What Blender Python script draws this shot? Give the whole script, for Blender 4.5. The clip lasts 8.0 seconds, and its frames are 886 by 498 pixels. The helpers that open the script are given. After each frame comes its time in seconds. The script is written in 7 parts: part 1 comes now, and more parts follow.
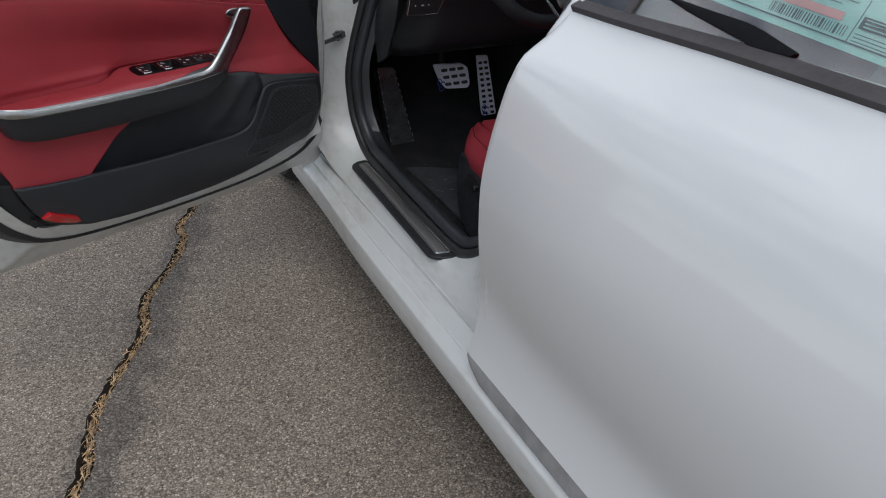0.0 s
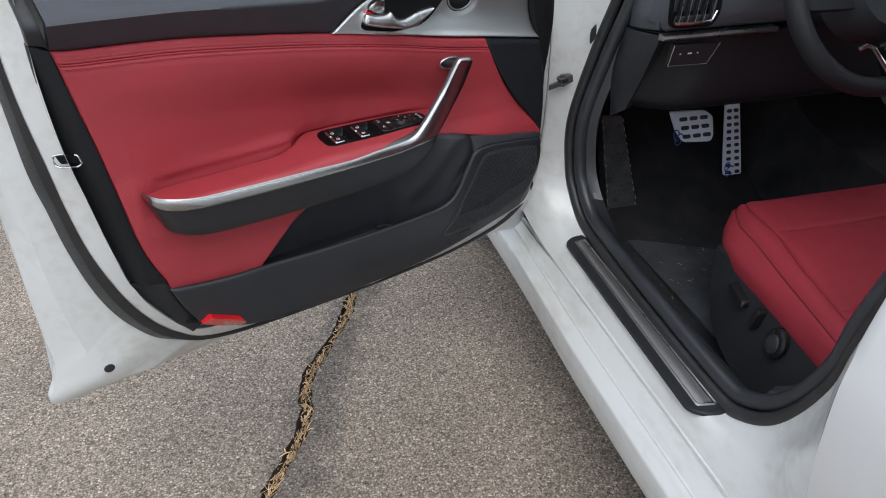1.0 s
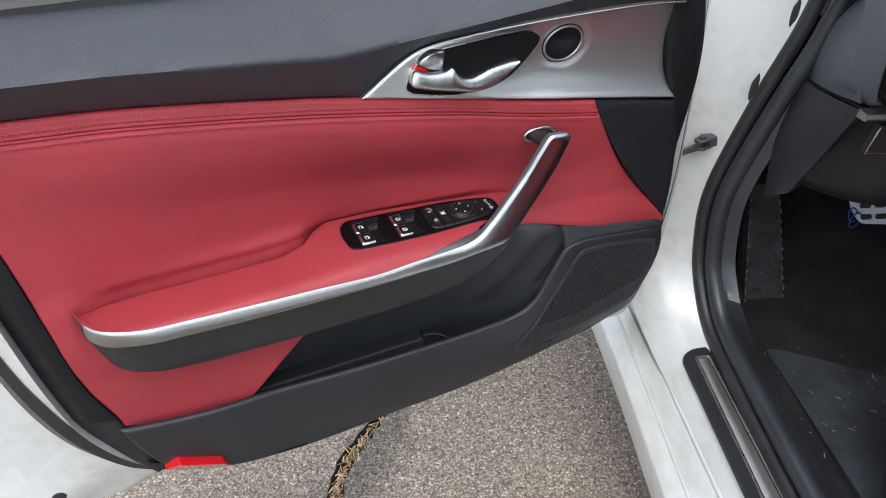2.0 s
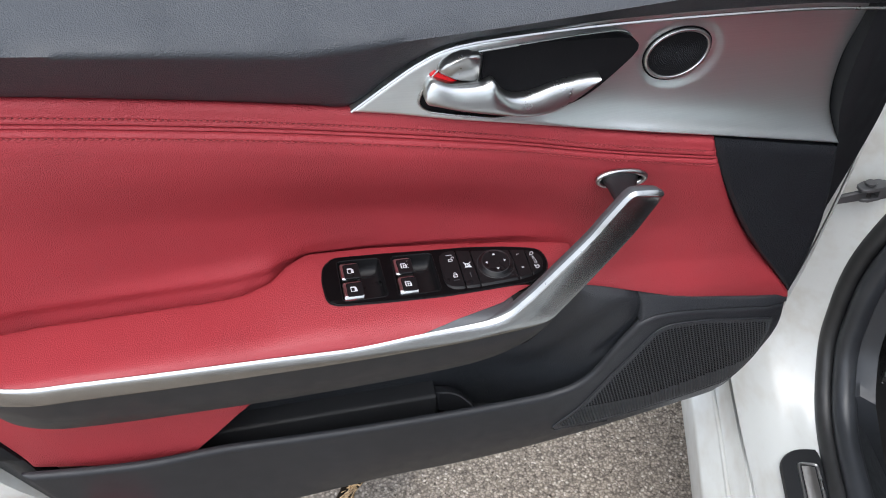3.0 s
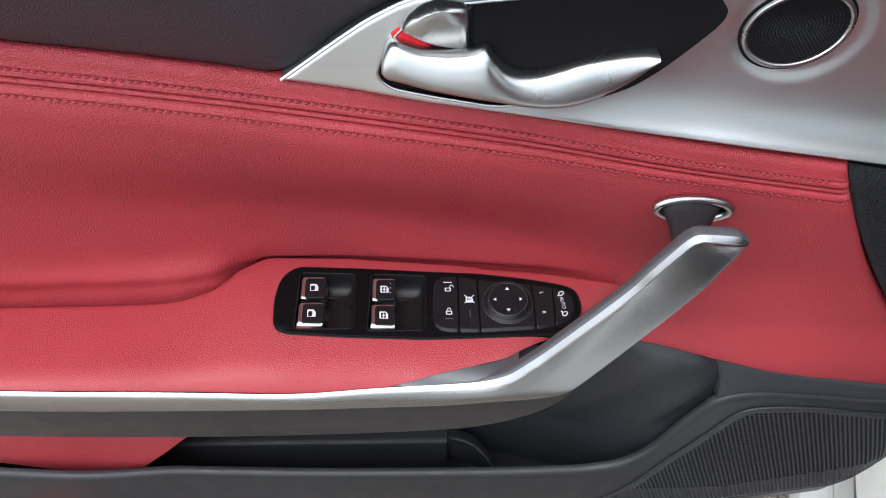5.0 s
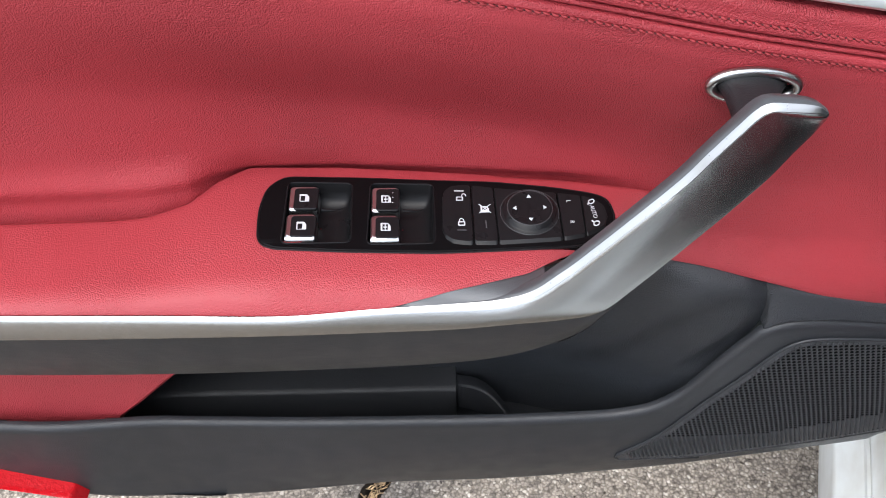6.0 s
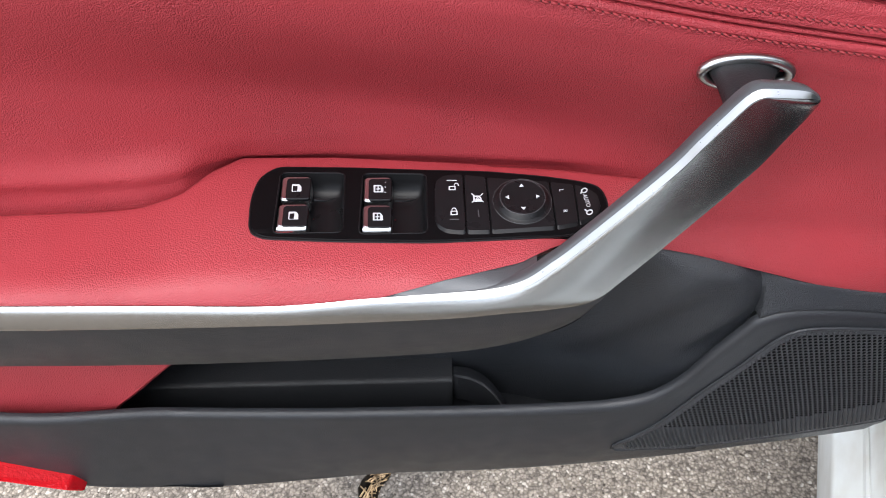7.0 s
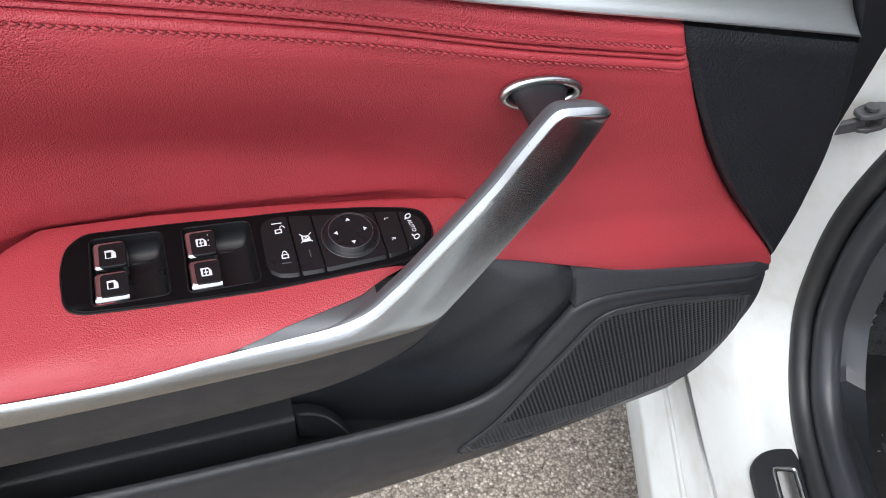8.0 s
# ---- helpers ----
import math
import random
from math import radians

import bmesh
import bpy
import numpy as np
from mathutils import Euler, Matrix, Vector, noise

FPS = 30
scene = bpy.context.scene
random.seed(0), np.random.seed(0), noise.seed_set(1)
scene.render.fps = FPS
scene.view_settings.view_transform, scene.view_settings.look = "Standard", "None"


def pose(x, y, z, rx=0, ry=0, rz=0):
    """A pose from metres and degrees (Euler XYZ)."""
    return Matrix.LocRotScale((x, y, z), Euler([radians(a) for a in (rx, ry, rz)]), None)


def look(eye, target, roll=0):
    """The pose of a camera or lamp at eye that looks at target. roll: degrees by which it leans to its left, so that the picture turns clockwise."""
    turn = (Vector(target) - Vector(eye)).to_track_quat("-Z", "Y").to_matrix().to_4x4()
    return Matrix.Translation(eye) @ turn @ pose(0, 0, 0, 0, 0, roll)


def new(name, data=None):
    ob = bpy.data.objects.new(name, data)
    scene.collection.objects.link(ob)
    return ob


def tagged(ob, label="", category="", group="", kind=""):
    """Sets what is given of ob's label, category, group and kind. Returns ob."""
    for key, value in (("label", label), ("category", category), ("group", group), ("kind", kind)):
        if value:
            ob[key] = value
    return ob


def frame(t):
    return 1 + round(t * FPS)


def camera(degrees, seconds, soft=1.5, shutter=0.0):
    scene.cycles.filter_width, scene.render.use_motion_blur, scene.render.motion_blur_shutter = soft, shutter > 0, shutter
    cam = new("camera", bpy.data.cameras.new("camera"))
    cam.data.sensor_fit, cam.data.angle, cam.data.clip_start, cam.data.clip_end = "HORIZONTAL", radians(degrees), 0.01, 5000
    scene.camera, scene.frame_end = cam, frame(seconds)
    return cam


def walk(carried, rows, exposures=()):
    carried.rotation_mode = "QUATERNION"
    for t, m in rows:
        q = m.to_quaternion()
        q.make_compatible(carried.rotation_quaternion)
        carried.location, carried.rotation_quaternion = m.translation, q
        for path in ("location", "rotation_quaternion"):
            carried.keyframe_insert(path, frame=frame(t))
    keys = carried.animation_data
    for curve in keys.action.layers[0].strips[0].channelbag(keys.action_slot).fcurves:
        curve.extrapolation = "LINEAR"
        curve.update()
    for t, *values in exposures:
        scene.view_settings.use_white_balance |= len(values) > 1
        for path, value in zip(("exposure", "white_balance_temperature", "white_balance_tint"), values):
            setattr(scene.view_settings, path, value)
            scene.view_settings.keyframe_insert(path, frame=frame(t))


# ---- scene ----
from mathutils import geometry

cam = camera(59.8, 8.0, soft=1.0)
PATH = [
    (0, (-0.669, -1.937, 1.237), (0.092, -0.369, 0.256), 0.6),
    (0.5, (-0.697, -1.638, 1.257), (-0.048, -0.031, 0.258), 1.1),
    (1, (-0.666, -1.391, 1.256), (-0.24, 0.271, 0.229), -0.6),
    (1.5, (-0.556, -1.145, 1.268), (-0.355, 0.545, 0.218), -0.8),
    (1.7, (-0.53, -1.066, 1.264), (-0.371, 0.618, 0.196), -0.6),
    (2.8, (-0.43, -0.686, 1.217), (-0.443, 0.863, -0.048), 3.0),
    (3, (-0.402, -0.644, 1.214), (-0.571, 0.871, -0.081), 2.2),
    (3.5, (-0.344, -0.564, 1.2), (-0.761, 0.88, -0.12), -0.1),
    (4, (-0.314, -0.517, 1.188), (-0.843, 0.873, -0.15), -2.0),
    (4.2, (-0.311, -0.502, 1.186), (-0.849, 0.873, -0.163), -1.7),
    (5.3, (-0.332, -0.448, 1.094), (-0.847, 0.914, -0.277), -0.4),
    (5.5, (-0.334, -0.445, 1.072), (-0.849, 0.91, -0.306), -0.5),
    (6, (-0.342, -0.441, 1.043), (-0.846, 0.902, -0.351), -0.9),
    (6.5, (-0.341, -0.442, 1.041), (-0.844, 0.895, -0.358), -1.1),
    (7, (-0.336, -0.44, 1.04), (-0.844, 0.891, -0.364), -1.3),
    (7.5, (-0.336, -0.437, 1.043), (-0.789, 0.919, -0.356), -0.5),
    (8, (-0.361, -0.442, 1.053), (-0.347, 1.016, -0.316), 5.0),
]
EXPOSURES = [(0, -0.12), (0.5, 0.2), (1.0, 0.57), (1.5, 0.92), (3.0, 1.06), (4.0, 1.06), (6.0, 1.36), (7.3, 1.38), (8.0, 1.36)]
walk(cam, [(t, look(eye, target, roll)) for t, eye, target, roll in PATH], EXPOSURES)

# ---- world and light ----
SUN_UP, SUN_ROUND = radians(62), radians(188)
world = bpy.data.worlds.new("sky")
scene.world = world
world.use_nodes = True
wn, wl = world.node_tree.nodes, world.node_tree.links
wn.clear()
w_out = wn.new("ShaderNodeOutputWorld")
w_bg = wn.new("ShaderNodeBackground")
w_sky = wn.new("ShaderNodeTexSky")
w_sky.sky_type = "NISHITA"
w_sky.sun_disc = False
w_sky.sun_elevation, w_sky.sun_rotation = SUN_UP, SUN_ROUND
w_sky.air_density, w_sky.dust_density = 1.0, 3.0
# broken white cloud over the blue
w_co = wn.new("ShaderNodeTexCoord")
w_map = wn.new("ShaderNodeMapping")
w_map.inputs["Scale"].default_value = (1.0, 1.0, 2.2)
w_noise = wn.new("ShaderNodeTexNoise")
w_noise.inputs["Scale"].default_value, w_noise.inputs["Detail"].default_value = 4.6, 8.0
w_ramp = wn.new("ShaderNodeValToRGB")
w_ramp.color_ramp.elements[0].position, w_ramp.color_ramp.elements[1].position = 0.38, 0.56
w_mix = wn.new("ShaderNodeMix")
w_mix.data_type = "RGBA"
w_mix.inputs["B"].default_value = (9.0, 9.6, 10.6, 1)
wl.new(w_co.outputs["Generated"], w_map.inputs["Vector"])
wl.new(w_map.outputs["Vector"], w_noise.inputs["Vector"])
wl.new(w_noise.outputs["Fac"], w_ramp.inputs["Fac"])
wl.new(w_ramp.outputs["Color"], w_mix.inputs["Factor"])
wl.new(w_sky.outputs["Color"], w_mix.inputs["A"])
wl.new(w_mix.outputs["Result"], w_bg.inputs["Color"])
w_bg.inputs["Strength"].default_value = 0.12
wl.new(w_bg.outputs["Background"], w_out.inputs["Surface"])
sun = new("sun", bpy.data.lights.new("sun", "SUN"))
sun.data.energy, sun.data.angle, sun.data.color = 0.9, radians(50), (0.98, 0.985, 0.99)
SUN_DIR = Vector((math.sin(SUN_ROUND) * math.cos(SUN_UP), math.cos(SUN_ROUND) * math.cos(SUN_UP), math.sin(SUN_UP)))
sun.matrix_world = Matrix.Translation((-3, -3, 6)) @ SUN_DIR.to_track_quat("Z", "Y").to_matrix().to_4x4()

# ---- materials ----


def base_material(name, color, rough, metal=0.0, coat=0.0, spec=0.5):
    m = bpy.data.materials.new(name)
    m.use_nodes = True
    b = m.node_tree.nodes["Principled BSDF"]
    b.inputs["Base Color"].default_value = (*color, 1)
    b.inputs["Roughness"].default_value = rough
    b.inputs["Metallic"].default_value = metal
    b.inputs["Coat Weight"].default_value = coat
    b.inputs["Coat Roughness"].default_value = 0.04
    b.inputs["Specular IOR Level"].default_value = spec
    return m, m.node_tree.nodes, m.node_tree.links, b


def noise_node(nodes, links, scale, detail=3.0, stretch=None, kind="Object"):
    co = nodes.new("ShaderNodeTexCoord")
    src = co.outputs[kind]
    if stretch:
        mp = nodes.new("ShaderNodeMapping")
        mp.inputs["Scale"].default_value = stretch
        links.new(src, mp.inputs["Vector"])
        src = mp.outputs["Vector"]
    n = nodes.new("ShaderNodeTexNoise")
    n.inputs["Scale"].default_value, n.inputs["Detail"].default_value = scale, detail
    links.new(src, n.inputs["Vector"])
    return n


def ramp_node(nodes, links, src, p0, c0, p1, c1):
    r = nodes.new("ShaderNodeValToRGB")
    e = r.color_ramp.elements
    e[0].position, e[1].position = p0, p1
    e[0].color, e[1].color = (*c0, 1), (*c1, 1)
    links.new(src, r.inputs["Fac"])
    return r


def surface(name, color, rough, metal=0.0, coat=0.0, spec=0.5, var=0.12, var_scale=6.0, grain=0.0, grain_scale=400.0, rough_var=0.06, stretch=None):
    """A worn surface: large blotches in the colour, smaller ones in the gloss, fine grain as relief."""
    m, n, l, b = base_material(name, color, rough, metal, coat, spec)
    big = noise_node(n, l, var_scale, 5.0)
    lo, hi = tuple(c * (1 - var) for c in color), tuple(min(1, c * (1 + var)) for c in color)
    l.new(ramp_node(n, l, big.outputs["Fac"], 0.3, lo, 0.7, hi).outputs["Color"], b.inputs["Base Color"])
    mid = noise_node(n, l, var_scale * 9, 4.0)
    rr = ramp_node(n, l, mid.outputs["Fac"], 0.3, (rough - rough_var,) * 3, 0.7, (rough + rough_var,) * 3)
    l.new(rr.outputs["Color"], b.inputs["Roughness"])
    if grain:
        fine = noise_node(n, l, grain_scale, 2.0, stretch)
        bump = n.new("ShaderNodeBump")
        bump.inputs["Strength"].default_value, bump.inputs["Distance"].default_value = grain, 0.001
        l.new(fine.outputs["Fac"], bump.inputs["Height"])
        l.new(bump.outputs["Normal"], b.inputs["Normal"])
    return m


def leather(name, color, rough, size=520.0, relief=0.35, spec=0.35):
    """Pebbled leather: small rounded cells of uneven size parted by fine creases, softer and sharper in patches."""
    m, n, l, b = base_material(name, color, rough, spec=spec)
    warp = noise_node(n, l, 260.0, 2.0)
    co = n.new("ShaderNodeTexCoord")
    add = n.new("ShaderNodeMix")
    add.data_type, add.blend_type = "RGBA", "ADD"
    add.inputs["Factor"].default_value = 0.0018
    l.new(co.outputs["Object"], add.inputs["A"])
    l.new(warp.outputs["Color"], add.inputs["B"])
    heights = []
    for scale, weight in ((size, 1.0), (size * 0.45, 0.5)):
        vor = n.new("ShaderNodeTexVoronoi")
        vor.feature = "SMOOTH_F1"
        vor.inputs["Scale"].default_value = scale
        vor.inputs["Smoothness"].default_value = 0.25
        l.new(add.outputs["Result"], vor.inputs["Vector"])
        k = n.new("ShaderNodeMath")
        k.operation = "MULTIPLY"
        k.inputs[1].default_value = weight
        l.new(vor.outputs["Distance"], k.inputs[0])
        heights.append(k)
    mix = n.new("ShaderNodeMath")
    mix.operation = "ADD"
    l.new(heights[0].outputs["Value"], mix.inputs[0])
    l.new(heights[1].outputs["Value"], mix.inputs[1])
    patch = noise_node(n, l, 14.0, 3.0)
    power = ramp_node(n, l, patch.outputs["Fac"], 0.35, (relief * 0.6,) * 3, 0.65, (min(1.0, relief * 1.3),) * 3)
    bump = n.new("ShaderNodeBump")
    bump.invert = True
    bump.inputs["Distance"].default_value = 0.0012
    l.new(power.outputs["Color"], bump.inputs["Strength"])
    l.new(mix.outputs["Value"], bump.inputs["Height"])
    l.new(bump.outputs["Normal"], b.inputs["Normal"])
    big = noise_node(n, l, 5.0, 4.0)
    l.new(ramp_node(n, l, big.outputs["Fac"], 0.3, tuple(c * 0.92 for c in color), 0.7, tuple(c * 1.08 for c in color)).outputs["Color"], b.inputs["Base Color"])
    gl = noise_node(n, l, 40.0, 4.0)
    l.new(ramp_node(n, l, gl.outputs["Fac"], 0.3, (rough - 0.05,) * 3, 0.7, (rough + 0.05,) * 3).outputs["Color"], b.inputs["Roughness"])
    return m


def asphalt():
    """Worn asphalt: grey and tan stones in dark binder, with a smoother dark band along the crack."""
    m, n, l, b = base_material("asphalt", (0.1, 0.1, 0.1), 0.9, spec=0.3)
    co = n.new("ShaderNodeTexCoord")
    warp = noise_node(n, l, 90.0, 2.0)
    add = n.new("ShaderNodeMix")
    add.data_type, add.blend_type = "RGBA", "ADD"
    add.inputs["Factor"].default_value = 0.008
    l.new(co.outputs["Object"], add.inputs["A"])
    l.new(warp.outputs["Color"], add.inputs["B"])
    vor = n.new("ShaderNodeTexVoronoi")
    vor.inputs["Scale"].default_value = 215.0
    l.new(add.outputs["Result"], vor.inputs["Vector"])
    sep = n.new("ShaderNodeSeparateColor")
    l.new(vor.outputs["Color"], sep.inputs["Color"])
    stones = n.new("ShaderNodeValToRGB")
    e = stones.color_ramp.elements
    e[0].position, e[0].color = 0.0, (0.150, 0.125, 0.102, 1)
    e[1].position, e[1].color = 1.0, (0.60, 0.53, 0.45, 1)
    for p, c in ((0.22, (0.268, 0.225, 0.184)), (0.60, (0.316, 0.265, 0.214)), (0.90, (0.40, 0.338, 0.272))):
        x = e.new(p)
        x.color = (*c, 1)
    l.new(sep.outputs["Red"], stones.inputs["Fac"])
    edge = ramp_node(n, l, vor.outputs["Distance"], 0.34, (1.08, 1.08, 1.08), 0.66, (0.56, 0.55, 0.54))
    mul = n.new("ShaderNodeMix")
    mul.data_type, mul.blend_type = "RGBA", "MULTIPLY"
    mul.inputs["Factor"].default_value = 1.0
    l.new(stones.outputs["Color"], mul.inputs["A"])
    l.new(edge.outputs["Color"], mul.inputs["B"])
    # blotches
    blot = noise_node(n, l, 2.2, 6.0)
    tone = ramp_node(n, l, blot.outputs["Fac"], 0.3, (0.76, 0.76, 0.77), 0.7, (1.05, 1.05, 1.04))
    mul2 = n.new("ShaderNodeMix")
    mul2.data_type, mul2.blend_type = "RGBA", "MULTIPLY"
    mul2.inputs["Factor"].default_value = 1.0
    l.new(mul.outputs["Result"], mul2.inputs["A"])
    l.new(tone.outputs["Color"], mul2.inputs["B"])
    # sparse dark spots in the colour
    spot_noise = noise_node(n, l, 120.0, 3.0)
    hole = ramp_node(n, l, spot_noise.outputs["Fac"], 0.29, (0.30, 0.28, 0.26), 0.37, (1, 1, 1))
    mul4 = n.new("ShaderNodeMix")
    mul4.data_type, mul4.blend_type = "RGBA", "MULTIPLY"
    mul4.inputs["Factor"].default_value = 1.0
    l.new(mul2.outputs["Result"], mul4.inputs["A"])
    l.new(hole.outputs["Color"], mul4.inputs["B"])
    # sealed band beside the crack
    xyz = n.new("ShaderNodeSeparateXYZ")
    l.new(co.outputs["Object"], xyz.inputs["Vector"])
    line = n.new("ShaderNodeMath")
    line.operation = "MULTIPLY_ADD"
    line.inputs[1].default_value, line.inputs[2].default_value = -0.364, 0.625
    l.new(xyz.outputs["Y"], line.inputs[0])
    dist = n.new("ShaderNodeMath")
    dist.operation = "ADD"
    l.new(line.outputs["Value"], dist.inputs[0])
    l.new(xyz.outputs["X"], dist.inputs[1])
    wob = noise_node(n, l, 9.0, 5.0)
    wob2 = n.new("ShaderNodeMath")
    wob2.operation = "MULTIPLY_ADD"
    wob2.inputs[1].default_value, wob2.inputs[2].default_value = 0.2, -0.1
    l.new(wob.outputs["Fac"], wob2.inputs[0])
    dist2 = n.new("ShaderNodeMath")
    dist2.operation = "ADD"
    l.new(dist.outputs["Value"], dist2.inputs[0])
    l.new(wob2.outputs["Value"], dist2.inputs[1])
    away = n.new("ShaderNodeMath")
    away.operation = "ABSOLUTE"
    l.new(dist2.outputs["Value"], away.inputs[0])
    band = ramp_node(n, l, away.outputs["Value"], 0.035, (0.62, 0.64, 0.67), 0.085, (1, 1, 1))
    mul3 = n.new("ShaderNodeMix")
    mul3.data_type, mul3.blend_type = "RGBA", "MULTIPLY"
    mul3.inputs["Factor"].default_value = 1.0
    l.new(mul4.outputs["Result"], mul3.inputs["A"])
    l.new(band.outputs["Color"], mul3.inputs["B"])
    l.new(mul3.outputs["Result"], b.inputs["Base Color"])
    grit = noise_node(n, l, 700.0, 2.0)
    hsum = n.new("ShaderNodeMath")
    hsum.operation = "MULTIPLY_ADD"
    hsum.inputs[1].default_value = 0.25
    l.new(grit.outputs["Fac"], hsum.inputs[0])
    inv = n.new("ShaderNodeMath")
    inv.operation = "SUBTRACT"
    inv.inputs[0].default_value = 1.0
    l.new(vor.outputs["Distance"], inv.inputs[1])
    l.new(inv.outputs["Value"], hsum.inputs[2])
    bump = n.new("ShaderNodeBump")
    bump.inputs["Strength"].default_value, bump.inputs["Distance"].default_value = 0.5, 0.0025
    l.new(hsum.outputs["Value"], bump.inputs["Height"])
    l.new(bump.outputs["Normal"], b.inputs["Normal"])
    return m


def brushed(name, color, rough, metal=1.0):
    """Brushed metal: fine scratches along the length."""
    m, n, l, b = base_material(name, color, rough, metal)
    fine = noise_node(n, l, 60.0, 5.0, (0.3, 4.0, 60.0))
    l.new(ramp_node(n, l, fine.outputs["Fac"], 0.3, tuple(c * 0.95 for c in color), 0.7, tuple(min(1, c * 1.04) for c in color)).outputs["Color"], b.inputs["Base Color"])
    l.new(ramp_node(n, l, fine.outputs["Fac"], 0.3, (rough - 0.04,) * 3, 0.7, (rough + 0.04,) * 3).outputs["Color"], b.inputs["Roughness"])
    bump = n.new("ShaderNodeBump")
    bump.inputs["Strength"].default_value, bump.inputs["Distance"].default_value = 0.04, 0.0004
    l.new(fine.outputs["Fac"], bump.inputs["Height"])
    l.new(bump.outputs["Normal"], b.inputs["Normal"])
    return m


def pane(name, tint):
    m, n, l, b = base_material(name, tint, 0.0)
    b.inputs["Transmission Weight"].default_value = 1.0
    b.inputs["IOR"].default_value = 1.6
    b.inputs["Coat Weight"].default_value = 1.0
    b.inputs["Coat IOR"].default_value = 1.65
    return m


def dusty_paint():
    """White paint with a thin uneven film of tan dust and a few scuffs."""
    m, n, l, b = base_material("white_jamb_paint", (0.65, 0.665, 0.66), 0.35, coat=0.6)
    big = noise_node(n, l, 7.0, 8.0)
    fine = noise_node(n, l, 55.0, 6.0, (1.0, 0.35, 1.0))
    mix = n.new("ShaderNodeMath")
    mix.operation = "MULTIPLY"
    l.new(big.outputs["Fac"], mix.inputs[0])
    l.new(fine.outputs["Fac"], mix.inputs[1])
    col = ramp_node(n, l, mix.outputs["Value"], 0.22, (0.60, 0.618, 0.605), 0.46, (0.51, 0.500, 0.465))
    l.new(col.outputs["Color"], b.inputs["Base Color"])
    gl = ramp_node(n, l, mix.outputs["Value"], 0.2, (0.32, 0.32, 0.32), 0.45, (0.5, 0.5, 0.5))
    l.new(gl.outputs["Color"], b.inputs["Roughness"])
    return m


PAINT = surface("white_paint", (0.66, 0.67, 0.665), 0.32, coat=1.0, var=0.012, var_scale=2, rough_var=0.0)
JAMB = dusty_paint()
RED = leather("red_leather", (0.350, 0.038, 0.048), 0.46, 1150.0, 0.50, 0.36)
RED_ARM = leather("red_armrest_leather", (0.325, 0.036, 0.045), 0.43, 1200.0, 0.32, 0.42)
RED_SEAT = leather("red_seat_leather", (0.27, 0.027, 0.038), 0.58, 800.0, 0.4, 0.22)
THREAD = surface("red_thread", (0.30, 0.028, 0.034), 0.65, grain=0.5, grain_scale=1500)
BLACK_SOFT = leather("black_soft_trim", (0.022, 0.0245, 0.029), 0.44, 1150.0, 0.45, 0.5)
PAD_SKIN = leather("upper_pad_skin", (0.023, 0.027, 0.034), 0.42, 1100.0, 0.42, 0.60)
BLACK_HARD = surface("black_hard_plastic", (0.015, 0.016, 0.018), 0.5, spec=0.4, var=0.2, grain=0.25, grain_scale=900)
BLACK_PANEL = surface("black_panel_plastic", (0.011, 0.0115, 0.013), 0.55, spec=0.2, var=0.2, grain=0.25, grain_scale=900)
GREY_PLASTIC = surface("dark_grey_plastic", (0.0195, 0.0212, 0.0250), 0.42, var=0.14, grain=0.3, grain_scale=1100)
BLACK_MATTE = surface("black_matte_plastic", (0.006, 0.006, 0.007), 0.7, spec=0.15, var=0.2, grain=0.2, grain_scale=700)
# dark red that stands for shade in seam grooves and needle holes
SEAM_SHADE = surface("seam_shade_red", (0.06, 0.007, 0.009), 0.8, grain=0.4, grain_scale=1500)
BLACK_DARK = surface("black_inner_plastic", (0.017, 0.018, 0.0205), 0.52, spec=0.25, var=0.2, grain=0.2, grain_scale=700)
GLOSS = surface("gloss_black", (0.004, 0.004, 0.0045), 0.34, spec=0.09, var=0.2, rough_var=0.04)
BUTTON = surface("satin_black_button", (0.010, 0.010, 0.011), 0.32, spec=0.2, var=0.2, grain=0.06, grain_scale=900)
KNOB_HIGHLIGHT = surface("grey_edge_highlight", (0.05, 0.05, 0.053), 0.22, spec=0.5, var=0.1)
RUBBER = surface("black_rubber", (0.021, 0.0215, 0.0225), 0.44, var=0.3, var_scale=20, grain=0.1, grain_scale=300)
SATIN = surface("satin_silver", (0.50, 0.505, 0.50), 0.28, 1.0, var=0.03, rough_var=0.01)
HINGE_VINYL = leather("hinge_vinyl", (0.011, 0.0125, 0.0155), 0.50, 700.0, 0.5, 0.3)
SATIN_DARK = surface("dark_satin_metal", (0.075, 0.077, 0.081), 0.42, 0.0, var=0.05, grain=0.05, grain_scale=900)
SATIN_FACE = surface("satin_silver_face", (0.41, 0.415, 0.41), 0.25, 1.0, var=0.03, rough_var=0.02, grain=0.02, grain_scale=1600)
FLANK = surface("grey_brushed_flank", (0.085, 0.088, 0.094), 0.36, 0.25, var=0.06, grain=0.12, grain_scale=1400)
GRILLE = surface("grille_plastic", (0.046, 0.049, 0.055), 0.40, var=0.12, var_scale=10, rough_var=0.04)
EDGE = surface("bright_bevel", (0.40, 0.405, 0.405), 0.30, 1.0, var=0.05, var_scale=30, rough_var=0.03)
CHROME = surface("chrome", (0.8, 0.8, 0.8), 0.1, 1.0, var=0.02, rough_var=0.03)
BRUSHED = brushed("brushed_aluminium", (0.69, 0.715, 0.705), 0.36, 0.95)
PLATE = brushed("brushed_steel_plate", (0.74, 0.71, 0.68), 0.36)
ICON = surface("white_icon_print", (0.58, 0.60, 0.63), 0.5, var=0.03)
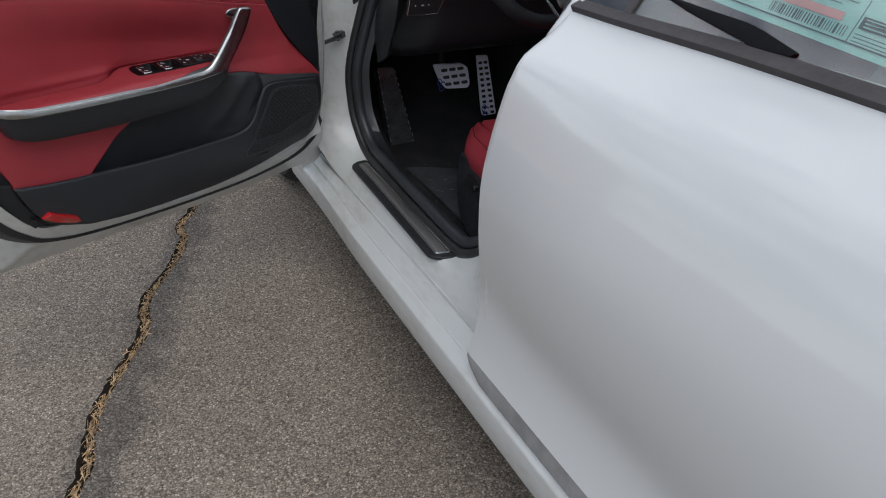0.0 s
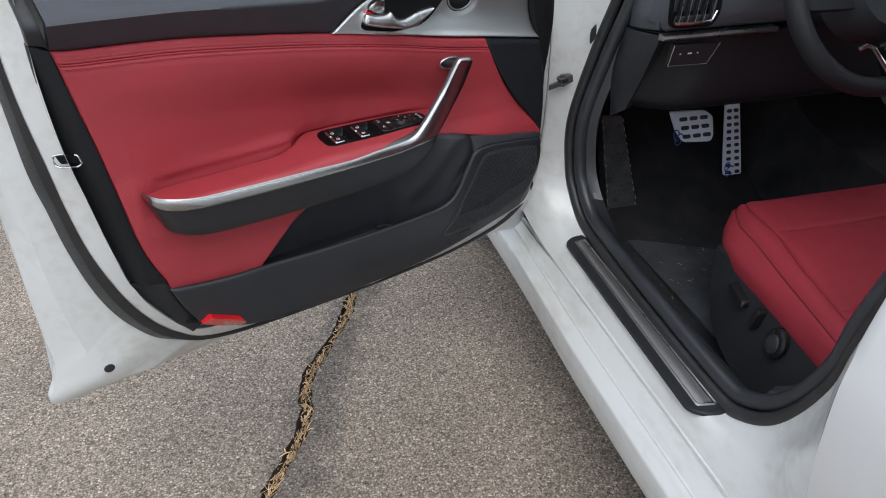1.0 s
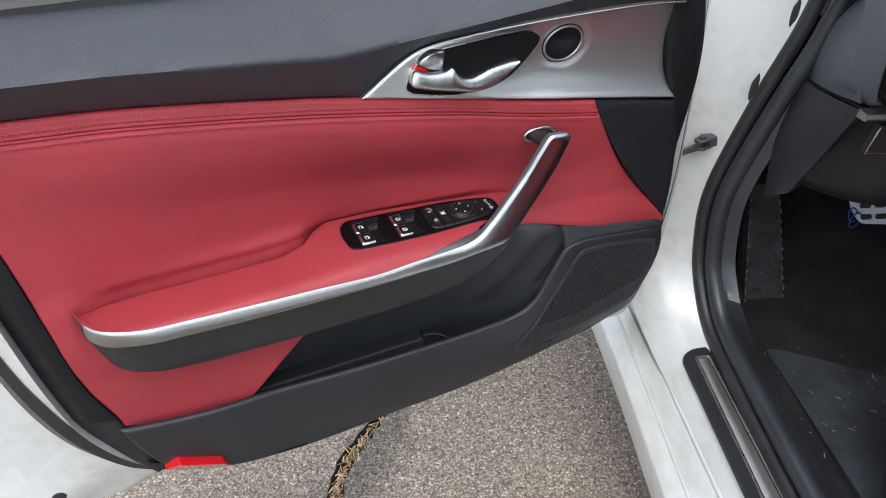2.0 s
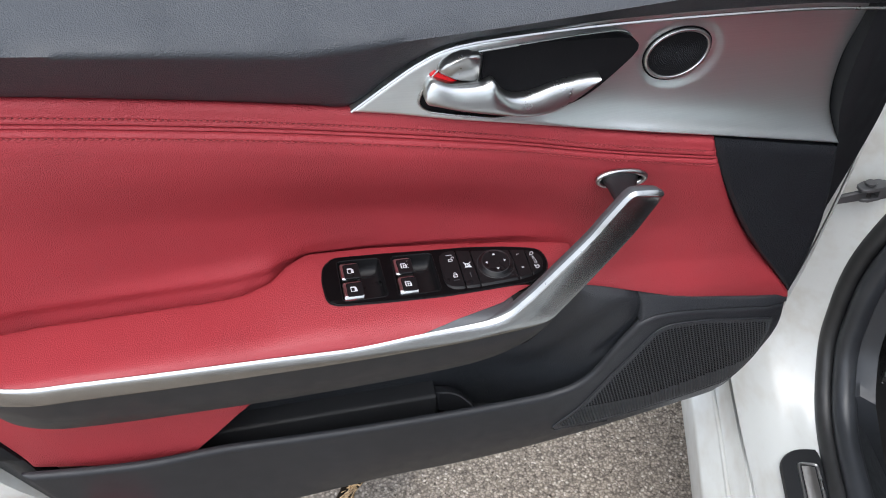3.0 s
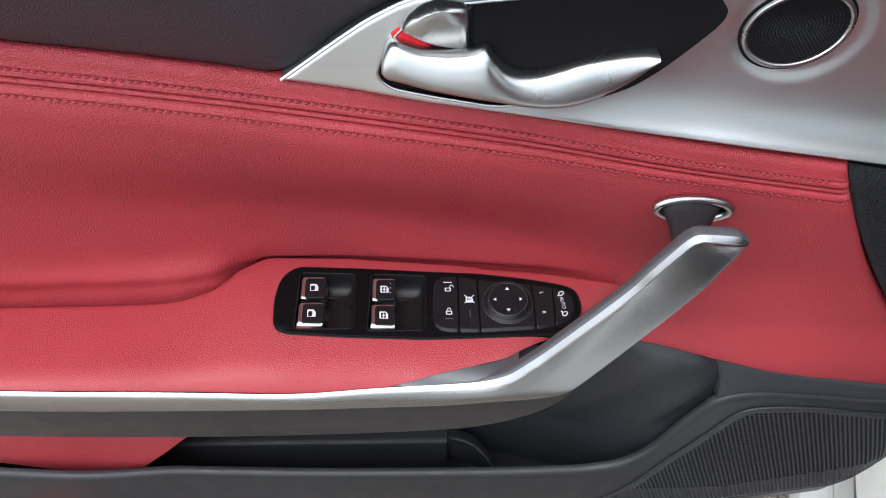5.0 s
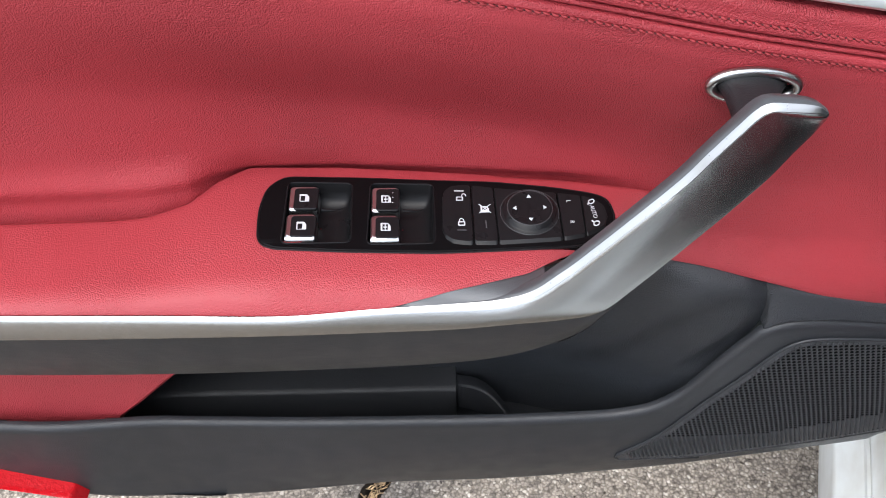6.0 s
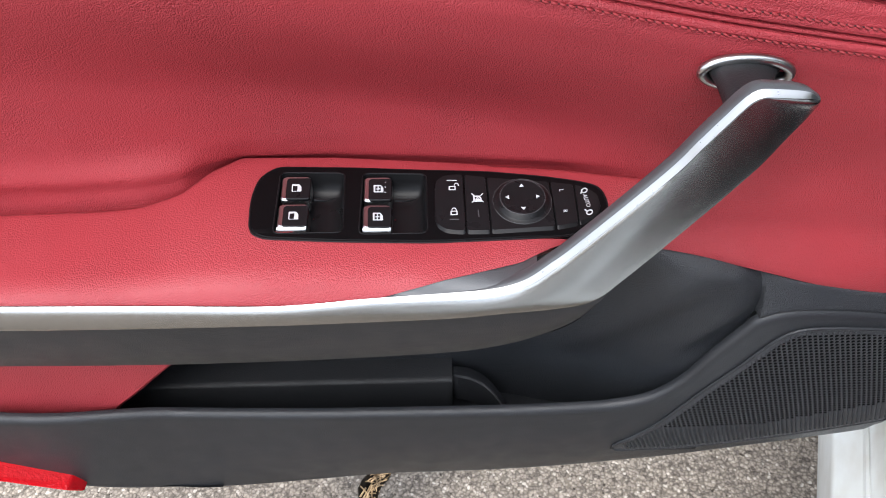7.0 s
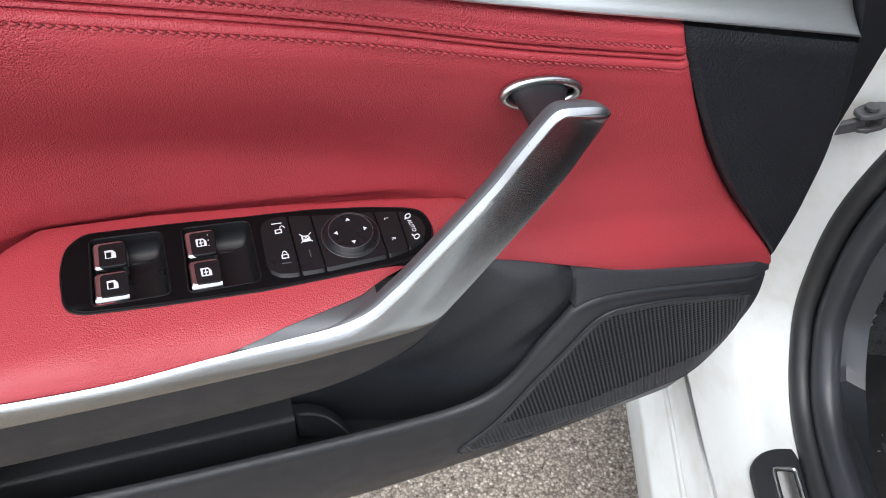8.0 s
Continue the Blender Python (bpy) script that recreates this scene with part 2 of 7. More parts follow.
REFLECTOR = surface("red_reflector", (0.58, 0.006, 0.012), 0.15, var=0.06, var_scale=40, coat=1.0, grain=0.6, grain_scale=350)
LEVER_RED = surface("red_lever_mark", (0.8, 0.01, 0.015), 0.35, var=0.03)
CARPET = surface("black_carpet", (0.020, 0.020, 0.021), 0.95, var=0.35, var_scale=14, grain=1.0, grain_scale=650, spec=0.2)
MAT_FABRIC = surface("dusty_mat", (0.036, 0.040, 0.045), 0.75, var=0.5, var_scale=8, grain=0.7, grain_scale=450, spec=0.35)
DASH = leather("dash_skin", (0.013, 0.014, 0.0165), 0.5, 600.0, 0.35, 0.35)
DASH_GREY = leather("dash_grey_skin", (0.070, 0.077, 0.088), 0.45, 900.0, 0.2, 0.45)
SIDE_TRIM = surface("side_trim_plastic", (0.026, 0.028, 0.032), 0.45, var=0.15, grain=0.2, grain_scale=800)
PEDAL = surface("pedal_metal", (0.76, 0.76, 0.86), 0.4, 0.1, var=0.06, grain=0.05)
SLEEVE = surface("clear_film_on_rubber", (0.05, 0.051, 0.053), 0.3, var=0.4, var_scale=30, coat=0.7, grain=0.5, grain_scale=60)
TRIM_GREY = surface("dark_blue_grey_trim", (0.030, 0.033, 0.038), 0.36, var=0.2, var_scale=12, grain=0.12, grain_scale=700)
GREY_BAND = surface("grey_rubber", (0.27, 0.27, 0.265), 0.55, var=0.2, var_scale=20, grain=0.1)
STRAP = surface("grey_steel_strap", (0.085, 0.086, 0.09), 0.45, 0.3, var=0.2, var_scale=40, grain=0.1)
PILLAR_GLOSS = surface("pillar_gloss_black", (0.01, 0.01, 0.011), 0.08, coat=1.0, var=0.3, rough_var=0.04)
BLUE = surface("blue_print", (0.03, 0.06, 0.30), 0.5, var=0.1)
FILM_GLINT = surface("film_glint_grey", (0.42, 0.43, 0.45), 0.25, var=0.2)
MOULDING = surface("weathered_black_moulding", (0.055, 0.048, 0.05), 0.6, var=0.15, var_scale=12, grain=0.3, grain_scale=500)
DUST_GLASS = pane("tinted_glass", (0.72, 0.78, 0.76))
CLEAR_GLASS = pane("clear_glass", (0.9, 0.94, 0.93))
STICKER = surface("pale_green_paper", (0.46, 0.84, 0.78), 0.6, var=0.05)
STICKER_PINK = surface("pink_print", (0.82, 0.45, 0.44), 0.6, var=0.05)
STICKER_DARK = surface("dark_print", (0.07, 0.11, 0.12), 0.6, var=0.05)
STRAW = surface("dry_straw", (0.46, 0.315, 0.175), 0.8, var=0.75, var_scale=60, grain=0.4, grain_scale=500)
LITTER = surface("pale_litter", (0.30, 0.28, 0.25), 0.9, var=0.4, var_scale=60)
DIRT = surface("crack_dirt", (0.035, 0.026, 0.018), 0.95, var=0.5, var_scale=50, grain=1.0, grain_scale=400)
TYRE = surface("tyre_rubber", (0.02, 0.02, 0.02), 0.8, grain=0.5, grain_scale=200)
ALLOY = surface("dark_alloy", (0.2, 0.2, 0.21), 0.35, 1.0, var=0.06)
ASPHALT = asphalt()

# ---- mesh helpers ----


def part(name, verts, faces, material, parent=None, label="", sharp=38, smooth=True):
    """One mesh object under a thing or a part."""
    me = bpy.data.meshes.new(name)
    me.from_pydata([tuple(float(c) for c in v) for v in verts], [], faces)
    me.validate()
    for mt in (material if isinstance(material, (list, tuple)) else (material,)):
        me.materials.append(mt)
    if smooth:
        me.polygons.foreach_set("use_smooth", [True] * len(me.polygons))
        me.set_sharp_from_angle(angle=radians(sharp))
    me.update()
    ob = new(name, me)
    ob.parent = parent
    if label:
        tagged(ob, label)
    return ob


def from_bm(name, bm, material, parent=None, label="", sharp=38):
    bmesh.ops.recalc_face_normals(bm, faces=bm.faces)
    me = bpy.data.meshes.new(name)
    bm.to_mesh(me)
    bm.free()
    me.materials.append(material)
    me.polygons.foreach_set("use_smooth", [True] * len(me.polygons))
    me.set_sharp_from_angle(angle=radians(sharp))
    ob = new(name, me)
    ob.parent = parent
    if label:
        tagged(ob, label)
    return ob


def curve(points, n):
    """Catmull-Rom through the points, n + 1 samples at even length."""
    p = np.array(points, float)
    if len(p) == 2:
        fine = np.array([p[0] + (p[1] - p[0]) * k / 40 for k in range(41)])
    else:
        q = np.vstack([2 * p[0] - p[1], p, 2 * p[-1] - p[-2]])
        fine = []
        for i in range(1, len(q) - 2):
            a, b, c, d = q[i - 1], q[i], q[i + 1], q[i + 2]
            for k in range(14):
                t = k / 14
                fine.append(0.5 * (2 * b + (c - a) * t + (2 * a - 5 * b + 4 * c - d) * t * t + (3 * b - a - 3 * c + d) * t ** 3))
        fine.append(p[-1])
        fine = np.array(fine)
    s = np.concatenate([[0], np.cumsum(np.linalg.norm(np.diff(fine, axis=0), axis=1))])
    at = np.linspace(0, s[-1], n + 1)
    return np.stack([np.interp(at, s, fine[:, k]) for k in range(p.shape[1])], axis=1)


def by_index(points, per):
    """Catmull-Rom with the same number of samples between each two points, so that two such curves stay paired."""
    p = np.array(points, float)
    q = np.vstack([2 * p[0] - p[1], p, 2 * p[-1] - p[-2]])
    out = []
    for i in range(1, len(q) - 2):
        a, b, c, d = q[i - 1], q[i], q[i + 1], q[i + 2]
        for k in range(per):
            t = k / per
            out.append(0.5 * (2 * b + (c - a) * t + (2 * a - 5 * b + 4 * c - d) * t * t + (3 * b - a - 3 * c + d) * t ** 3))
    out.append(p[-1])
    return np.array(out)


def smooth_step(a, b, x):
    t = np.clip((np.asarray(x, float) - a) / (b - a), 0, 1)
    return t * t * (3 - 2 * t)


def coons(bottom, top, left, right, nu, nv):
    """A patch between four border curves; bottom and top run left to right, left and right bottom to top."""
    q = np.linspace(0, 1, nv + 1) if np.isscalar(nv) else np.array(nv)
    b, t = curve(bottom, nu), curve(top, nu)
    l, r = [np.stack([np.interp(q, np.linspace(0, 1, 401), c[:, k]) for k in (0, 1)], axis=1) for c in (curve(left, 400), curve(right, 400))]
    s = np.linspace(0, 1, nu + 1)[None, :, None]
    q = q[:, None, None]
    flat = (1 - q) * b[None] + q * t[None] + (1 - s) * l[:, None] + s * r[:, None]
    return flat - ((1 - s) * (1 - q) * b[0] + s * (1 - q) * b[-1] + (1 - s) * q * t[0] + s * q * t[-1])


def grid_faces(rows, cols, start=0):
    return [(start + i * cols + j, start + i * cols + j + 1, start + (i + 1) * cols + j + 1, start + (i + 1) * cols + j) for i in range(rows - 1) for j in range(cols - 1)]


def sheet_data(g, skirt=None, keep=None, back=True):
    """Verts and faces of a grid of points, with a skirt along the vector round its border and a back; keep tells which faces stay."""
    rows, cols = g.shape[:2]
    v = [tuple(p) for p in g.reshape(-1, 3)]
    f = grid_faces(rows, cols)
    if keep is not None:
        f = [q for q in f if keep(np.mean([v[k] for k in q], axis=0))]
    if skirt is not None:
        ring = [j for j in range(cols)] + [i * cols + cols - 1 for i in range(1, rows)] + [(rows - 1) * cols + j for j in range(cols - 2, -1, -1)] + [i * cols for i in range(rows - 2, 0, -1)]
        k0, n = len(v), len(ring)
        if back:
            v += [tuple(np.array(q) + np.array(skirt)) for q in v]
            f += [(ring[(k + 1) % n], ring[k], k0 + ring[k], k0 + ring[(k + 1) % n]) for k in range(n)]
            f += [tuple(k0 + q for q in face[::-1]) for face in grid_faces(rows, cols)]
        else:
            v += [tuple(np.array(v[k]) + np.array(skirt)) for k in ring]
            f += [(ring[(k + 1) % n], ring[k], k0 + k, k0 + (k + 1) % n) for k in range(n)]
    return v, f


def with_depth(g2, depth, round_edge=0.0, drop=0.004):
    """Lifts a flat (u, z) grid to (u, w, z) by a depth function, and rolls its border back by drop within round_edge."""
    u, z = g2[..., 0], g2[..., 1]
    w = depth(u, z)
    if round_edge:
        rows, cols = u.shape
        d = np.full(u.shape, 9.0)
        for line in (g2[0], g2[-1], g2[:, 0], g2[:, -1]):
            for p, q in zip(line[:-1], line[1:]):
                e = q - p
                k = np.clip(((u - p[0]) * e[0] + (z - p[1]) * e[1]) / (e @ e + 1e-12), 0, 1)
                d = np.minimum(d, np.hypot(u - p[0] - k * e[0], z - p[1] - k * e[1]))
        k = np.clip(1 - d / round_edge, 0, 1)
        w = w - drop * (1 - np.sqrt(np.clip(1 - k * k, 0, 1)))
    return np.stack([u, w, z], axis=-1)


def loft_data(sections, closed=False, caps=False):
    """Joins sections of equally many points."""
    g = np.array(sections, float)
    rows, cols = g.shape[:2]
    v = [tuple(p) for p in g.reshape(-1, 3)]
    f = grid_faces(rows, cols)
    if closed:
        f += [(i * cols + cols - 1, i * cols, (i + 1) * cols, (i + 1) * cols + cols - 1) for i in range(rows - 1)]
    if caps:
        f.append(tuple(range(cols - 1, -1, -1)))
        f.append(tuple((rows - 1) * cols + j for j in range(cols)))
    return v, f


def tube_data(path, radius, n=10, closed=False, flat=1.0, up=(0, 0, 1)):
    """A tube along a path; radius a number or one for each point; flat squashes it along its binormal."""
    p = np.array(path, float)
    m = len(p)
    rad = np.full(m, radius) if np.isscalar(radius) else np.array(radius)
    secs = []
    for i in range(m):
        a, b = (p[(i - 1) % m], p[(i + 1) % m]) if closed else (p[max(i - 1, 0)], p[min(i + 1, m - 1)])
        t = (b - a) / (np.linalg.norm(b - a) + 1e-9)
        x = np.cross(t, up)
        if np.linalg.norm(x) < 1e-3:
            x = np.cross(t, (1, 0, 0))
        x /= np.linalg.norm(x)
        y = np.cross(x, t)
        secs.append([p[i] + rad[i] * (math.cos(k * 2 * math.pi / n) * x + flat * math.sin(k * 2 * math.pi / n) * y) for k in range(n)])
    if closed:
        secs.append(secs[0])
    return loft_data(secs, True, not closed)


def merge(*datas):
    v, f = [], []
    for vv, ff in datas:
        k = len(v)
        v += list(vv)
        f += [tuple(q + k for q in face) for face in ff]
    return v, f


def prism_data(outline, lo, hi, place, bevel=0.0008):
    """A plate with rounded top edge: outline in its own plane (a, b), lifted from lo to hi; place maps (a, b, h) to a point."""
    o = np.array(outline, float)
    c = o.mean(axis=0)
    n = len(o)
    size = np.linalg.norm(o - c, axis=1).mean()
    inner = c + (o - c) * (1 - bevel / size)
    v = [place(a, b, lo) for a, b in o] + [place(a, b, hi - bevel) for a, b in o] + [place(a, b, hi) for a, b in inner]
    f = []
    for r in (0, n):
        f += [(r + k, r + (k + 1) % n, r + n + (k + 1) % n, r + n + k) for k in range(n)]
    f.append(tuple(range(2 * n, 3 * n)))
    f.append(tuple(range(n - 1, -1, -1)))
    return v, f


def rounded(pts, r=0.003, n=4):
    """A polygon with its corners rounded."""
    p = np.array(pts, float)
    out = []
    for i in range(len(p)):
        a, b, c = p[i - 1], p[i], p[(i + 1) % len(p)]
        da, dc = np.linalg.norm(a - b), np.linalg.norm(c - b)
        k = min(r, da * 0.45, dc * 0.45)
        s, e = b + (a - b) * k / da, b + (c - b) * k / dc
        out += [(1 - t) ** 2 * s + 2 * t * (1 - t) * b + t * t * e for t in np.linspace(0, 1, n)]
    return np.array(out)


def block_bm(size, at, bevel=0.004, turn=(0, 0, 0), segments=2):
    bm = bmesh.new()
    bmesh.ops.create_cube(bm, size=1)
    bmesh.ops.scale(bm, vec=size, verts=bm.verts)
    if bevel:
        bmesh.ops.bevel(bm, geom=bm.edges[:], offset=bevel, segments=segments, affect="EDGES", profile=0.6)
    bmesh.ops.transform(bm, matrix=pose(*at, *turn), verts=bm.verts)
    return bm


def inside(poly):
    p = np.array(poly, float)

    def test(a, b):
        hit, j = False, len(p) - 1
        for i in range(len(p)):
            if (p[i, 1] > b) != (p[j, 1] > b) and a < (p[j, 0] - p[i, 0]) * (b - p[i, 1]) / (p[j, 1] - p[i, 1]) + p[i, 0]:
                hit = not hit
            j = i
        return hit
    return test

# ---- ground ----
CRACK = [(-2.35, -6.0), (-1.55, -2.6), (-1.2, -1.5), (-0.98, -0.95), (-0.857, -0.583), (-0.831, -0.508), (-0.811, -0.382), (-0.771, -0.269), (-0.697, -0.127), (-0.648, -0.02),
         (-0.644, 0.035), (-0.627, 0.127), (-0.572, 0.228), (-0.52, 0.32), (-0.466, 0.457), (-0.461, 0.566), (-0.401, 0.673), (-0.33, 0.9), (-0.2, 1.3), (0.1, 2.2), (0.6, 3.6), (1.4, 6.0)]


def build_ground():
    """One sheet to the horizon, split by a crack that runs beside the car."""
    rng = random.Random(4)
    line = curve(CRACK, 900)
    rows = [[(-400, -400, 0), (-2.35, -400, 0), (-2.35, -400, 0), (-2.35, -400, 0), (-2.35, -400, 0), (400, -400, 0)]]
    for i, (x, y) in enumerate(line):
        jag = 0.009 * noise.noise((0, y * 22, 3)) + 0.006 * noise.noise((0, y * 70, 9))
        half = 0.0120 + 0.006 * noise.noise((5, y * 9, 1)) + 0.005 * noise.noise((5, y * 60, 2))
        half = max(0.003, half)
        x += jag
        rows.append([(-400, y, 0), (x - half - 0.004, y, 0), (x - half, y, -0.03), (x + half, y, -0.03), (x + half + 0.004, y, 0), (400, y, 0)])
    rows.append([(-400, 400, 0), (1.4, 400, 0), (1.4, 400, 0), (1.4, 400, 0), (1.4, 400, 0), (400, 400, 0)])
    v, f = loft_data(rows)
    ob = part("ground", v, f, [ASPHALT, DIRT], None, sharp=20)
    for i, p in enumerate(ob.data.polygons):
        if i % 5 in (1, 2, 3):
            p.material_index = 1
    tagged(ob, "worn grey asphalt parking ground with a long crack", "ground", kind="structure")
    # dry straw packed in the crack
    v, f = [], []
    for x, y in curve(CRACK[3:19], 3000):
        jag = 0.009 * noise.noise((0, y * 22, 3)) + 0.006 * noise.noise((0, y * 70, 9))
        wide = 0.013 + 0.007 * noise.noise((5, y * 9, 1))
        clump = noise.noise((8, y * 14, 4))
        if rng.random() > 0.56 + 0.6 * clump:
            continue
        a = math.atan2(1, 0.36) + rng.gauss(0, 0.6)
        length, thin = rng.uniform(0.006, 0.032), rng.uniform(0.0005, 0.0016)
        c = np.array((x + jag + 0.003 + rng.gauss(0, 0.5) * wide, y, rng.uniform(-0.018, 0.004)))
        d = np.array((math.cos(a), math.sin(a), rng.gauss(0, 0.16)))
        side = np.array((-math.sin(a), math.cos(a), 0)) * thin
        bend = np.array((0, 0, rng.uniform(0, 0.004)))
        k = len(v)
        p0, p1, p2 = c - d * length / 2, c + bend, c + d * length / 2
        lift = np.array((0, 0, thin))
        for p in (p0, p1, p2):
            v += [tuple(p - side), tuple(p + lift), tuple(p + side)]
        for s in (0, 3):
            f += [(k + s, k + s + 1, k + s + 4, k + s + 3), (k + s + 1, k + s + 2, k + s + 5, k + s + 4)]
    ob = part("dry_straw", v, f, STRAW, None, smooth=False)
    tagged(ob, "dry brown straw and needles packed in asphalt crack", "plant litter", kind="stuff")


build_ground()

# ---- car: empty at its base, body ----
car = new("car")
tagged(car, "white sedan with open driver door and red leather interior", "car")
car.matrix_world = pose(0, 0, 0)

ROCKER = [(0.02, 0.15), (-0.05, 0.16), (-0.088, 0.18), (-0.0965, 0.190), (-0.098, 0.196), (-0.104, 0.23), (-0.1045, 0.2645), (-0.1038, 0.2690), (-0.1018, 0.2716), (-0.0785, 0.286), (-0.0770, 0.2895), (-0.0740, 0.2905), (-0.0725, 0.2890), (-0.070, 0.2915), (-0.049, 0.3155), (-0.047, 0.3150), (-0.0462, 0.3125), (-0.0440, 0.3125), (-0.0434, 0.3195), (-0.0395, 0.321)]


def build_sill():
    rows = []
    for y in np.linspace(-2.0, 0.42, 60):
        lean = 0.01 * smooth_step(-0.3, 0.15, y)
        rows.append([(x + lean * (1 if x < -0.06 else 0), y, z) for x, z in ROCKER])
    v, f = loft_data(rows)
    part("rocker_panel", v, f, JAMB, car, "white painted lower side sill", sharp=30)
    # jamb: from the rubber seal out to the sill groove and the pillars
    seal = by_index(SEAL, 8)
    outer = by_index(JAMB_OUT, 8)
    secs = []
    for a, b in zip(seal, outer):
        row = []
        for t in np.linspace(0, 1, 9):
            p = a * (1 - t) + b * t
            lift = 0.030 * math.sin(math.pi * t) * (t ** 0.7)
            up = float(smooth_step(0.37, 0.47, a[2]))
            away = np.array((0, 0, 1.0)) * (1 - up) + np.array((-0.8, -0.5 * (1 if a[1] > 0 else -1), 0.3)) * up
            row.append(p + away * lift)
        secs.append(row)
    part("pillar_rubber", *loft_data(secs[8 * 14 + 4:]), RUBBER, car, sharp=50)
    v, f = loft_data(secs[:8 * 14 + 5])
    part("door_jamb", v, f, JAMB, car, "white painted door opening with dusty sill", sharp=30)
    # return between the rear end of the opening and the sill
    secs = [[p, p * 0.6 + np.array((p[0] - 0.004, p[1], 0.314)) * 0.4, np.array((min(p[0], -0.044), p[1], 0.314))] for p in outer[80:112]]
    part("jamb_return", *loft_data(secs), JAMB, car, sharp=60)


SEAL = [(0.20, 0.0, 1.15), (0.137, 0.105, 1.0), (0.105, 0.128, 0.87), (0.070, 0.142, 0.75), (0.034, 0.152, 0.6), (0.034, 0.148, 0.49), (0.038, 0.122, 0.425), (0.04, 0.05, 0.372), (0.033, -0.1, 0.365),
        (0.026, -0.3, 0.363), (0.024, -0.54, 0.363), (0.030, -0.61, 0.374), (0.045, -0.675, 0.425), (0.052, -0.735, 0.54), (0.058, -0.76, 0.66), (0.10, -0.830, 0.95), (0.20, -0.890, 1.15)]
JAMB_OUT = [(0.05, 0.33, 1.15), (0.0, 0.30, 1.0), (-0.03, 0.28, 0.87), (-0.06, 0.26, 0.75), (-0.08, 0.25, 0.6), (-0.085, 0.24, 0.49), (-0.075, 0.19, 0.40), (-0.050, 0.07, 0.33), (-0.0395, -0.1, 0.3205),
            (-0.0395, -0.3, 0.3205), (-0.0395, -0.56, 0.3205), (-0.0395, -0.68, 0.322), (-0.045, -0.82, 0.36), (-0.05, -0.885, 0.5), (-0.06, -0.885, 0.66), (0.135, -0.838, 0.95), (0.245, -0.895, 1.15)]
build_sill()


def build_seal():
    path = by_index(SEAL, 8)
    v, f = tube_data(path + np.array((0.006, 0, 0.004)), 0.0125, 10, up=(1, 0, 0))
    part("door_seal", v, f, RUBBER, car, "black rubber door weatherstrip")
    inner = path.copy()
    mid = np.array((0.06, -0.3, 0.8))
    for k, p in enumerate(inner):
        d = mid - p
        d[0] = 0
        inner[k] = p + d / np.linalg.norm(d) * 0.026 + np.array((0.022, 0, 0))
    v, f = tube_data(inner, 0.015, 10, up=(1, 0, 0))
    part("inner_seal", v, f, TRIM_GREY, car, "black inner trim edge")
    # trim turning in to the cabin
    far = inner.copy()
    for k, p in enumerate(far):
        d = mid - p
        d[0] = 0
        far[k] = p + d / np.linalg.norm(d) * 0.022 + np.array((0.03, 0, 0))
        if p[2] < 0.45 and -0.6 < p[1] < 0.06:
            far[k] = (0.16, p[1], 0.285)
    v, f = loft_data([[a, (a * 0.6 + b * 0.4) + np.array((0.0, 0, 0.012)), b] for a, b in zip(inner, far)])
    part("pillar_trim", v, f, TRIM_GREY, car, "black plastic lower pillar trim")


build_seal()


def build_sill_plate():
    def put(a, b, h):
        return (a, b, 0.357 + h)
    base = rounded([(-0.020, 0.006), (0.004, 0.026), (0.05, 0.03), (0.045, -0.58), (0.0, -0.585), (-0.035, -0.56)], 0.018, 6)
    v, f = prism_data(base, 0, 0.008, put, 0.002)
    plate = part("sill_plate", v, f, BLACK_HARD, car, "black scuff plate with steel inlay")
    rim = [(0.002, 0.0), (0.026, 0.002), (0.017, -0.562), (-0.016, -0.556)]
    part("steel_rim", *tube_data([put(p, q, 0.0085) for p, q in rounded(rim, 0.005, 5)], 0.0022, 8, True), SATIN, plate, "bright steel rim")
    g = np.array([[(0.0055 + 0.0167 * s - (0.0180 - 0.0085 * s) * t, -0.003 - 0.5515 * t, 0.357 + 0.0088 + 0.0012 * math.sin(math.pi * s)) for s in np.linspace(0, 1, 7)] for t in np.linspace(0, 1, 30)])
    part("steel_inlay", *sheet_data(g, (0, 0, -0.003)), PLATE, plate, "brushed steel inlay")


build_sill_plate()


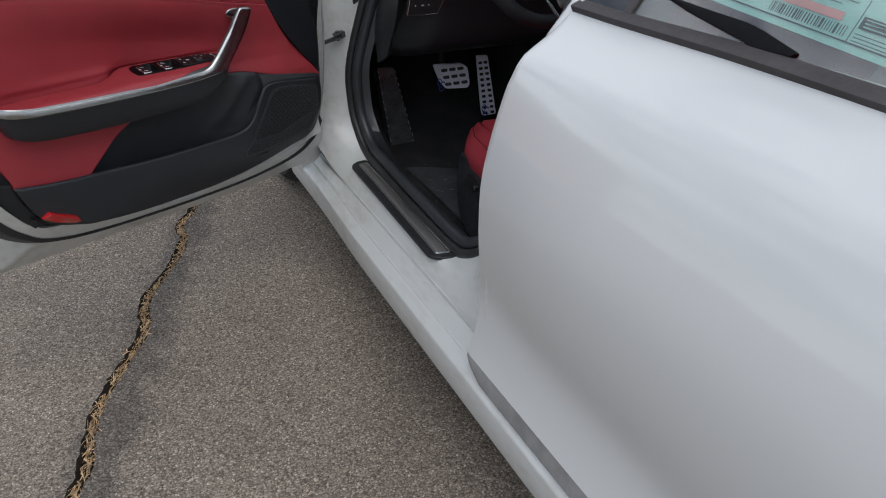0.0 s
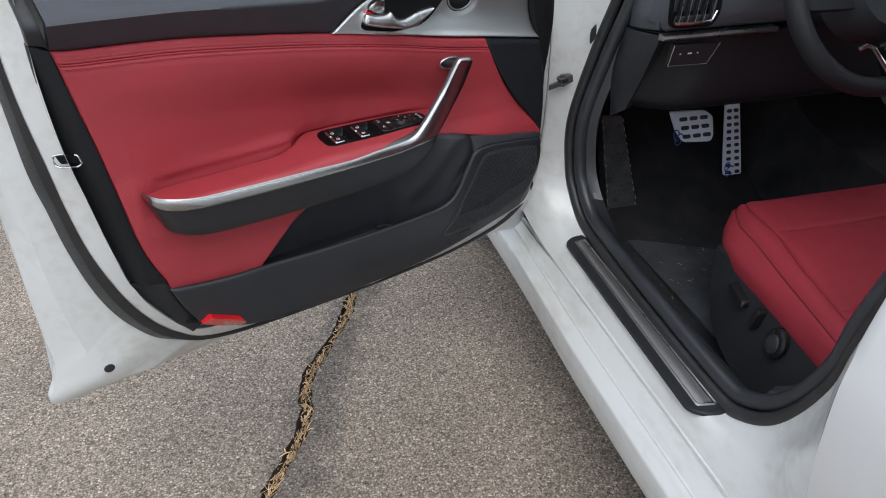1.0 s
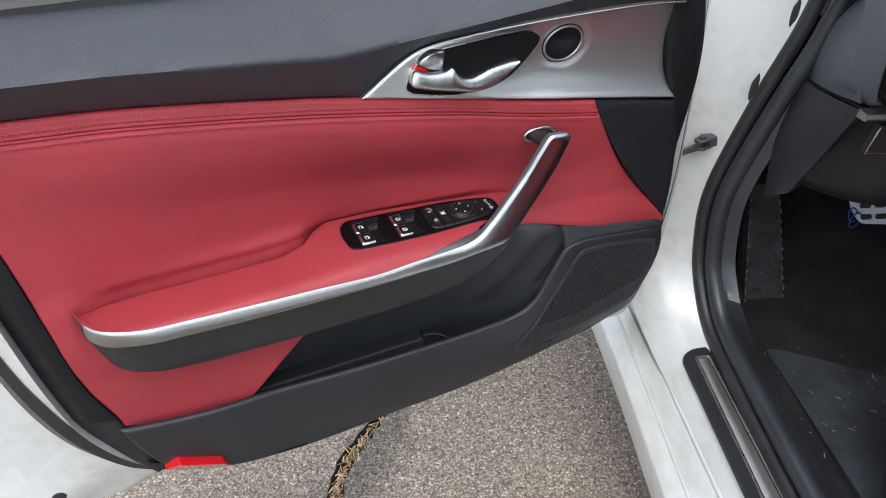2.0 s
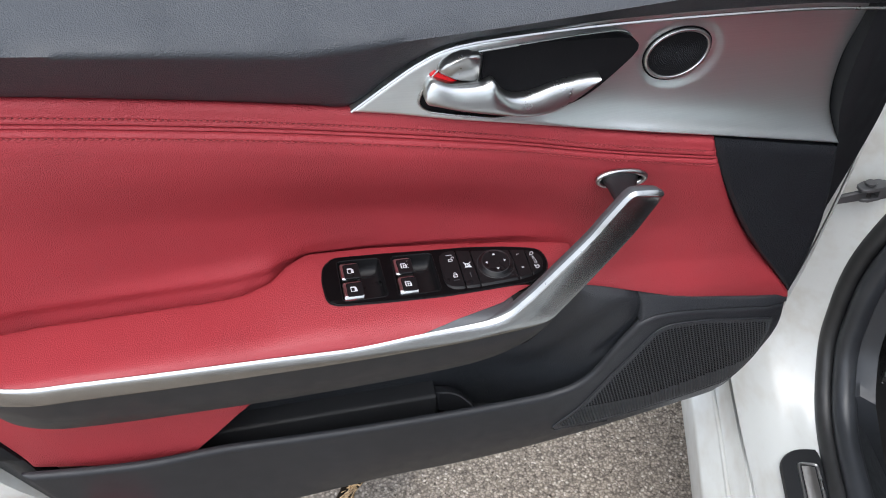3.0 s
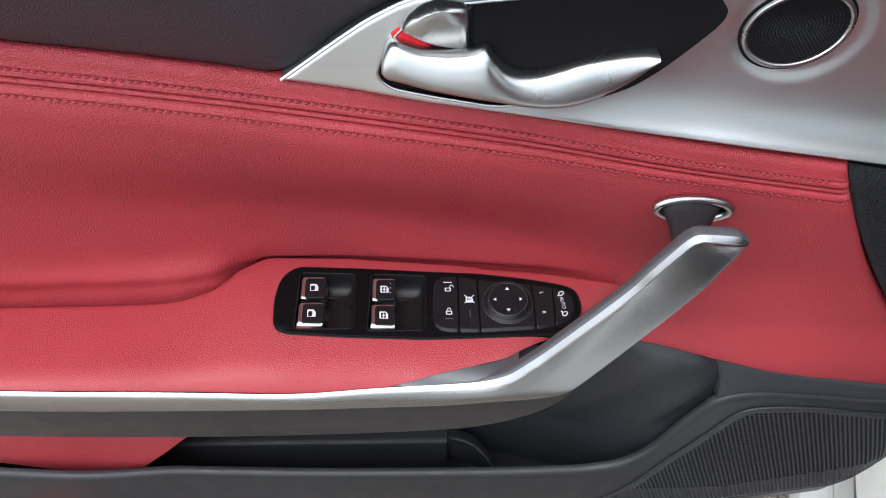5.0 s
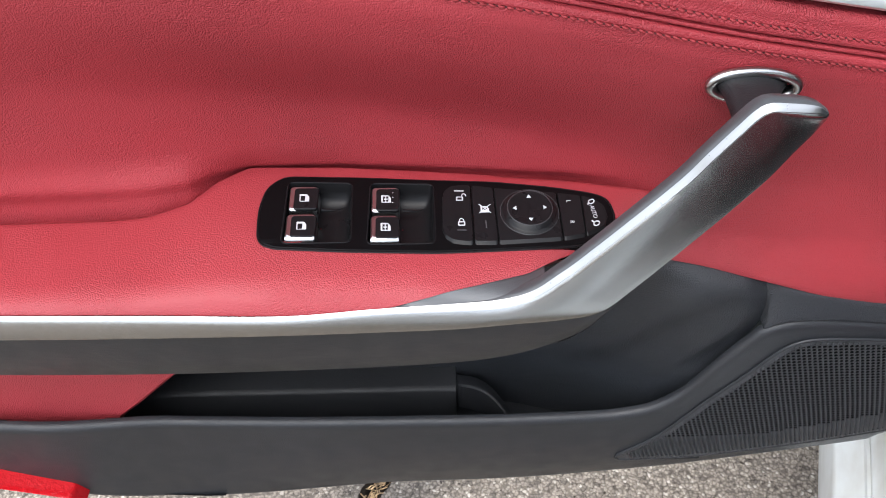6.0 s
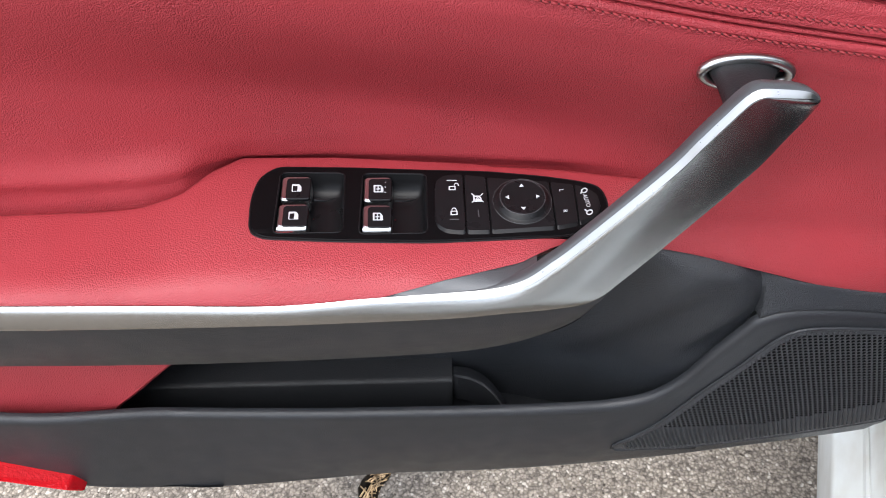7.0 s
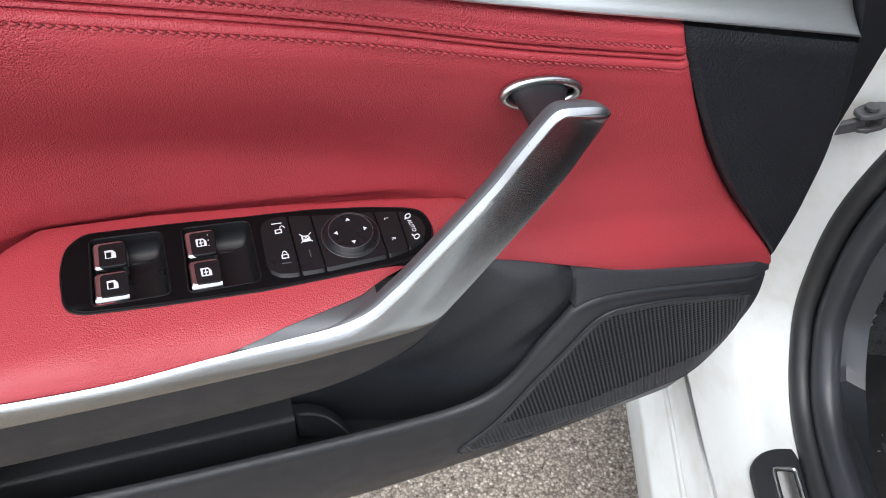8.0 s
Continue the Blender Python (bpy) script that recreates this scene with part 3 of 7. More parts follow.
def build_rear_door():
    prof = [(0.092, 0.972), (0.087, 0.967), (0.057, 0.938), (0.02, 0.914), (-0.01, 0.894), (-0.026, 0.868), (-0.039, 0.84), (-0.062, 0.765), (-0.078, 0.684), (-0.080, 0.596), (-0.076, 0.53), (-0.070, 0.474), (-0.066, 0.42), (-0.064, 0.37), (-0.066, 0.345), (-0.072, 0.322)]
    base = curve(prof, 40)
    ys = [-0.86, -0.866, -0.88, -0.92, -0.98, -1.06, -1.2, -1.4, -1.7, -2.0]
    rows = []
    for y in ys:
        k = float(smooth_step(-0.86, -1.1, y))
        row = []
        for x, z in base:
            flare = -0.022 * smooth_step(0.46, 0.325, z)
            belly = -0.015 * k * math.sin(math.pi * np.clip((z - 0.4) / 0.5, 0, 1))
            rise = 0.012 * smooth_step(-0.86, -1.4, y) * smooth_step(0.85, 0.97, z)
            edge = 0.006 * float(smooth_step(-0.868, -0.86, y))
            row.append((x + flare + belly + edge, y, z + rise))
        rows.append(row)
    g = np.array(rows)
    v, f = sheet_data(g, (0.03, 0, 0), back=False)
    door = part("rear_door", v, f, PAINT, car, "closed white rear door with tinted window", sharp=35)
    # upper frame edge beside the window
    secs = []
    for t in np.linspace(-0.09, 1, 9):
        c = np.array((0.080, -0.858, 0.955)) * (1 - t) + np.array((0.36, -0.965, 1.40)) * t
        secs.append([c + np.array(o) for o in ((0.03, 0.036, 0), (0.010, 0.026, 0.0), (0.003, 0.018, 0.0), (0.0, 0.008, 0.0), (0.0, -0.016, 0.004), (0.016, -0.020, 0.004), (0.03, -0.021, 0.0))])
    v, f = loft_data(secs)
    part("window_frame", v, f, PAINT, door, "white painted window frame edge")
    secs = [[np.array(p) * (1 - t) + np.array(q) * t for p, q in (((0.105, -0.830, 0.90), (0.392, -0.938, 1.40)), ((0.092, -0.818, 0.90), (0.379, -0.925, 1.40)), ((0.098, -0.797, 0.90), (0.388, -0.904, 1.40)), ((0.122, -0.803, 0.90), (0.41, -0.910, 1.40)))] for t in np.linspace(0, 1, 6)]
    v, f = loft_data(secs)
    part("pillar_seal", v, f, RUBBER, door, "dark rubber seal along frame")
    # belt moulding
    rows = []
    for y in np.linspace(-0.868, -2.0, 14):
        r = 0.010 * float(smooth_step(-0.86, -1.3, y))
        rows.append([(x, y, z + r) for x, z in ((0.089, 0.955), (0.0835, 0.9570), (0.0805, 0.9595), (0.0760, 0.9685), (0.0762, 0.9700), (0.0780, 0.9712))] + [(x + 0.62 * r, y, z + r) for x, z in ((0.0960, 0.9785), (0.0984, 0.9783), (0.104, 0.955))])
    v, f = loft_data(rows, caps=True)
    part("belt_moulding", v, f, MOULDING, door, "weathered black window belt moulding")
    # glass leans in above the belt
    def on_glass(y, h, off=0.0):
        return np.array((0.112 + 0.62 * h - off, y, 1.0 + h + off * 0.6))
    glass = np.array([[on_glass(y, h) for y in (-0.990, -1.4, -2.0)] for h in (-0.024, 0.2, 0.4)])
    v, f = sheet_data(glass, (0.004, 0, -0.002))
    ob = part("window_pane", v, f, DUST_GLASS, door, "dusty tinted glass pane")
    ob.visible_shadow = False
    app = np.array([[on_glass(y - 0.1 * h, h, 0.001) for y in (-0.885, -0.93, -0.980)] for h in (-0.024, 0.1, 0.2, 0.4)])
    v, f = sheet_data(app, (0.004, 0, -0.002))
    part("pillar_cover", v, f, PILLAR_GLOSS, door, "glossy black pillar cover with dust")
    bar = np.array([[on_glass(y - 0.12 * h, h, o) for y, o in ((-0.979, 0.001), (-0.980, 0.003), (-0.988, 0.004), (-0.998, 0.003), (-0.999, 0.0))] for h in np.linspace(-0.024, 0.4, 6)])
    v, f = sheet_data(bar, (0.006, 0, -0.003), back=False)
    part("division_bar", v, f, MOULDING, door, "black window division bar")
    # grey band under the door's lower edge
    rows = []
    for y in [-0.866, -0.869, -0.874, -0.882, -0.893, -0.907, -0.925] + list(np.linspace(-0.95, -1.95, 11)):
        d = 0.036 * math.sqrt(float(np.clip((-0.866 - y) / 0.059, 0, 1)))
        rows.append([(-0.088, y, 0.326), (-0.0935, y, 0.3222), (-0.0943, y, 0.3216 - 0.1 * d), (-0.0943 - 0.13 * d, y, 0.3216 - 0.75 * d), (-0.0943 - 0.11 * d, y, 0.3216 - d), (-0.080, y, 0.3210 - d)])
    part("lower_band", *loft_data(rows), GREY_BAND, door, "grey rubber lower door seal", sharp=50)
    # pale printed sheet behind the glass
    def on_sheet(y, h, lift=0.0):
        return on_glass(y, h - 0.0025 + 0.06 * (y + 1.4), -0.004 + lift)
    sheet = part("window_sheet", *sheet_data(np.array([[on_sheet(y, h) for y in (-1.045, -1.12, -1.19, -1.4, -1.75)] for h in (0.0085, 0.15, 0.34)]), (0.001, 0, 0)), STICKER, door, "pale green printed paper sheet inside window")

    def bar_print(y0, y1, h0, h1, material, name):
        part(name, [on_sheet(y0, h0, 0.0012), on_sheet(y1, h0, 0.0012), on_sheet(y1, h1, 0.0012), on_sheet(y0, h1, 0.0012)], [(0, 1, 2, 3)], material, sheet)
    bar_print(-1.06, -1.74, 0.0160, 0.0176, STICKER_DARK, "border_line")
    bar_print(-1.215, -1.322, 0.0335, 0.0425, STICKER_PINK, "pink_bar")
    rng = random.Random(8)
    y = -1.218
    while y > -1.335:
        w = rng.choice((0.0012, 0.002, 0.0034))
        bar_print(y, y - w, 0.0205, 0.0312, STICKER_DARK, "barcode_line")
        y -= w + rng.choice((0.0014, 0.0024, 0.003))
    bar_print(-1.347, -1.46, 0.0325, 0.0445, STICKER_DARK, "print_block")
    for k in range(3):
        bar_print(-1.352, -1.452 + 0.012 * (k % 2), 0.0345 + 0.0034 * k, 0.0360 + 0.0034 * k, STICKER, "block_line")
        bar_print(-1.348, -1.44 - 0.02 * (k % 2), 0.0195 + 0.0036 * k, 0.0203 + 0.0036 * k, STICKER_DARK, "print_line")
    bar_print(-1.3425, -1.3437, 0.0176, 0.060, STICKER_DARK, "column_line")
    for k in range(6):
        bar_print(-1.10, -1.18 - 0.008 * (k % 3), 0.0215 + 0.0044 * k, 0.0223 + 0.0044 * k, STICKER_DARK, "print_line")
        bar_print(-1.22, -1.31 - 0.02 * (k % 2), 0.049 + 0.0050 * k, 0.0500 + 0.0050 * k, STICKER_DARK, "print_line")
    # dark tapered shape added on the glass, standing for a dark reflection
    strap = []
    for (ya, ha), (yb, hb) in zip(((-0.99, 0.0205), (-1.0516, 0.0094), (-1.0941, 0.0024), (-1.1623, -0.0056), (-1.2140, -0.0115), (-1.2264, -0.0151), (-1.2921, -0.0123)), ((-1.01, 0.0200), (-1.0671, 0.0121), (-1.1264, 0.0099), (-1.1592, 0.0091), (-1.2056, 0.0080), (-1.2340, 0.0045), (-1.2986, -0.0070))):
        strap.append([on_glass(ya, ha, 0.0025), on_glass((ya + yb) / 2, (ha + hb) / 2, 0.0040), on_glass(yb, hb, 0.0025)])
    part("window_reflection", *sheet_data(np.array(strap), (0.003, 0, 0)), BLACK_MATTE, door, "black tapered strap on window glass")
    return door


build_rear_door()


def build_shell():
    """The rest of the car, plain: it closes the cabin round the seen parts."""
    # near and far flanks from the rear door back and from the opening forward
    side = curve([(0.06, 0.965), (-0.02, 0.91), (-0.055, 0.82), (-0.085, 0.68), (-0.09, 0.55), (-0.085, 0.42), (-0.10, 0.30), (-0.085, 0.20)], 16)

    def flank(name, ys, mirror, arch):
        rows = []
        for y in ys:
            nose = 0.16 * float(smooth_step(1.2, 1.72, y)) ** 2 + 0.14 * float(smooth_step(-2.6, -3.15, y)) ** 2
            row = []
            for x, z in side:
                reach = 0.375 ** 2 - (y - arch) ** 2
                low = 0.335 + math.sqrt(reach) if reach > 0 else 0.0
                x = x + nose
                row.append((1.67 - x if mirror else x, y, max(z, min(low, 0.90))))
            rows.append(row)
        part(name, *sheet_data(np.array(rows), (-0.03 if mirror else 0.03, 0, 0), back=False), PAINT, car)
    flank("front_wing", [0.26, 0.28] + list(np.linspace(0.40, 1.22, 22)) + [1.35, 1.5, 1.62, 1.72], False, 0.80)
    flank("far_wing", [0.26, 0.28] + list(np.linspace(0.40, 1.22, 22)) + [1.35, 1.5, 1.62, 1.72], True, 0.80)
    flank("rear_quarter", [-2.0] + list(np.linspace(-2.02, -2.52, 20)) + [-2.7, -2.85, -3.0, -3.15], False, -2.12)
    flank("far_rear_quarter", [-2.0] + list(np.linspace(-2.02, -2.52, 20)) + [-2.7, -2.85, -3.0, -3.15], True, -2.12)
    flank("far_door", [0.26, -0.3, -0.86], True, 9.0)
    flank("far_rear_door", [-0.865, -1.4, -2.0], True, 9.0)

    def slab(name, lines, material, thick=(0, 0, -0.03), label=""):
        rows = [[tuple(np.array(p) * (1 - s) + np.array(q) * s + np.array((0, 0, bow * math.sin(math.pi * s)))) for s in np.linspace(0, 1, 13)] for p, q, bow in lines]
        return part(name, *sheet_data(np.array(rows), thick), material, car, label, sharp=50)
    slab("bonnet", [((0.05, 0.34, 0.965), (1.62, 0.34, 0.965), 0.05), ((0.05, 0.8, 0.93), (1.62, 0.8, 0.93), 0.05), ((0.08, 1.3, 0.87), (1.59, 1.3, 0.87), 0.045), ((0.16, 1.68, 0.74), (1.51, 1.68, 0.74), 0.03)], PAINT)
    slab("front_bumper", [((0.13, 1.72, 0.74), (1.54, 1.72, 0.74), 0.02), ((0.08, 1.76, 0.5), (1.59, 1.76, 0.5), 0.0), ((0.08, 1.74, 0.2), (1.59, 1.74, 0.2), 0.0)], PAINT, (0, -0.03, 0))
    slab("roof", [((0.36, -0.36, 1.35), (1.31, -0.36, 1.35), 0.04), ((0.345, -0.9, 1.385), (1.325, -0.9, 1.385), 0.04), ((0.35, -1.5, 1.365), (1.32, -1.5, 1.365), 0.04), ((0.37, -1.95, 1.30), (1.30, -1.95, 1.30), 0.035)], PAINT, (0, 0, -0.04))
    slab("boot_lid", [((0.16, -2.72, 0.99), (1.51, -2.72, 0.99), 0.03), ((0.17, -3.05, 0.98), (1.50, -3.05, 0.98), 0.025), ((0.18, -3.14, 0.93), (1.49, -3.14, 0.93), 0.02)], PAINT)
    slab("rear_bumper", [((0.06, -3.15, 0.93), (1.61, -3.15, 0.93), 0.0), ((0.05, -3.2, 0.6), (1.62, -3.2, 0.6), 0.0), ((0.08, -3.15, 0.22), (1.59, -3.15, 0.22), 0.0)], PAINT, (0, 0.03, 0))
    slab("windscreen", [((0.08, 0.35, 0.975), (1.59, 0.35, 0.975), 0.04), ((0.22, 0.0, 1.17), (1.45, 0.0, 1.17), 0.04), ((0.36, -0.36, 1.35), (1.31, -0.36, 1.35), 0.04)], CLEAR_GLASS, (0, 0, -0.005)).visible_shadow = False
    slab("rear_screen", [((0.37, -1.95, 1.30), (1.30, -1.95, 1.30), 0.035), ((0.24, -2.35, 1.14), (1.43, -2.35, 1.14), 0.03), ((0.16, -2.72, 0.99), (1.51, -2.72, 0.99), 0.03)], DUST_GLASS, (0, 0, -0.005)).visible_shadow = False
    slab("far_side_glass", [((1.58, 0.20, 0.98), (1.35, -0.30, 1.33), 0.0), ((1.58, -0.9, 0.98), (1.33, -0.9, 1.37), 0.0), ((1.58, -2.0, 0.98), (1.31, -1.9, 1.30), 0.0)], DUST_GLASS, (-0.004, 0, 0)).visible_shadow = False
    for s in (0, 1):
        path = [(0.07, 0.34, 0.97), (0.2, 0.02, 1.165), (0.36, -0.34, 1.35), (0.36, -1.0, 1.375), (0.37, -1.95, 1.30), (0.22, -2.4, 1.12), (0.12, -2.74, 0.98)]
        v, f = tube_data([((1.67 - x) if s else x, y, z) for x, y, z in by_index(path, 5)], 0.032, 8)
        part("roof_pillar", v, f, PAINT, car)
    # rear shelf, bulkhead and floor pan close the cabin
    part("rear_shelf", *sheet_data(np.array([[(x, y, 0.96) for x in (0.10, 0.8, 1.57)] for y in (-1.95, -2.7)]), (0, 0, -0.03)), BLACK_DARK, car)
    part("rear_bulkhead", *sheet_data(np.array([[(x, -2.0, z) for z in (0.2, 0.6, 0.95)] for x in (0.02, 0.8, 1.65)]), (0, -0.04, 0)), BLACK_DARK, car)
    part("floor_pan", *sheet_data(np.array([[(x, y, 0.2) for x in (0.0, 0.8, 1.67)] for y in (0.45, -0.8, -1.75)]), (0, 0, 0.04)), BLACK_DARK, car)
    for x, y in ((0.04, 0.80), (0.04, -2.12), (1.63, 0.80), (1.63, -2.12)):
        ring = [(x, y + 0.27 * math.cos(a), 0.335 + 0.27 * math.sin(a)) for a in np.linspace(0, 2 * math.pi, 33)[:-1]]
        v, f = tube_data(ring, 0.065, 10, True, 1.6, (1, 0, 0))
        zlo = min(p[2] for p in v)
        wheel = part("wheel", [(a, b, c - zlo) for a, b, c in v], f, TYRE, car, "black tyre on dark alloy rim")
        disc = [(x, y + 0.235 * math.cos(a), 0.335 + 0.235 * math.sin(a)) for a in np.linspace(0, 2 * math.pi, 25)[:-1]]
        vv = [tuple(np.array(p) + (dx, 0, -zlo)) for dx in (-0.07, 0.07) for p in disc]
        part("rim", vv, [tuple(range(24)), tuple(range(47, 23, -1))] + [(k, (k + 1) % 24, 24 + (k + 1) % 24, 24 + k) for k in range(24)], ALLOY, wheel)


build_shell()

# ---- cabin ----


def build_floor():
    ys = [0.62, 0.5, 0.42, 0.30, 0.2, 0.1, -0.1, -0.4, -0.8, -1.2]
    zs = [0.75, 0.62, 0.5, 0.38, 0.31, 0.282, 0.272, 0.27, 0.27, 0.27]
    g = np.array([[(x, y, z + (0.22 * float(smooth_step(0.64, 0.70, x)))) for x in (0.10, 0.2, 0.4, 0.62, 0.66, 0.7, 0.95)] for y, z in zip(ys, zs)])
    part("cabin_floor", *sheet_data(g, (0, 0, -0.02)), CARPET, car, "black carpeted footwell")
    g = np.array([[(0.10 + 0.02 * (z < 0.35), y, z) for z in (0.27, 0.35, 0.5, 0.7, 0.95)] for y in (0.165, 0.25, 0.4, 0.65)])
    part("kick_panel", *sheet_data(g, (-0.01, 0, 0)), BLACK_DARK, car)
    mat = np.array([[(x, y, 0.279 + 0.004 * math.sin(9 * x + 4 * y)) for x in np.linspace(0.19, 0.60, 12)] for y in np.linspace(0.12, -0.30, 12)])
    ob = part("floor_mat", *sheet_data(mat, (0, 0, -0.008)), MAT_FABRIC, None)
    tagged(ob, "dusty black fabric floor mat in driver footwell", "floor mat")
    rng = random.Random(12)
    v, f = [], []
    for _ in range(70):
        x, y = rng.uniform(0.17, 0.56), rng.uniform(-0.20, 0.14)
        a, length = rng.uniform(0, math.pi), rng.choice((0.0012, 0.0016, 0.002, 0.005))
        z = 0.281 + 0.004 * math.sin(9 * x + 4 * y)
        d = np.array((math.cos(a), math.sin(a), 0)) * length
        vv, ff = tube_data([np.array((x, y, z)) - d, np.array((x, y, z + 0.0006)), np.array((x, y, z)) + d], rng.uniform(0.0003, 0.0008), 4)
        o = len(v)
        v += vv
        f += [tuple(q + o for q in face) for face in ff]
    tagged(part("floor_litter", v, f, LITTER, None), "pale crumbs and dry needles on black floor mat", "litter", kind="stuff")


build_floor()


def build_pedals():
    def plane(y, lean):
        return lambda a, b, h: (a, y - h + lean * (b - 0.5), b)
    put = plane(0.245, 0.35)
    arm = tube_data([(0.40, 0.275, 0.50), (0.41, 0.33, 0.62), (0.42, 0.36, 0.75)], 0.011, 8)
    brake = part("brake_pedal", *arm, BLACK_DARK, car, "perforated metal brake pedal in film")
    pad = rounded([(0.352, 0.547), (0.452, 0.542), (0.473, 0.527), (0.474, 0.480), (0.465, 0.466), (0.386, 0.472), (0.368, 0.497)], 0.008)
    part("pedal_pad", *prism_data(pad, 0, 0.008, put, 0.0015), PEDAL, brake)
    for r in range(3):
        for c in range(3):
            x, z = 0.388 + 0.029 * c + 0.004 * r, 0.527 - 0.021 * r
            o = rounded([(x - 0.011, z + 0.0045), (x + 0.011, z + 0.0045), (x + 0.011, z - 0.0045), (x - 0.011, z - 0.0045)], 0.0044)
            part("rubber_stud", *prism_data(o, 0.006, 0.011, put, 0.001), RUBBER, brake)
    put2 = plane(0.245, 0.2)
    gas = part("accelerator_pedal", *prism_data(rounded([(0.506, 0.560), (0.546, 0.558), (0.566, 0.368), (0.514, 0.368), (0.511, 0.40)], 0.006), 0, 0.008, put2, 0.0015), PEDAL, car, "long perforated metal accelerator pedal in film")
    for r in range(10):
        for c in range(2):
            z = 0.537 - 0.0178 * r
            x = 0.5165 + 0.0010 * r + c * 0.0195 + 0.0007 * r * c
            o = rounded([(x - 0.0066, z + 0.0042), (x + 0.0066, z + 0.0042), (x + 0.0066, z - 0.0042), (x - 0.0066, z - 0.0042)], 0.004)
            part("rubber_stud", *prism_data(o, 0.006, 0.011, put2, 0.001), RUBBER, gas)
    put3 = plane(0.24, 0.12)
    rest = part("foot_rest", *prism_data(rounded([(0.156, 0.565), (0.212, 0.56), (0.270, 0.302), (0.186, 0.302)], 0.008), -0.03, 0.008, put3, 0.003), SLEEVE, car, "black foot rest wrapped in clear film")
    for q, (px, pz) in enumerate(((0.366, 0.492), (0.520, 0.392))):
        for k in range(2):
            loop = [(put if q == 0 else put2)(px + 0.008 * math.cos(a) * (1 + 0.4 * k) + 0.006 * k, pz + 0.013 * math.sin(a + 0.5 * k) - 0.010 * k, 0.013) for a in np.linspace(0.3, 5.4, 14)]
            part("blue_mark", *tube_data(loop, 0.0016, 5), BLUE, brake if q == 0 else gas, "blue mark on clear film")
    # pale grey dashes along the clear film's edges paint its highlights
    rng = random.Random(3)
    for (xa, za), (xb, zb) in (((0.158, 0.560), (0.188, 0.305)), ((0.212, 0.556), (0.268, 0.305)), ((0.190, 0.305), (0.267, 0.304))):
        t = 0.02
        while t < 0.97:
            d = rng.uniform(0.02, 0.05)
            pts = [put3(xa + (xb - xa) * q + rng.uniform(-0.002, 0.002), za + (zb - za) * q + rng.uniform(-0.002, 0.002), 0.010) for q in (t, t + d / 2, t + d)]
            part("film_glint", *tube_data(pts, rng.uniform(0.0005, 0.0010), 5), FILM_GLINT, rest)
            t += d + rng.uniform(0.03, 0.07)


build_pedals()


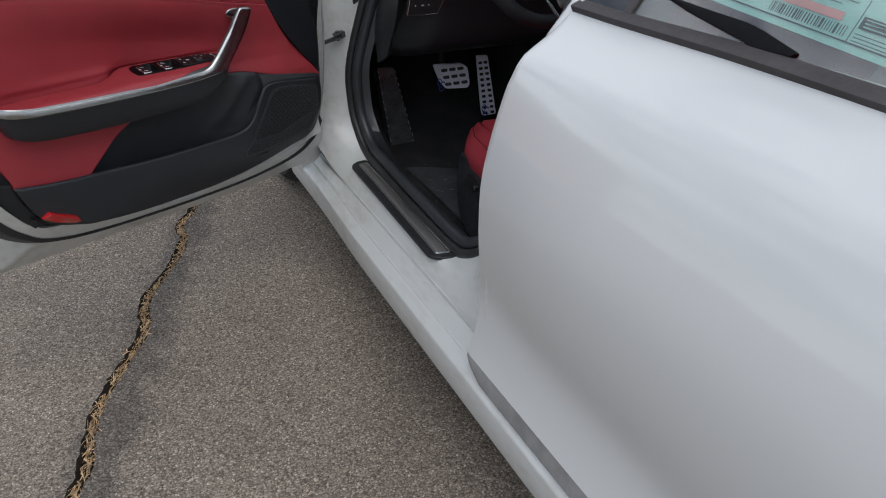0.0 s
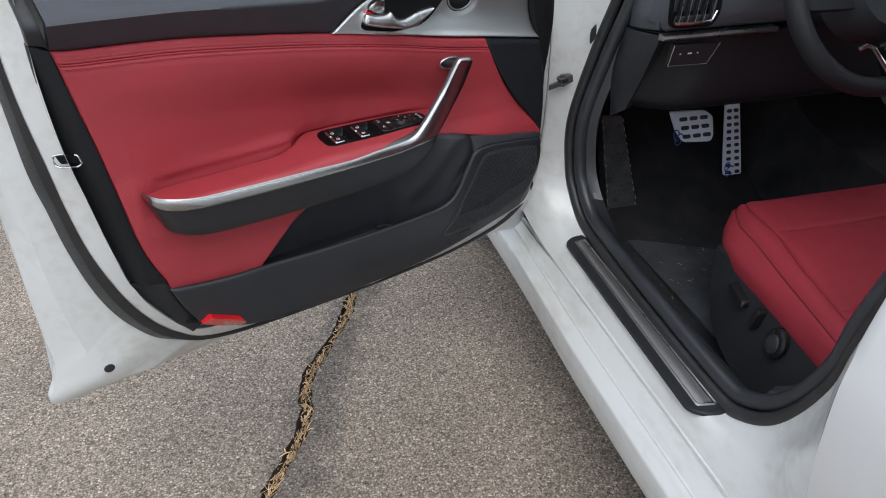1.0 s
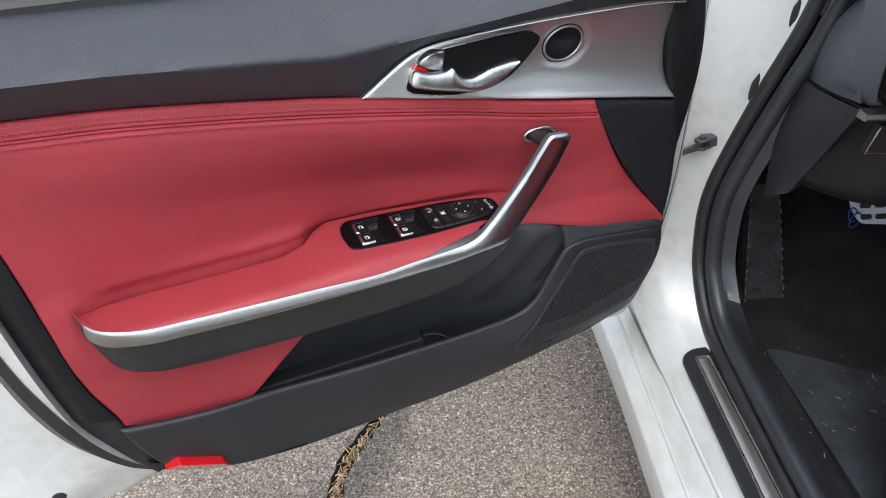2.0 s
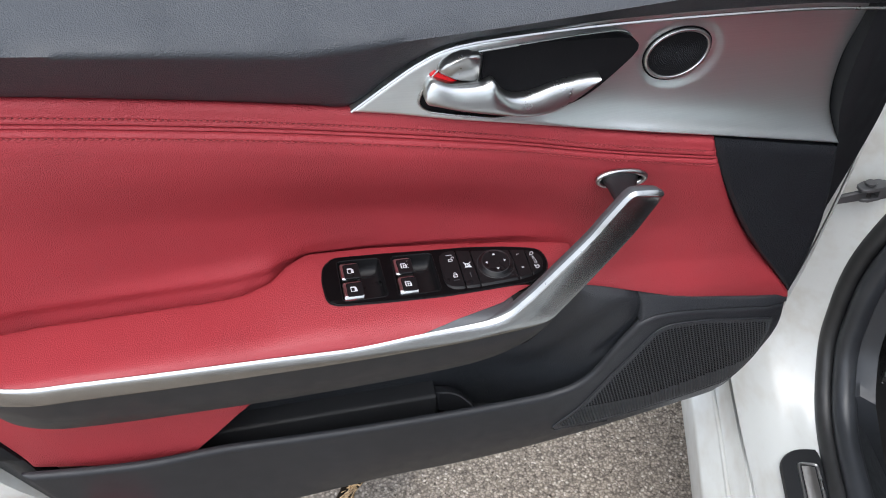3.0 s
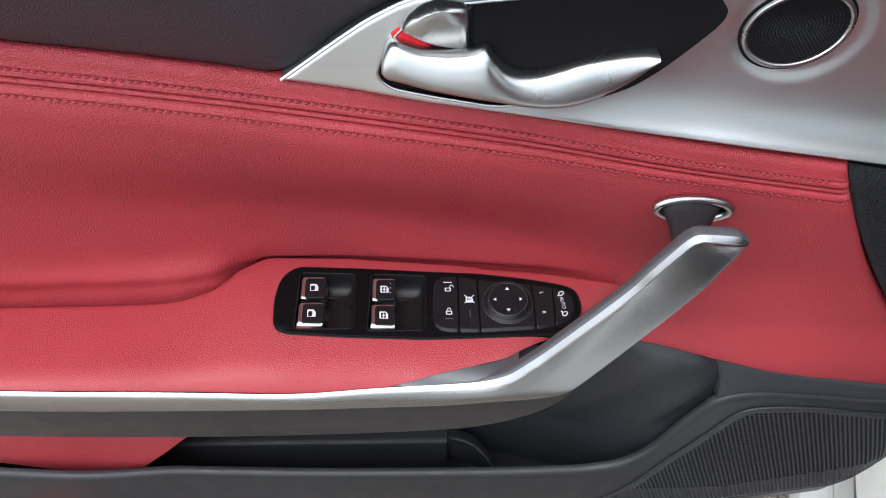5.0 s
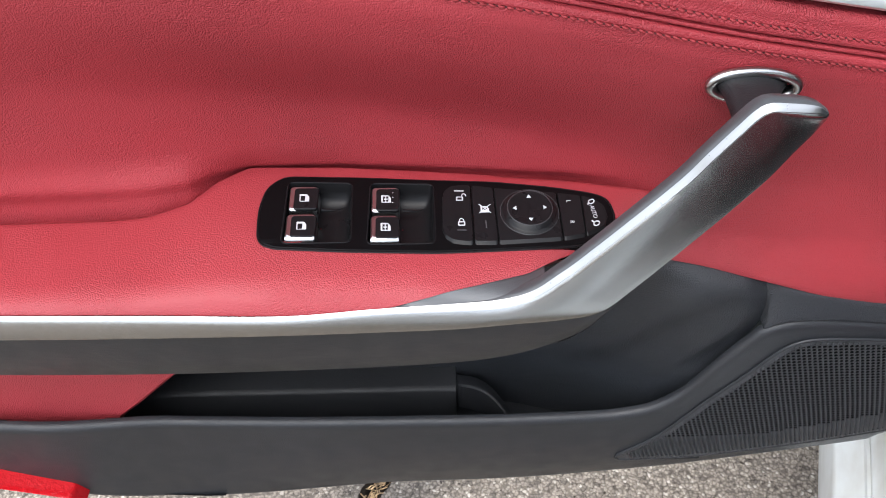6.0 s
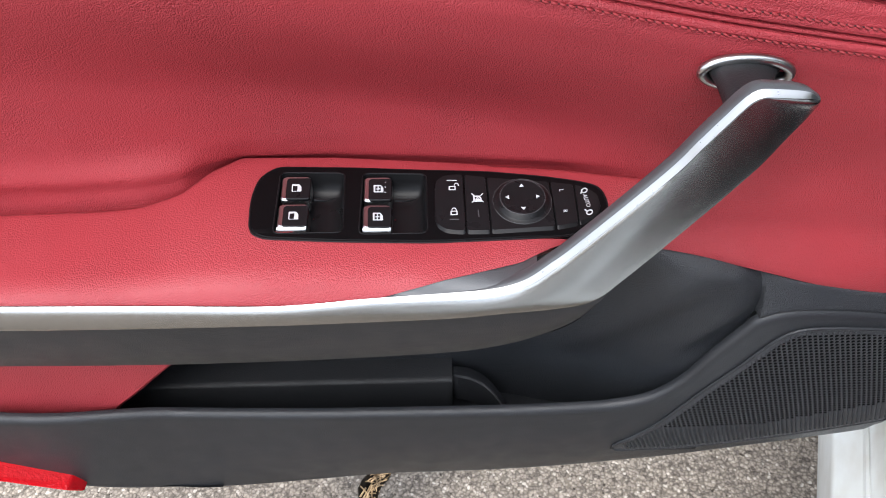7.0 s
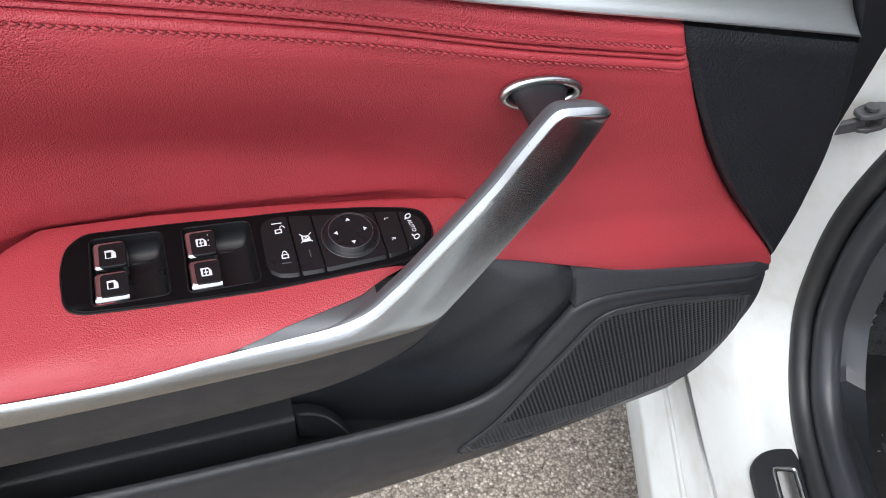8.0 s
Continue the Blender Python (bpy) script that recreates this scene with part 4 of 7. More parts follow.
def build_seat():
    seat = new("driver_seat")
    seat.parent = car
    tagged(seat, "red leather driver seat with black plastic base")
    # outer edge, outer seam and inner seam of the bolster run outwards to the rear
    rear_y = [-0.70, -0.60, -0.43, -0.307, -0.237, -0.183, -0.15, -0.135]
    edge_x = [0.160, 0.166, 0.186, 0.198, 0.216, 0.248, 0.278, 0.290]
    out_x = [0.172, 0.180, 0.212, 0.238, 0.247, 0.270, 0.294, 0.304]
    in_x = [0.205, 0.215, 0.248, 0.284, 0.288, 0.296, 0.312, 0.320]
    look_up = lambda y, t: float(np.interp(y, rear_y, t))

    def section(y):
        e, o, n = look_up(y, edge_x), look_up(y, out_x), look_up(y, in_x)
        front = max(0.0, (y + 0.175) / 0.038)
        fall = 0.045 * (1 - math.sqrt(max(0.0, 1 - min(1.0, front) ** 2)))
        cross = 0.006 * (math.exp(-((y + 0.288) / 0.0032) ** 2) + math.exp(-((y + 0.548) / 0.0032) ** 2))
        cr = float(smooth_step(-0.15, -0.26, y))
        swell = 0.006 * math.sin(math.pi * np.clip((-0.155 - y) / 0.133, 0, 1)) + 0.006 * math.sin(math.pi * np.clip((-0.288 - y) / 0.26, 0, 1))
        half = [(e + 0.030, 0.392), (e + 0.008, 0.420), (e + 0.001, 0.440), (e, 0.458), (e + 0.004, 0.474), (o - 0.010, 0.490), (o - 0.004, 0.4960), (o, 0.4925), (o + 0.004, 0.5005),
                (o * 0.6 + n * 0.4, 0.504 + 0.007 * cr), (o * 0.3 + n * 0.7, 0.505 + 0.0085 * cr), (n - 0.006, 0.5050 + 0.0065 * cr), (n - 0.0025, 0.5035 + 0.004 * cr), (n, 0.5005 + 0.001 * cr), (n + 0.0025, 0.5035 + 0.0025 * cr), (n + 0.008, 0.508 - cross * 0.3 + swell * 0.3), (n + 0.03, 0.506 - cross + swell * 0.7), (0.40, 0.505 - cross + swell), (0.46, 0.505 - cross + swell), (0.5, 0.505 - cross + swell)]
        row = [(x, y, max(0.39, z - fall * min(1.0, max(0.1, (z - 0.40) / 0.10)))) for x, z in half]
        return row + [(1.0 - x, yy, z) for x, yy, z in row[-2::-1]]
    ys = [-0.137, -0.1375, -0.139, -0.142, -0.147, -0.154, -0.163, -0.175, -0.19, -0.21, -0.235, -0.26, -0.276, -0.282, -0.2855, -0.288, -0.2905, -0.294, -0.302, -0.33, -0.36, -0.40, -0.44, -0.48, -0.52, -0.538, -0.5455, -0.548, -0.5505, -0.556, -0.60, -0.65, -0.70]
    v, f = loft_data([section(y) for y in ys], caps=True)
    cushion = part("seat_cushion", v, f, RED_SEAT, seat, "", sharp=75)
    # dark tubes in the bolster and cross seams: groove shade put into colour
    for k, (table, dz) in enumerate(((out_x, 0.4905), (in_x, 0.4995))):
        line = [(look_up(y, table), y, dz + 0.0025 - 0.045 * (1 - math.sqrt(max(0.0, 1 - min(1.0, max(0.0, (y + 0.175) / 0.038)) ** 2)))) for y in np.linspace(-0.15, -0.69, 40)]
        part("bolster_seam_shade", *tube_data(line, 0.0012, 6), SEAM_SHADE, cushion)
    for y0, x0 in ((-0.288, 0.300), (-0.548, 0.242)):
        part("cross_seam_shade", *tube_data([(x, y0, 0.4995) for x in np.linspace(x0, 1 - x0, 12)], 0.0011, 6), SEAM_SHADE, cushion)
    g = np.array([[(x, -0.70 - 0.30 * t - 0.02 * math.cos((x - 0.5) * 8), 0.50 + 0.60 * t) for x in np.linspace(0.25, 0.75, 12)] for t in np.linspace(0, 1, 10)])
    part("backrest", *sheet_data(g, (0, -0.10, -0.03)), RED_SEAT, seat)
    # plastic side shield with the adjusters
    outline = rounded([(-0.205, 0.452), (-0.25, 0.38), (-0.315, 0.325), (-0.408, 0.303), (-0.72, 0.31), (-0.75, 0.40), (-0.72, 0.448), (-0.50, 0.452), (-0.33, 0.455)], 0.03, 6)
    shield = part("side_shield", *prism_data(outline, -0.05, 0.004, lambda a, b, h: (0.198 - h + 0.35 * (b - 0.45) + 0.10 * (a + 0.40), a, b), 0.008), BLACK_DARK, seat, "black plastic seat side shield")
    v, f = prism_data(rounded([(-0.322, 0.432), (-0.385, 0.424), (-0.387, 0.410), (-0.324, 0.418)], 0.007, 5), 0.002, 0.020, lambda a, b, h: (0.198 - h + 0.35 * (b - 0.45) + 0.10 * (a + 0.40), a, b), 0.003)
    part("slide_switch", v, f, BUTTON, shield)
    v, f = prism_data(rounded([(-0.420, 0.437), (-0.437, 0.437), (-0.436, 0.398), (-0.420, 0.398)], 0.007, 5), 0.002, 0.022, lambda a, b, h: (0.198 - h + 0.35 * (b - 0.45) + 0.10 * (a + 0.40), a, b), 0.003)
    part("recline_switch", v, f, BUTTON, shield)
    ring = [(-0.497 + 0.026 * math.cos(a), 0.414 + 0.026 * math.sin(a)) for a in np.linspace(0, 2 * math.pi, 25)[:-1]]
    knob = part("lumbar_knob", *prism_data(ring, 0.002, 0.018, lambda a, b, h: (0.198 - h + 0.35 * (b - 0.45) + 0.10 * (a + 0.40), a, b), 0.004), BUTTON, shield)
    ring = [(-0.497 + 0.017 * math.cos(a), 0.414 + 0.017 * math.sin(a)) for a in np.linspace(0, 2 * math.pi, 21)[:-1]]
    part("knob_cap", *prism_data(ring, 0.017, 0.022, lambda a, b, h: (0.198 - h + 0.35 * (b - 0.45) + 0.10 * (a + 0.40), a, b), 0.002), BLACK_HARD, shield)
    part("seat_rail", *sheet_data(np.array([[(x, y, 0.305) for x in (0.2, 0.5, 0.78)] for y in (-0.33, -0.75)]), (0, 0, -0.035)), BLACK_DARK, seat)


build_seat()


def build_dash():
    dash = new("dashboard")
    dash.parent = car
    tagged(dash, "black dashboard with silver trim strip and air vent")
    # lower panel
    prof = curve([(0.26, 0.60), (0.12, 0.625), (0.0, 0.66), (-0.055, 0.69), (-0.075, 0.74), (-0.085, 0.80), (-0.10, 0.846)], 20)
    g = np.array([[(x, y + 0.13 * float(smooth_step(0.24, 0.085, x)) ** 2, z) for x in np.concatenate([np.linspace(0.117, 0.26, 14), np.linspace(0.30, 1.6, 20)])] for y, z in prof])
    part("lower_panel", *sheet_data(g, (0, 0.05, 0)), DASH, dash, sharp=50)
    # end of the dashboard towards the pillar: an upper cap and a darker lower side, parted by a slanted gap
    def between(left, right, bow, name, material, label=""):
        a, b = by_index(left, 6), by_index(right, 6)
        g = np.array([[p * (1 - t) + q * t + np.array((-1.0, -0.35, 0)) * bow * math.sin(math.pi * t) for t in np.linspace(0, 1, 12)] for p, q in zip(a, b)])
        part(name, *sheet_data(g, (0.02, 0.012, 0)), material, dash, label, sharp=60)
    between([(0.128, 0.100, 0.8215), (0.1295, 0.100, 0.8636), (0.139, 0.090, 0.911), (0.158, 0.078, 0.945), (0.19, 0.04, 1.01)], [(0.0955, -0.084, 0.8600), (0.0925, -0.082, 0.8750), (0.0925, -0.080, 0.910), (0.095, -0.072, 0.955), (0.112, -0.03, 1.02)], 0.006, "end_cap", DASH_GREY, "blue-grey dashboard end cap")
    between([(0.1085, 0.105, 0.618), (0.1020, 0.103, 0.7186), (0.120, 0.102, 0.8165)], [(0.1175, 0.055, 0.650), (0.1190, -0.005, 0.750), (0.1040, -0.078, 0.8480)], 0.004, "lower_side", SIDE_TRIM, "dark plastic lower dashboard side")
    # black tube along the joint paints the shade of the gap
    part("end_gap_shade", *tube_data([(0.127, 0.101, 0.8190), (0.110, 0.02, 0.8360), (0.0995, -0.083, 0.8540)], 0.0022, 6), BLACK_MATTE, dash)
    # silver strip
    rows = [[(x, y, z) for y, z in ((-0.088, 0.844), (-0.108, 0.846), (-0.111, 0.850), (-0.108, 0.855), (-0.09, 0.857))] for x in np.linspace(0.092, 0.335, 8)]
    part("trim_strip", *loft_data(rows, caps=True), SATIN, dash, "thin silver trim strip")
    # vent housing and upper body
    prof = curve([(-0.085, 0.857), (-0.105, 0.866), (-0.118, 0.90), (-0.115, 0.95), (-0.09, 0.995), (-0.03, 1.03), (0.15, 1.05), (0.36, 1.03)], 24)
    g = np.array([[(x, y + 0.030 * (1 - math.sqrt(max(0.0, 1 - float(np.clip((0.103 - x) / 0.0105, 0, 1)) ** 2))), z + 0.010 * float(smooth_step(0.112, 0.0925, x) ** 2 * smooth_step(0.90, 0.857, z))) for x in np.concatenate([np.linspace(0.0925, 0.24, 40), np.linspace(0.25, 1.62, 30)])] for y, z in prof])
    hole = inside([(0.100, 0.882), (0.178, 0.882), (0.187, 0.985), (0.137, 0.985), (0.100, 0.950)])
    part("upper_panel", *sheet_data(g, (0, 0.04, 0), keep=lambda p: not (p[1] < -0.07 and hole(p[0], p[2]))), DASH_GREY, dash, sharp=50)
    vent = [(0.092, 0.877), (0.177, 0.875), (0.188, 0.895), (0.194, 0.990), (0.139, 1.000), (0.090, 0.950)]
    loop = [(a, -0.121 + 0.02 * float(smooth_step(0.95, 1.0, b)), b) for a, b in rounded(vent, 0.015, 5)]
    part("vent_bezel", *tube_data(loop, 0.0045, 8, True), GLOSS, dash, "gloss black vent surround")
    part("vent_back", [(0.098, -0.08, 0.865), (0.21, -0.08, 0.865), (0.21, -0.055, 1.01), (0.098, -0.055, 1.01)], [(0, 1, 2, 3)], BLACK_MATTE, dash)
    for k in range(5):
        x = 0.109 + 0.0165 * k
        top = 0.967 + 0.006 * k
        v, f = tube_data([(x, -0.114, 0.878), (x + 0.003, -0.115, 0.92), (x + 0.008, -0.106, top)], 0.0022, 6, flat=2.6, up=(0, 1, 0))
        part("vent_slat", v, f, BLACK_DARK, dash)
        v, f = tube_data([(x - 0.001, -0.1262, 0.880), (x + 0.002, -0.1272, 0.92), (x + 0.007, -0.1182, top - 0.002)], 0.0006, 5)
        part("slat_edge", v, f, SATIN, dash)
    from_bm("vent_tab", block_bm((0.005, 0.012, 0.03), (0.144, -0.124, 0.940), 0.002), CHROME, dash)
    v, f = tube_data([(0.100, -0.123, 0.882), (0.13, -0.125, 0.8805), (0.176, -0.123, 0.882), (0.185, -0.122, 0.90)], 0.003, 6)
    part("vent_chrome", v, f, CHROME, dash)
    # switch panel
    put = lambda a, b, h: (a, -0.098 - h + 0.25 * (0.846 - b), b)
    pan = [(0.124, 0.834), (0.222, 0.830), (0.206, 0.787), (0.122, 0.789)]
    part("switch_panel", *prism_data(rounded(pan, 0.003), -0.01, 0.002, put, 0.001), BLACK_HARD, dash)
    part("panel_rim", *tube_data([put(0.124, 0.832, 0.002), put(0.122, 0.789, 0.002), put(0.206, 0.787, 0.002), put(0.222, 0.830, 0.002)], 0.001, 5), CHROME, dash)
    for x, w in ((0.140, 0.003), (0.157, 0.008), (0.177, 0.003)):
        part("switch_icon", *prism_data(rounded([(x, 0.8145), (x + w, 0.8145), (x + w, 0.8118), (x, 0.8118)], 0.001), 0.001, 0.0034, put, 0.0003), ICON, dash)


build_dash()


def build_wheel():
    hub = Vector((0.424, -0.25, 0.955))
    m = Matrix.Translation(hub) @ pose(0, 0, 0, 66, 0, 0) @ pose(0, 0, 0, 0, 0, 7)
    at = lambda a, r, h=0.0: tuple(m @ Vector((r * math.cos(a), r * math.sin(a), h)))
    sw = new("steering_wheel")
    sw.parent = car
    tagged(sw, "black leather steering wheel with silver lower spoke")
    rim = [at(a, 0.182 - (0.012 * max(0, -math.sin(a)) ** 8)) for a in np.linspace(0, 2 * math.pi, 57)[:-1]]
    part("wheel_rim", *tube_data(rim, 0.0175, 12, True, 1.25, tuple(m.to_3x3() @ Vector((0, 0, 1)))), DASH, sw)
    boss = [at(a, 0.088) for a in np.linspace(0, 2 * math.pi, 25)[:-1]]
    vv = boss + [at(a, 0.075, 0.03) for a in np.linspace(0, 2 * math.pi, 25)[:-1]] + [at(a, 0.09, -0.06) for a in np.linspace(0, 2 * math.pi, 25)[:-1]]
    part("airbag_cover", vv, [tuple(range(24, 48))] + [(k, (k + 1) % 24, 24 + (k + 1) % 24, 24 + k) for k in range(24)] + [(48 + k, 48 + (k + 1) % 24, (k + 1) % 24, k) for k in range(24)], BLACK_SOFT, sw, sharp=60)

    def plate(pts, h0, h1, name, material):
        part(name, *prism_data(rounded(pts, 0.008, 4), h0, h1, lambda a, b, h: tuple(m @ Vector((a, b, h))), 0.003), material, sw)
    for s in (-1, 1):
        plate([(s * 0.055, 0.03), (s * 0.17, 0.018), (s * 0.17, -0.014), (s * 0.055, -0.03)][:: s], -0.008, 0.012, "side_spoke", BLACK_HARD)
    plate([(-0.031, -0.094), (0.031, -0.094), (0.020, -0.146), (-0.020, -0.146)], 0.0, 0.025, "spoke_insert", SATIN)
    plate([(-0.040, -0.10), (0.040, -0.10), (0.026, -0.172), (-0.026, -0.172)], -0.004, 0.021, "lower_spoke", GLOSS)
    plate([(-0.018, -0.154), (0.018, -0.154), (0.017, -0.167), (-0.017, -0.167)], 0.018, 0.024, "spoke_badge", SATIN)
    for s in (-1, 1):
        v, f = tube_data([tuple(m @ Vector(q)) for q in ((s * 0.078, -0.096, 0.006), (s * 0.066, -0.092, 0.012), (s * 0.057, -0.098, 0.016), (s * 0.042, -0.136, 0.020), (s * 0.029, -0.172, 0.022))], 0.0042, 8)
        part("spoke_trim", v, f, CHROME, sw)
    v, f = tube_data([tuple(m @ Vector(q)) for q in ((0, 0, -0.04), (0, 0.02, -0.2))], 0.055, 12)
    part("column_cover", v, f, BLACK_DARK, sw)


build_wheel()


def build_jamb_bits():
    # check strap, plugs and lower hinge
    way = np.array((0.112, 0.028, 0.020)) / np.linalg.norm((0.112, 0.028, 0.020))
    rise = np.array((-0.15, 0.0, 1.0)) / np.linalg.norm((-0.15, 0.0, 1.0))
    out = np.cross(way, rise)
    rows = []
    for t in np.linspace(0, 0.118, 9):
        c = np.array((-0.106, 0.122, 0.6710)) + way * t
        half = 0.0062 + 0.0008 * math.sin(t * 60)
        rows.append([c + rise * a + out * b for a, b in ((-half, -0.002), (-half, 0.002), (-half + 0.001, 0.003), (half - 0.001, 0.003), (half, 0.002), (half, -0.002))])
    strap = part("check_strap", *loft_data(rows, True, True), STRAP, car, "dark grey steel door check strap", sharp=40)
    # clevis: two cheeks, a pin and its head
    hub = np.array((0.0085, 0.150, 0.6945))
    for lift, size in ((0.0085, 1.0), (-0.0065, 0.8)):
        o = rounded([(-0.014, 0.006), (-0.004, 0.010), (0.016, 0.009), (0.022, 0.0), (0.016, -0.009), (-0.004, -0.010), (-0.014, -0.006)], 0.004, 4) * size
        part("clevis_cheek", *prism_data(o, -0.002, 0.002, lambda a, b, h: tuple(hub + way * a + out * b + rise * (lift + h)), 0.0008), STRAP, strap)
    part("clevis_web", *prism_data(rounded([(0.008, 0.008), (0.022, 0.008), (0.022, -0.008), (0.008, -0.008)], 0.002, 3), -0.007, 0.009, lambda a, b, h: tuple(hub + way * a + out * b + rise * h), 0.001), STRAP, strap)
    part("pin", *tube_data([hub - rise * 0.012, hub + rise * 0.013], 0.0042, 12, up=(1, 0, 0)), RUBBER, strap)
    part("pin_head", *tube_data([hub + rise * 0.0115, hub + rise * 0.0145], 0.0062, 14, up=(1, 0, 0)), STRAP, strap)
    for x, y, z in ((0.046, 0.104, 0.804), (0.070, 0.083, 0.922)):
        ring = [(0.0085 * math.cos(a), 0.0165 * math.sin(a)) for a in np.linspace(0, 2 * math.pi, 21)[:-1]]
        v, f = prism_data(ring, -0.03, 0.003, lambda a, b, h: (x + a * 0.75 - h * 0.6, y + a * 0.6 - h * 0.8, z + b), 0.002)
        part("rubber_plug", v, f, SATIN_DARK, car, "grey oval body plug")
    for z in (0.46, 0.86):
        from_bm("hinge", block_bm((0.05, 0.06, 0.05), (-0.085, 0.215, z), 0.008, (0, 0, 25)), JAMB, car)


build_jamb_bits()

# ---- front door: u runs from the hinge to the latch edge, w out of the trim, z up ----
RED_TOP = [(0.976, 0.966), (0.943, 0.962), (0.822, 0.955), (0.686, 0.939), (0.571, 0.922), (0.45, 0.900), (0.35, 0.878), (0.25, 0.860)]
RED_REAR = [(0.893, 0.556), (0.897, 0.574), (0.921, 0.639), (0.936, 0.73), (0.949, 0.815), (0.962, 0.889), (0.971, 0.943), (0.976, 0.966)]
RED_FRONT = [(0.092, 0.632), (0.099, 0.646), (0.132, 0.684), (0.17, 0.728), (0.206, 0.778), (0.238, 0.831), (0.25, 0.860)]
RED_BOTTOM = [(0.893, 0.556), (0.81, 0.533), (0.758, 0.520), (0.7365, 0.5415), (0.719, 0.558), (0.7016, 0.5753), (0.6836, 0.5925), (0.655, 0.617), (0.58, 0.658), (0.48, 0.682), (0.38, 0.690), (0.33, 0.687), (0.28, 0.675), (0.203, 0.653), (0.092, 0.632)]
ARM_BACK = [(0.08, -0.012), (0.2, -0.010), (0.30, -0.016), (0.362, -0.0245), (0.415, -0.0344), (0.48, -0.042), (0.5533, -0.049), (0.6095, -0.0505), (0.6289, -0.041), (0.6437, -0.028), (0.6675, -0.0220), (0.70, -0.0205), (0.84, -0.0185), (0.876, -0.015), (0.91, -0.004), (1.0, -0.003)]
# the silver bar, rear end first: outer edge of its bright chamfer, lower edge of its face, lower edge of the black face under it
BAR_TOP = [(0.905, 0.000, 0.742), (0.895, 0.028, 0.741), (0.876, 0.047, 0.740), (0.84, 0.0545, 0.7352), (0.80, 0.0545, 0.7327), (0.73, 0.0545, 0.7297), (0.65, 0.0545, 0.7272), (0.58, 0.0545, 0.7246), (0.5265, 0.0530, 0.7275), (0.4831, 0.052, 0.7294),
           (0.4586, 0.052, 0.7324), (0.4436, 0.052, 0.7386), (0.431, 0.051, 0.7494), (0.4177, 0.050, 0.7628), (0.3807, 0.048, 0.8061), (0.3681, 0.048, 0.8254), (0.3590, 0.048, 0.8393), (0.3525, 0.048, 0.8485), (0.3470, 0.048, 0.8520), (0.3392, 0.048, 0.8520), (0.3255, 0.0475, 0.8500), (0.3186, 0.0465, 0.8458)]
BAR_LOW = [(0.905, 0.002, 0.733), (0.897, 0.030, 0.727), (0.878, 0.048, 0.722), (0.84, 0.057, 0.7185), (0.80, 0.057, 0.7162), (0.73, 0.057, 0.7135), (0.65, 0.057, 0.7122), (0.58, 0.0565, 0.7115), (0.5265, 0.056, 0.7122), (0.4831, 0.056, 0.7136),
           (0.452, 0.056, 0.7168), (0.4272, 0.056, 0.7195), (0.4065, 0.055, 0.7240), (0.3905, 0.0525, 0.7385), (0.3560, 0.047, 0.7782), (0.3425, 0.045, 0.7950), (0.3335, 0.044, 0.8075), (0.3262, 0.0435, 0.8212), (0.3210, 0.0435, 0.8310), (0.3182, 0.0440, 0.8380), (0.3172, 0.0445, 0.8415), (0.3174, 0.045, 0.8438)]
FACE_LOW = [(0.888, -0.006, 0.6900), (0.884, 0.018, 0.6800), (0.868, 0.033, 0.6720), (0.84, 0.040, 0.6645), (0.80, 0.041, 0.6600), (0.73, 0.041, 0.6570), (0.65, 0.041, 0.6555), (0.58, 0.041, 0.6565), (0.53, 0.041, 0.6583), (0.487, 0.041, 0.6612), (0.4630, 0.041, 0.6648), (0.4381, 0.042, 0.6745), (0.4100, 0.045, 0.6965), (0.3905, 0.049, 0.7345)]
TRIM_UP = [(0.566, 0.9225), (0.534, 0.945), (0.515, 0.957), (0.492, 0.9665), (0.45, 0.9715), (0.36, 0.976), (0.26, 0.977), (0.19, 0.976), (0.131, 0.972)]
HANDLE_HOLE = [(0.5163, 0.926), (0.5147, 0.9326), (0.5095, 0.9435), (0.4996, 0.9535), (0.4885, 0.9605), (0.472, 0.9636), (0.4472, 0.9651), (0.3998, 0.9658), (0.3586, 0.9648), (0.3497, 0.9626), (0.3454, 0.959), (0.3451, 0.9543), (0.3484, 0.949), (0.3594, 0.9375), (0.3720, 0.9255), (0.3850, 0.9160), (0.404, 0.9085), (0.456, 0.9075), (0.4937, 0.9150), (0.5082, 0.9180), (0.514, 0.9220)]
SPEAKER_EDGE = [(0.3520, 0.4777), (0.3506, 0.4845), (0.3252, 0.5152), (0.2986, 0.559), (0.2768, 0.5919), (0.2599, 0.6192), (0.2473, 0.6294), (0.2263, 0.6316), (0.1902, 0.6290), (0.16, 0.6235), (0.119, 0.616), (0.1095, 0.602), (0.108, 0.556), (0.1225, 0.524), (0.1422, 0.5069), (0.2117, 0.4866), (0.2796, 0.4742), (0.3438, 0.4728)]
RIDGE = [(0.897, 0.568), (0.84, 0.5595), (0.79, 0.5545), (0.73, 0.5490), (0.613, 0.5420), (0.5285, 0.5400), (0.4433, 0.5395), (0.3793, 0.5415), (0.3580, 0.5442), (0.3390, 0.5495), (0.3240, 0.5604), (0.3115, 0.5765), (0.2975, 0.6042), (0.2830, 0.6290), (0.2762, 0.6395), (0.2640, 0.6455), (0.2524, 0.6475), (0.2313, 0.6475), (0.1955, 0.6440), (0.126, 0.634), (0.096, 0.628)]


def interp(table, x):
    t = sorted(table)
    return np.interp(x, [a for a, _ in t], [b for _, b in t])


def red_top_z(u):
    fine = curve(RED_TOP, 80)[::-1]
    return np.interp(u, fine[:, 0], fine[:, 1])


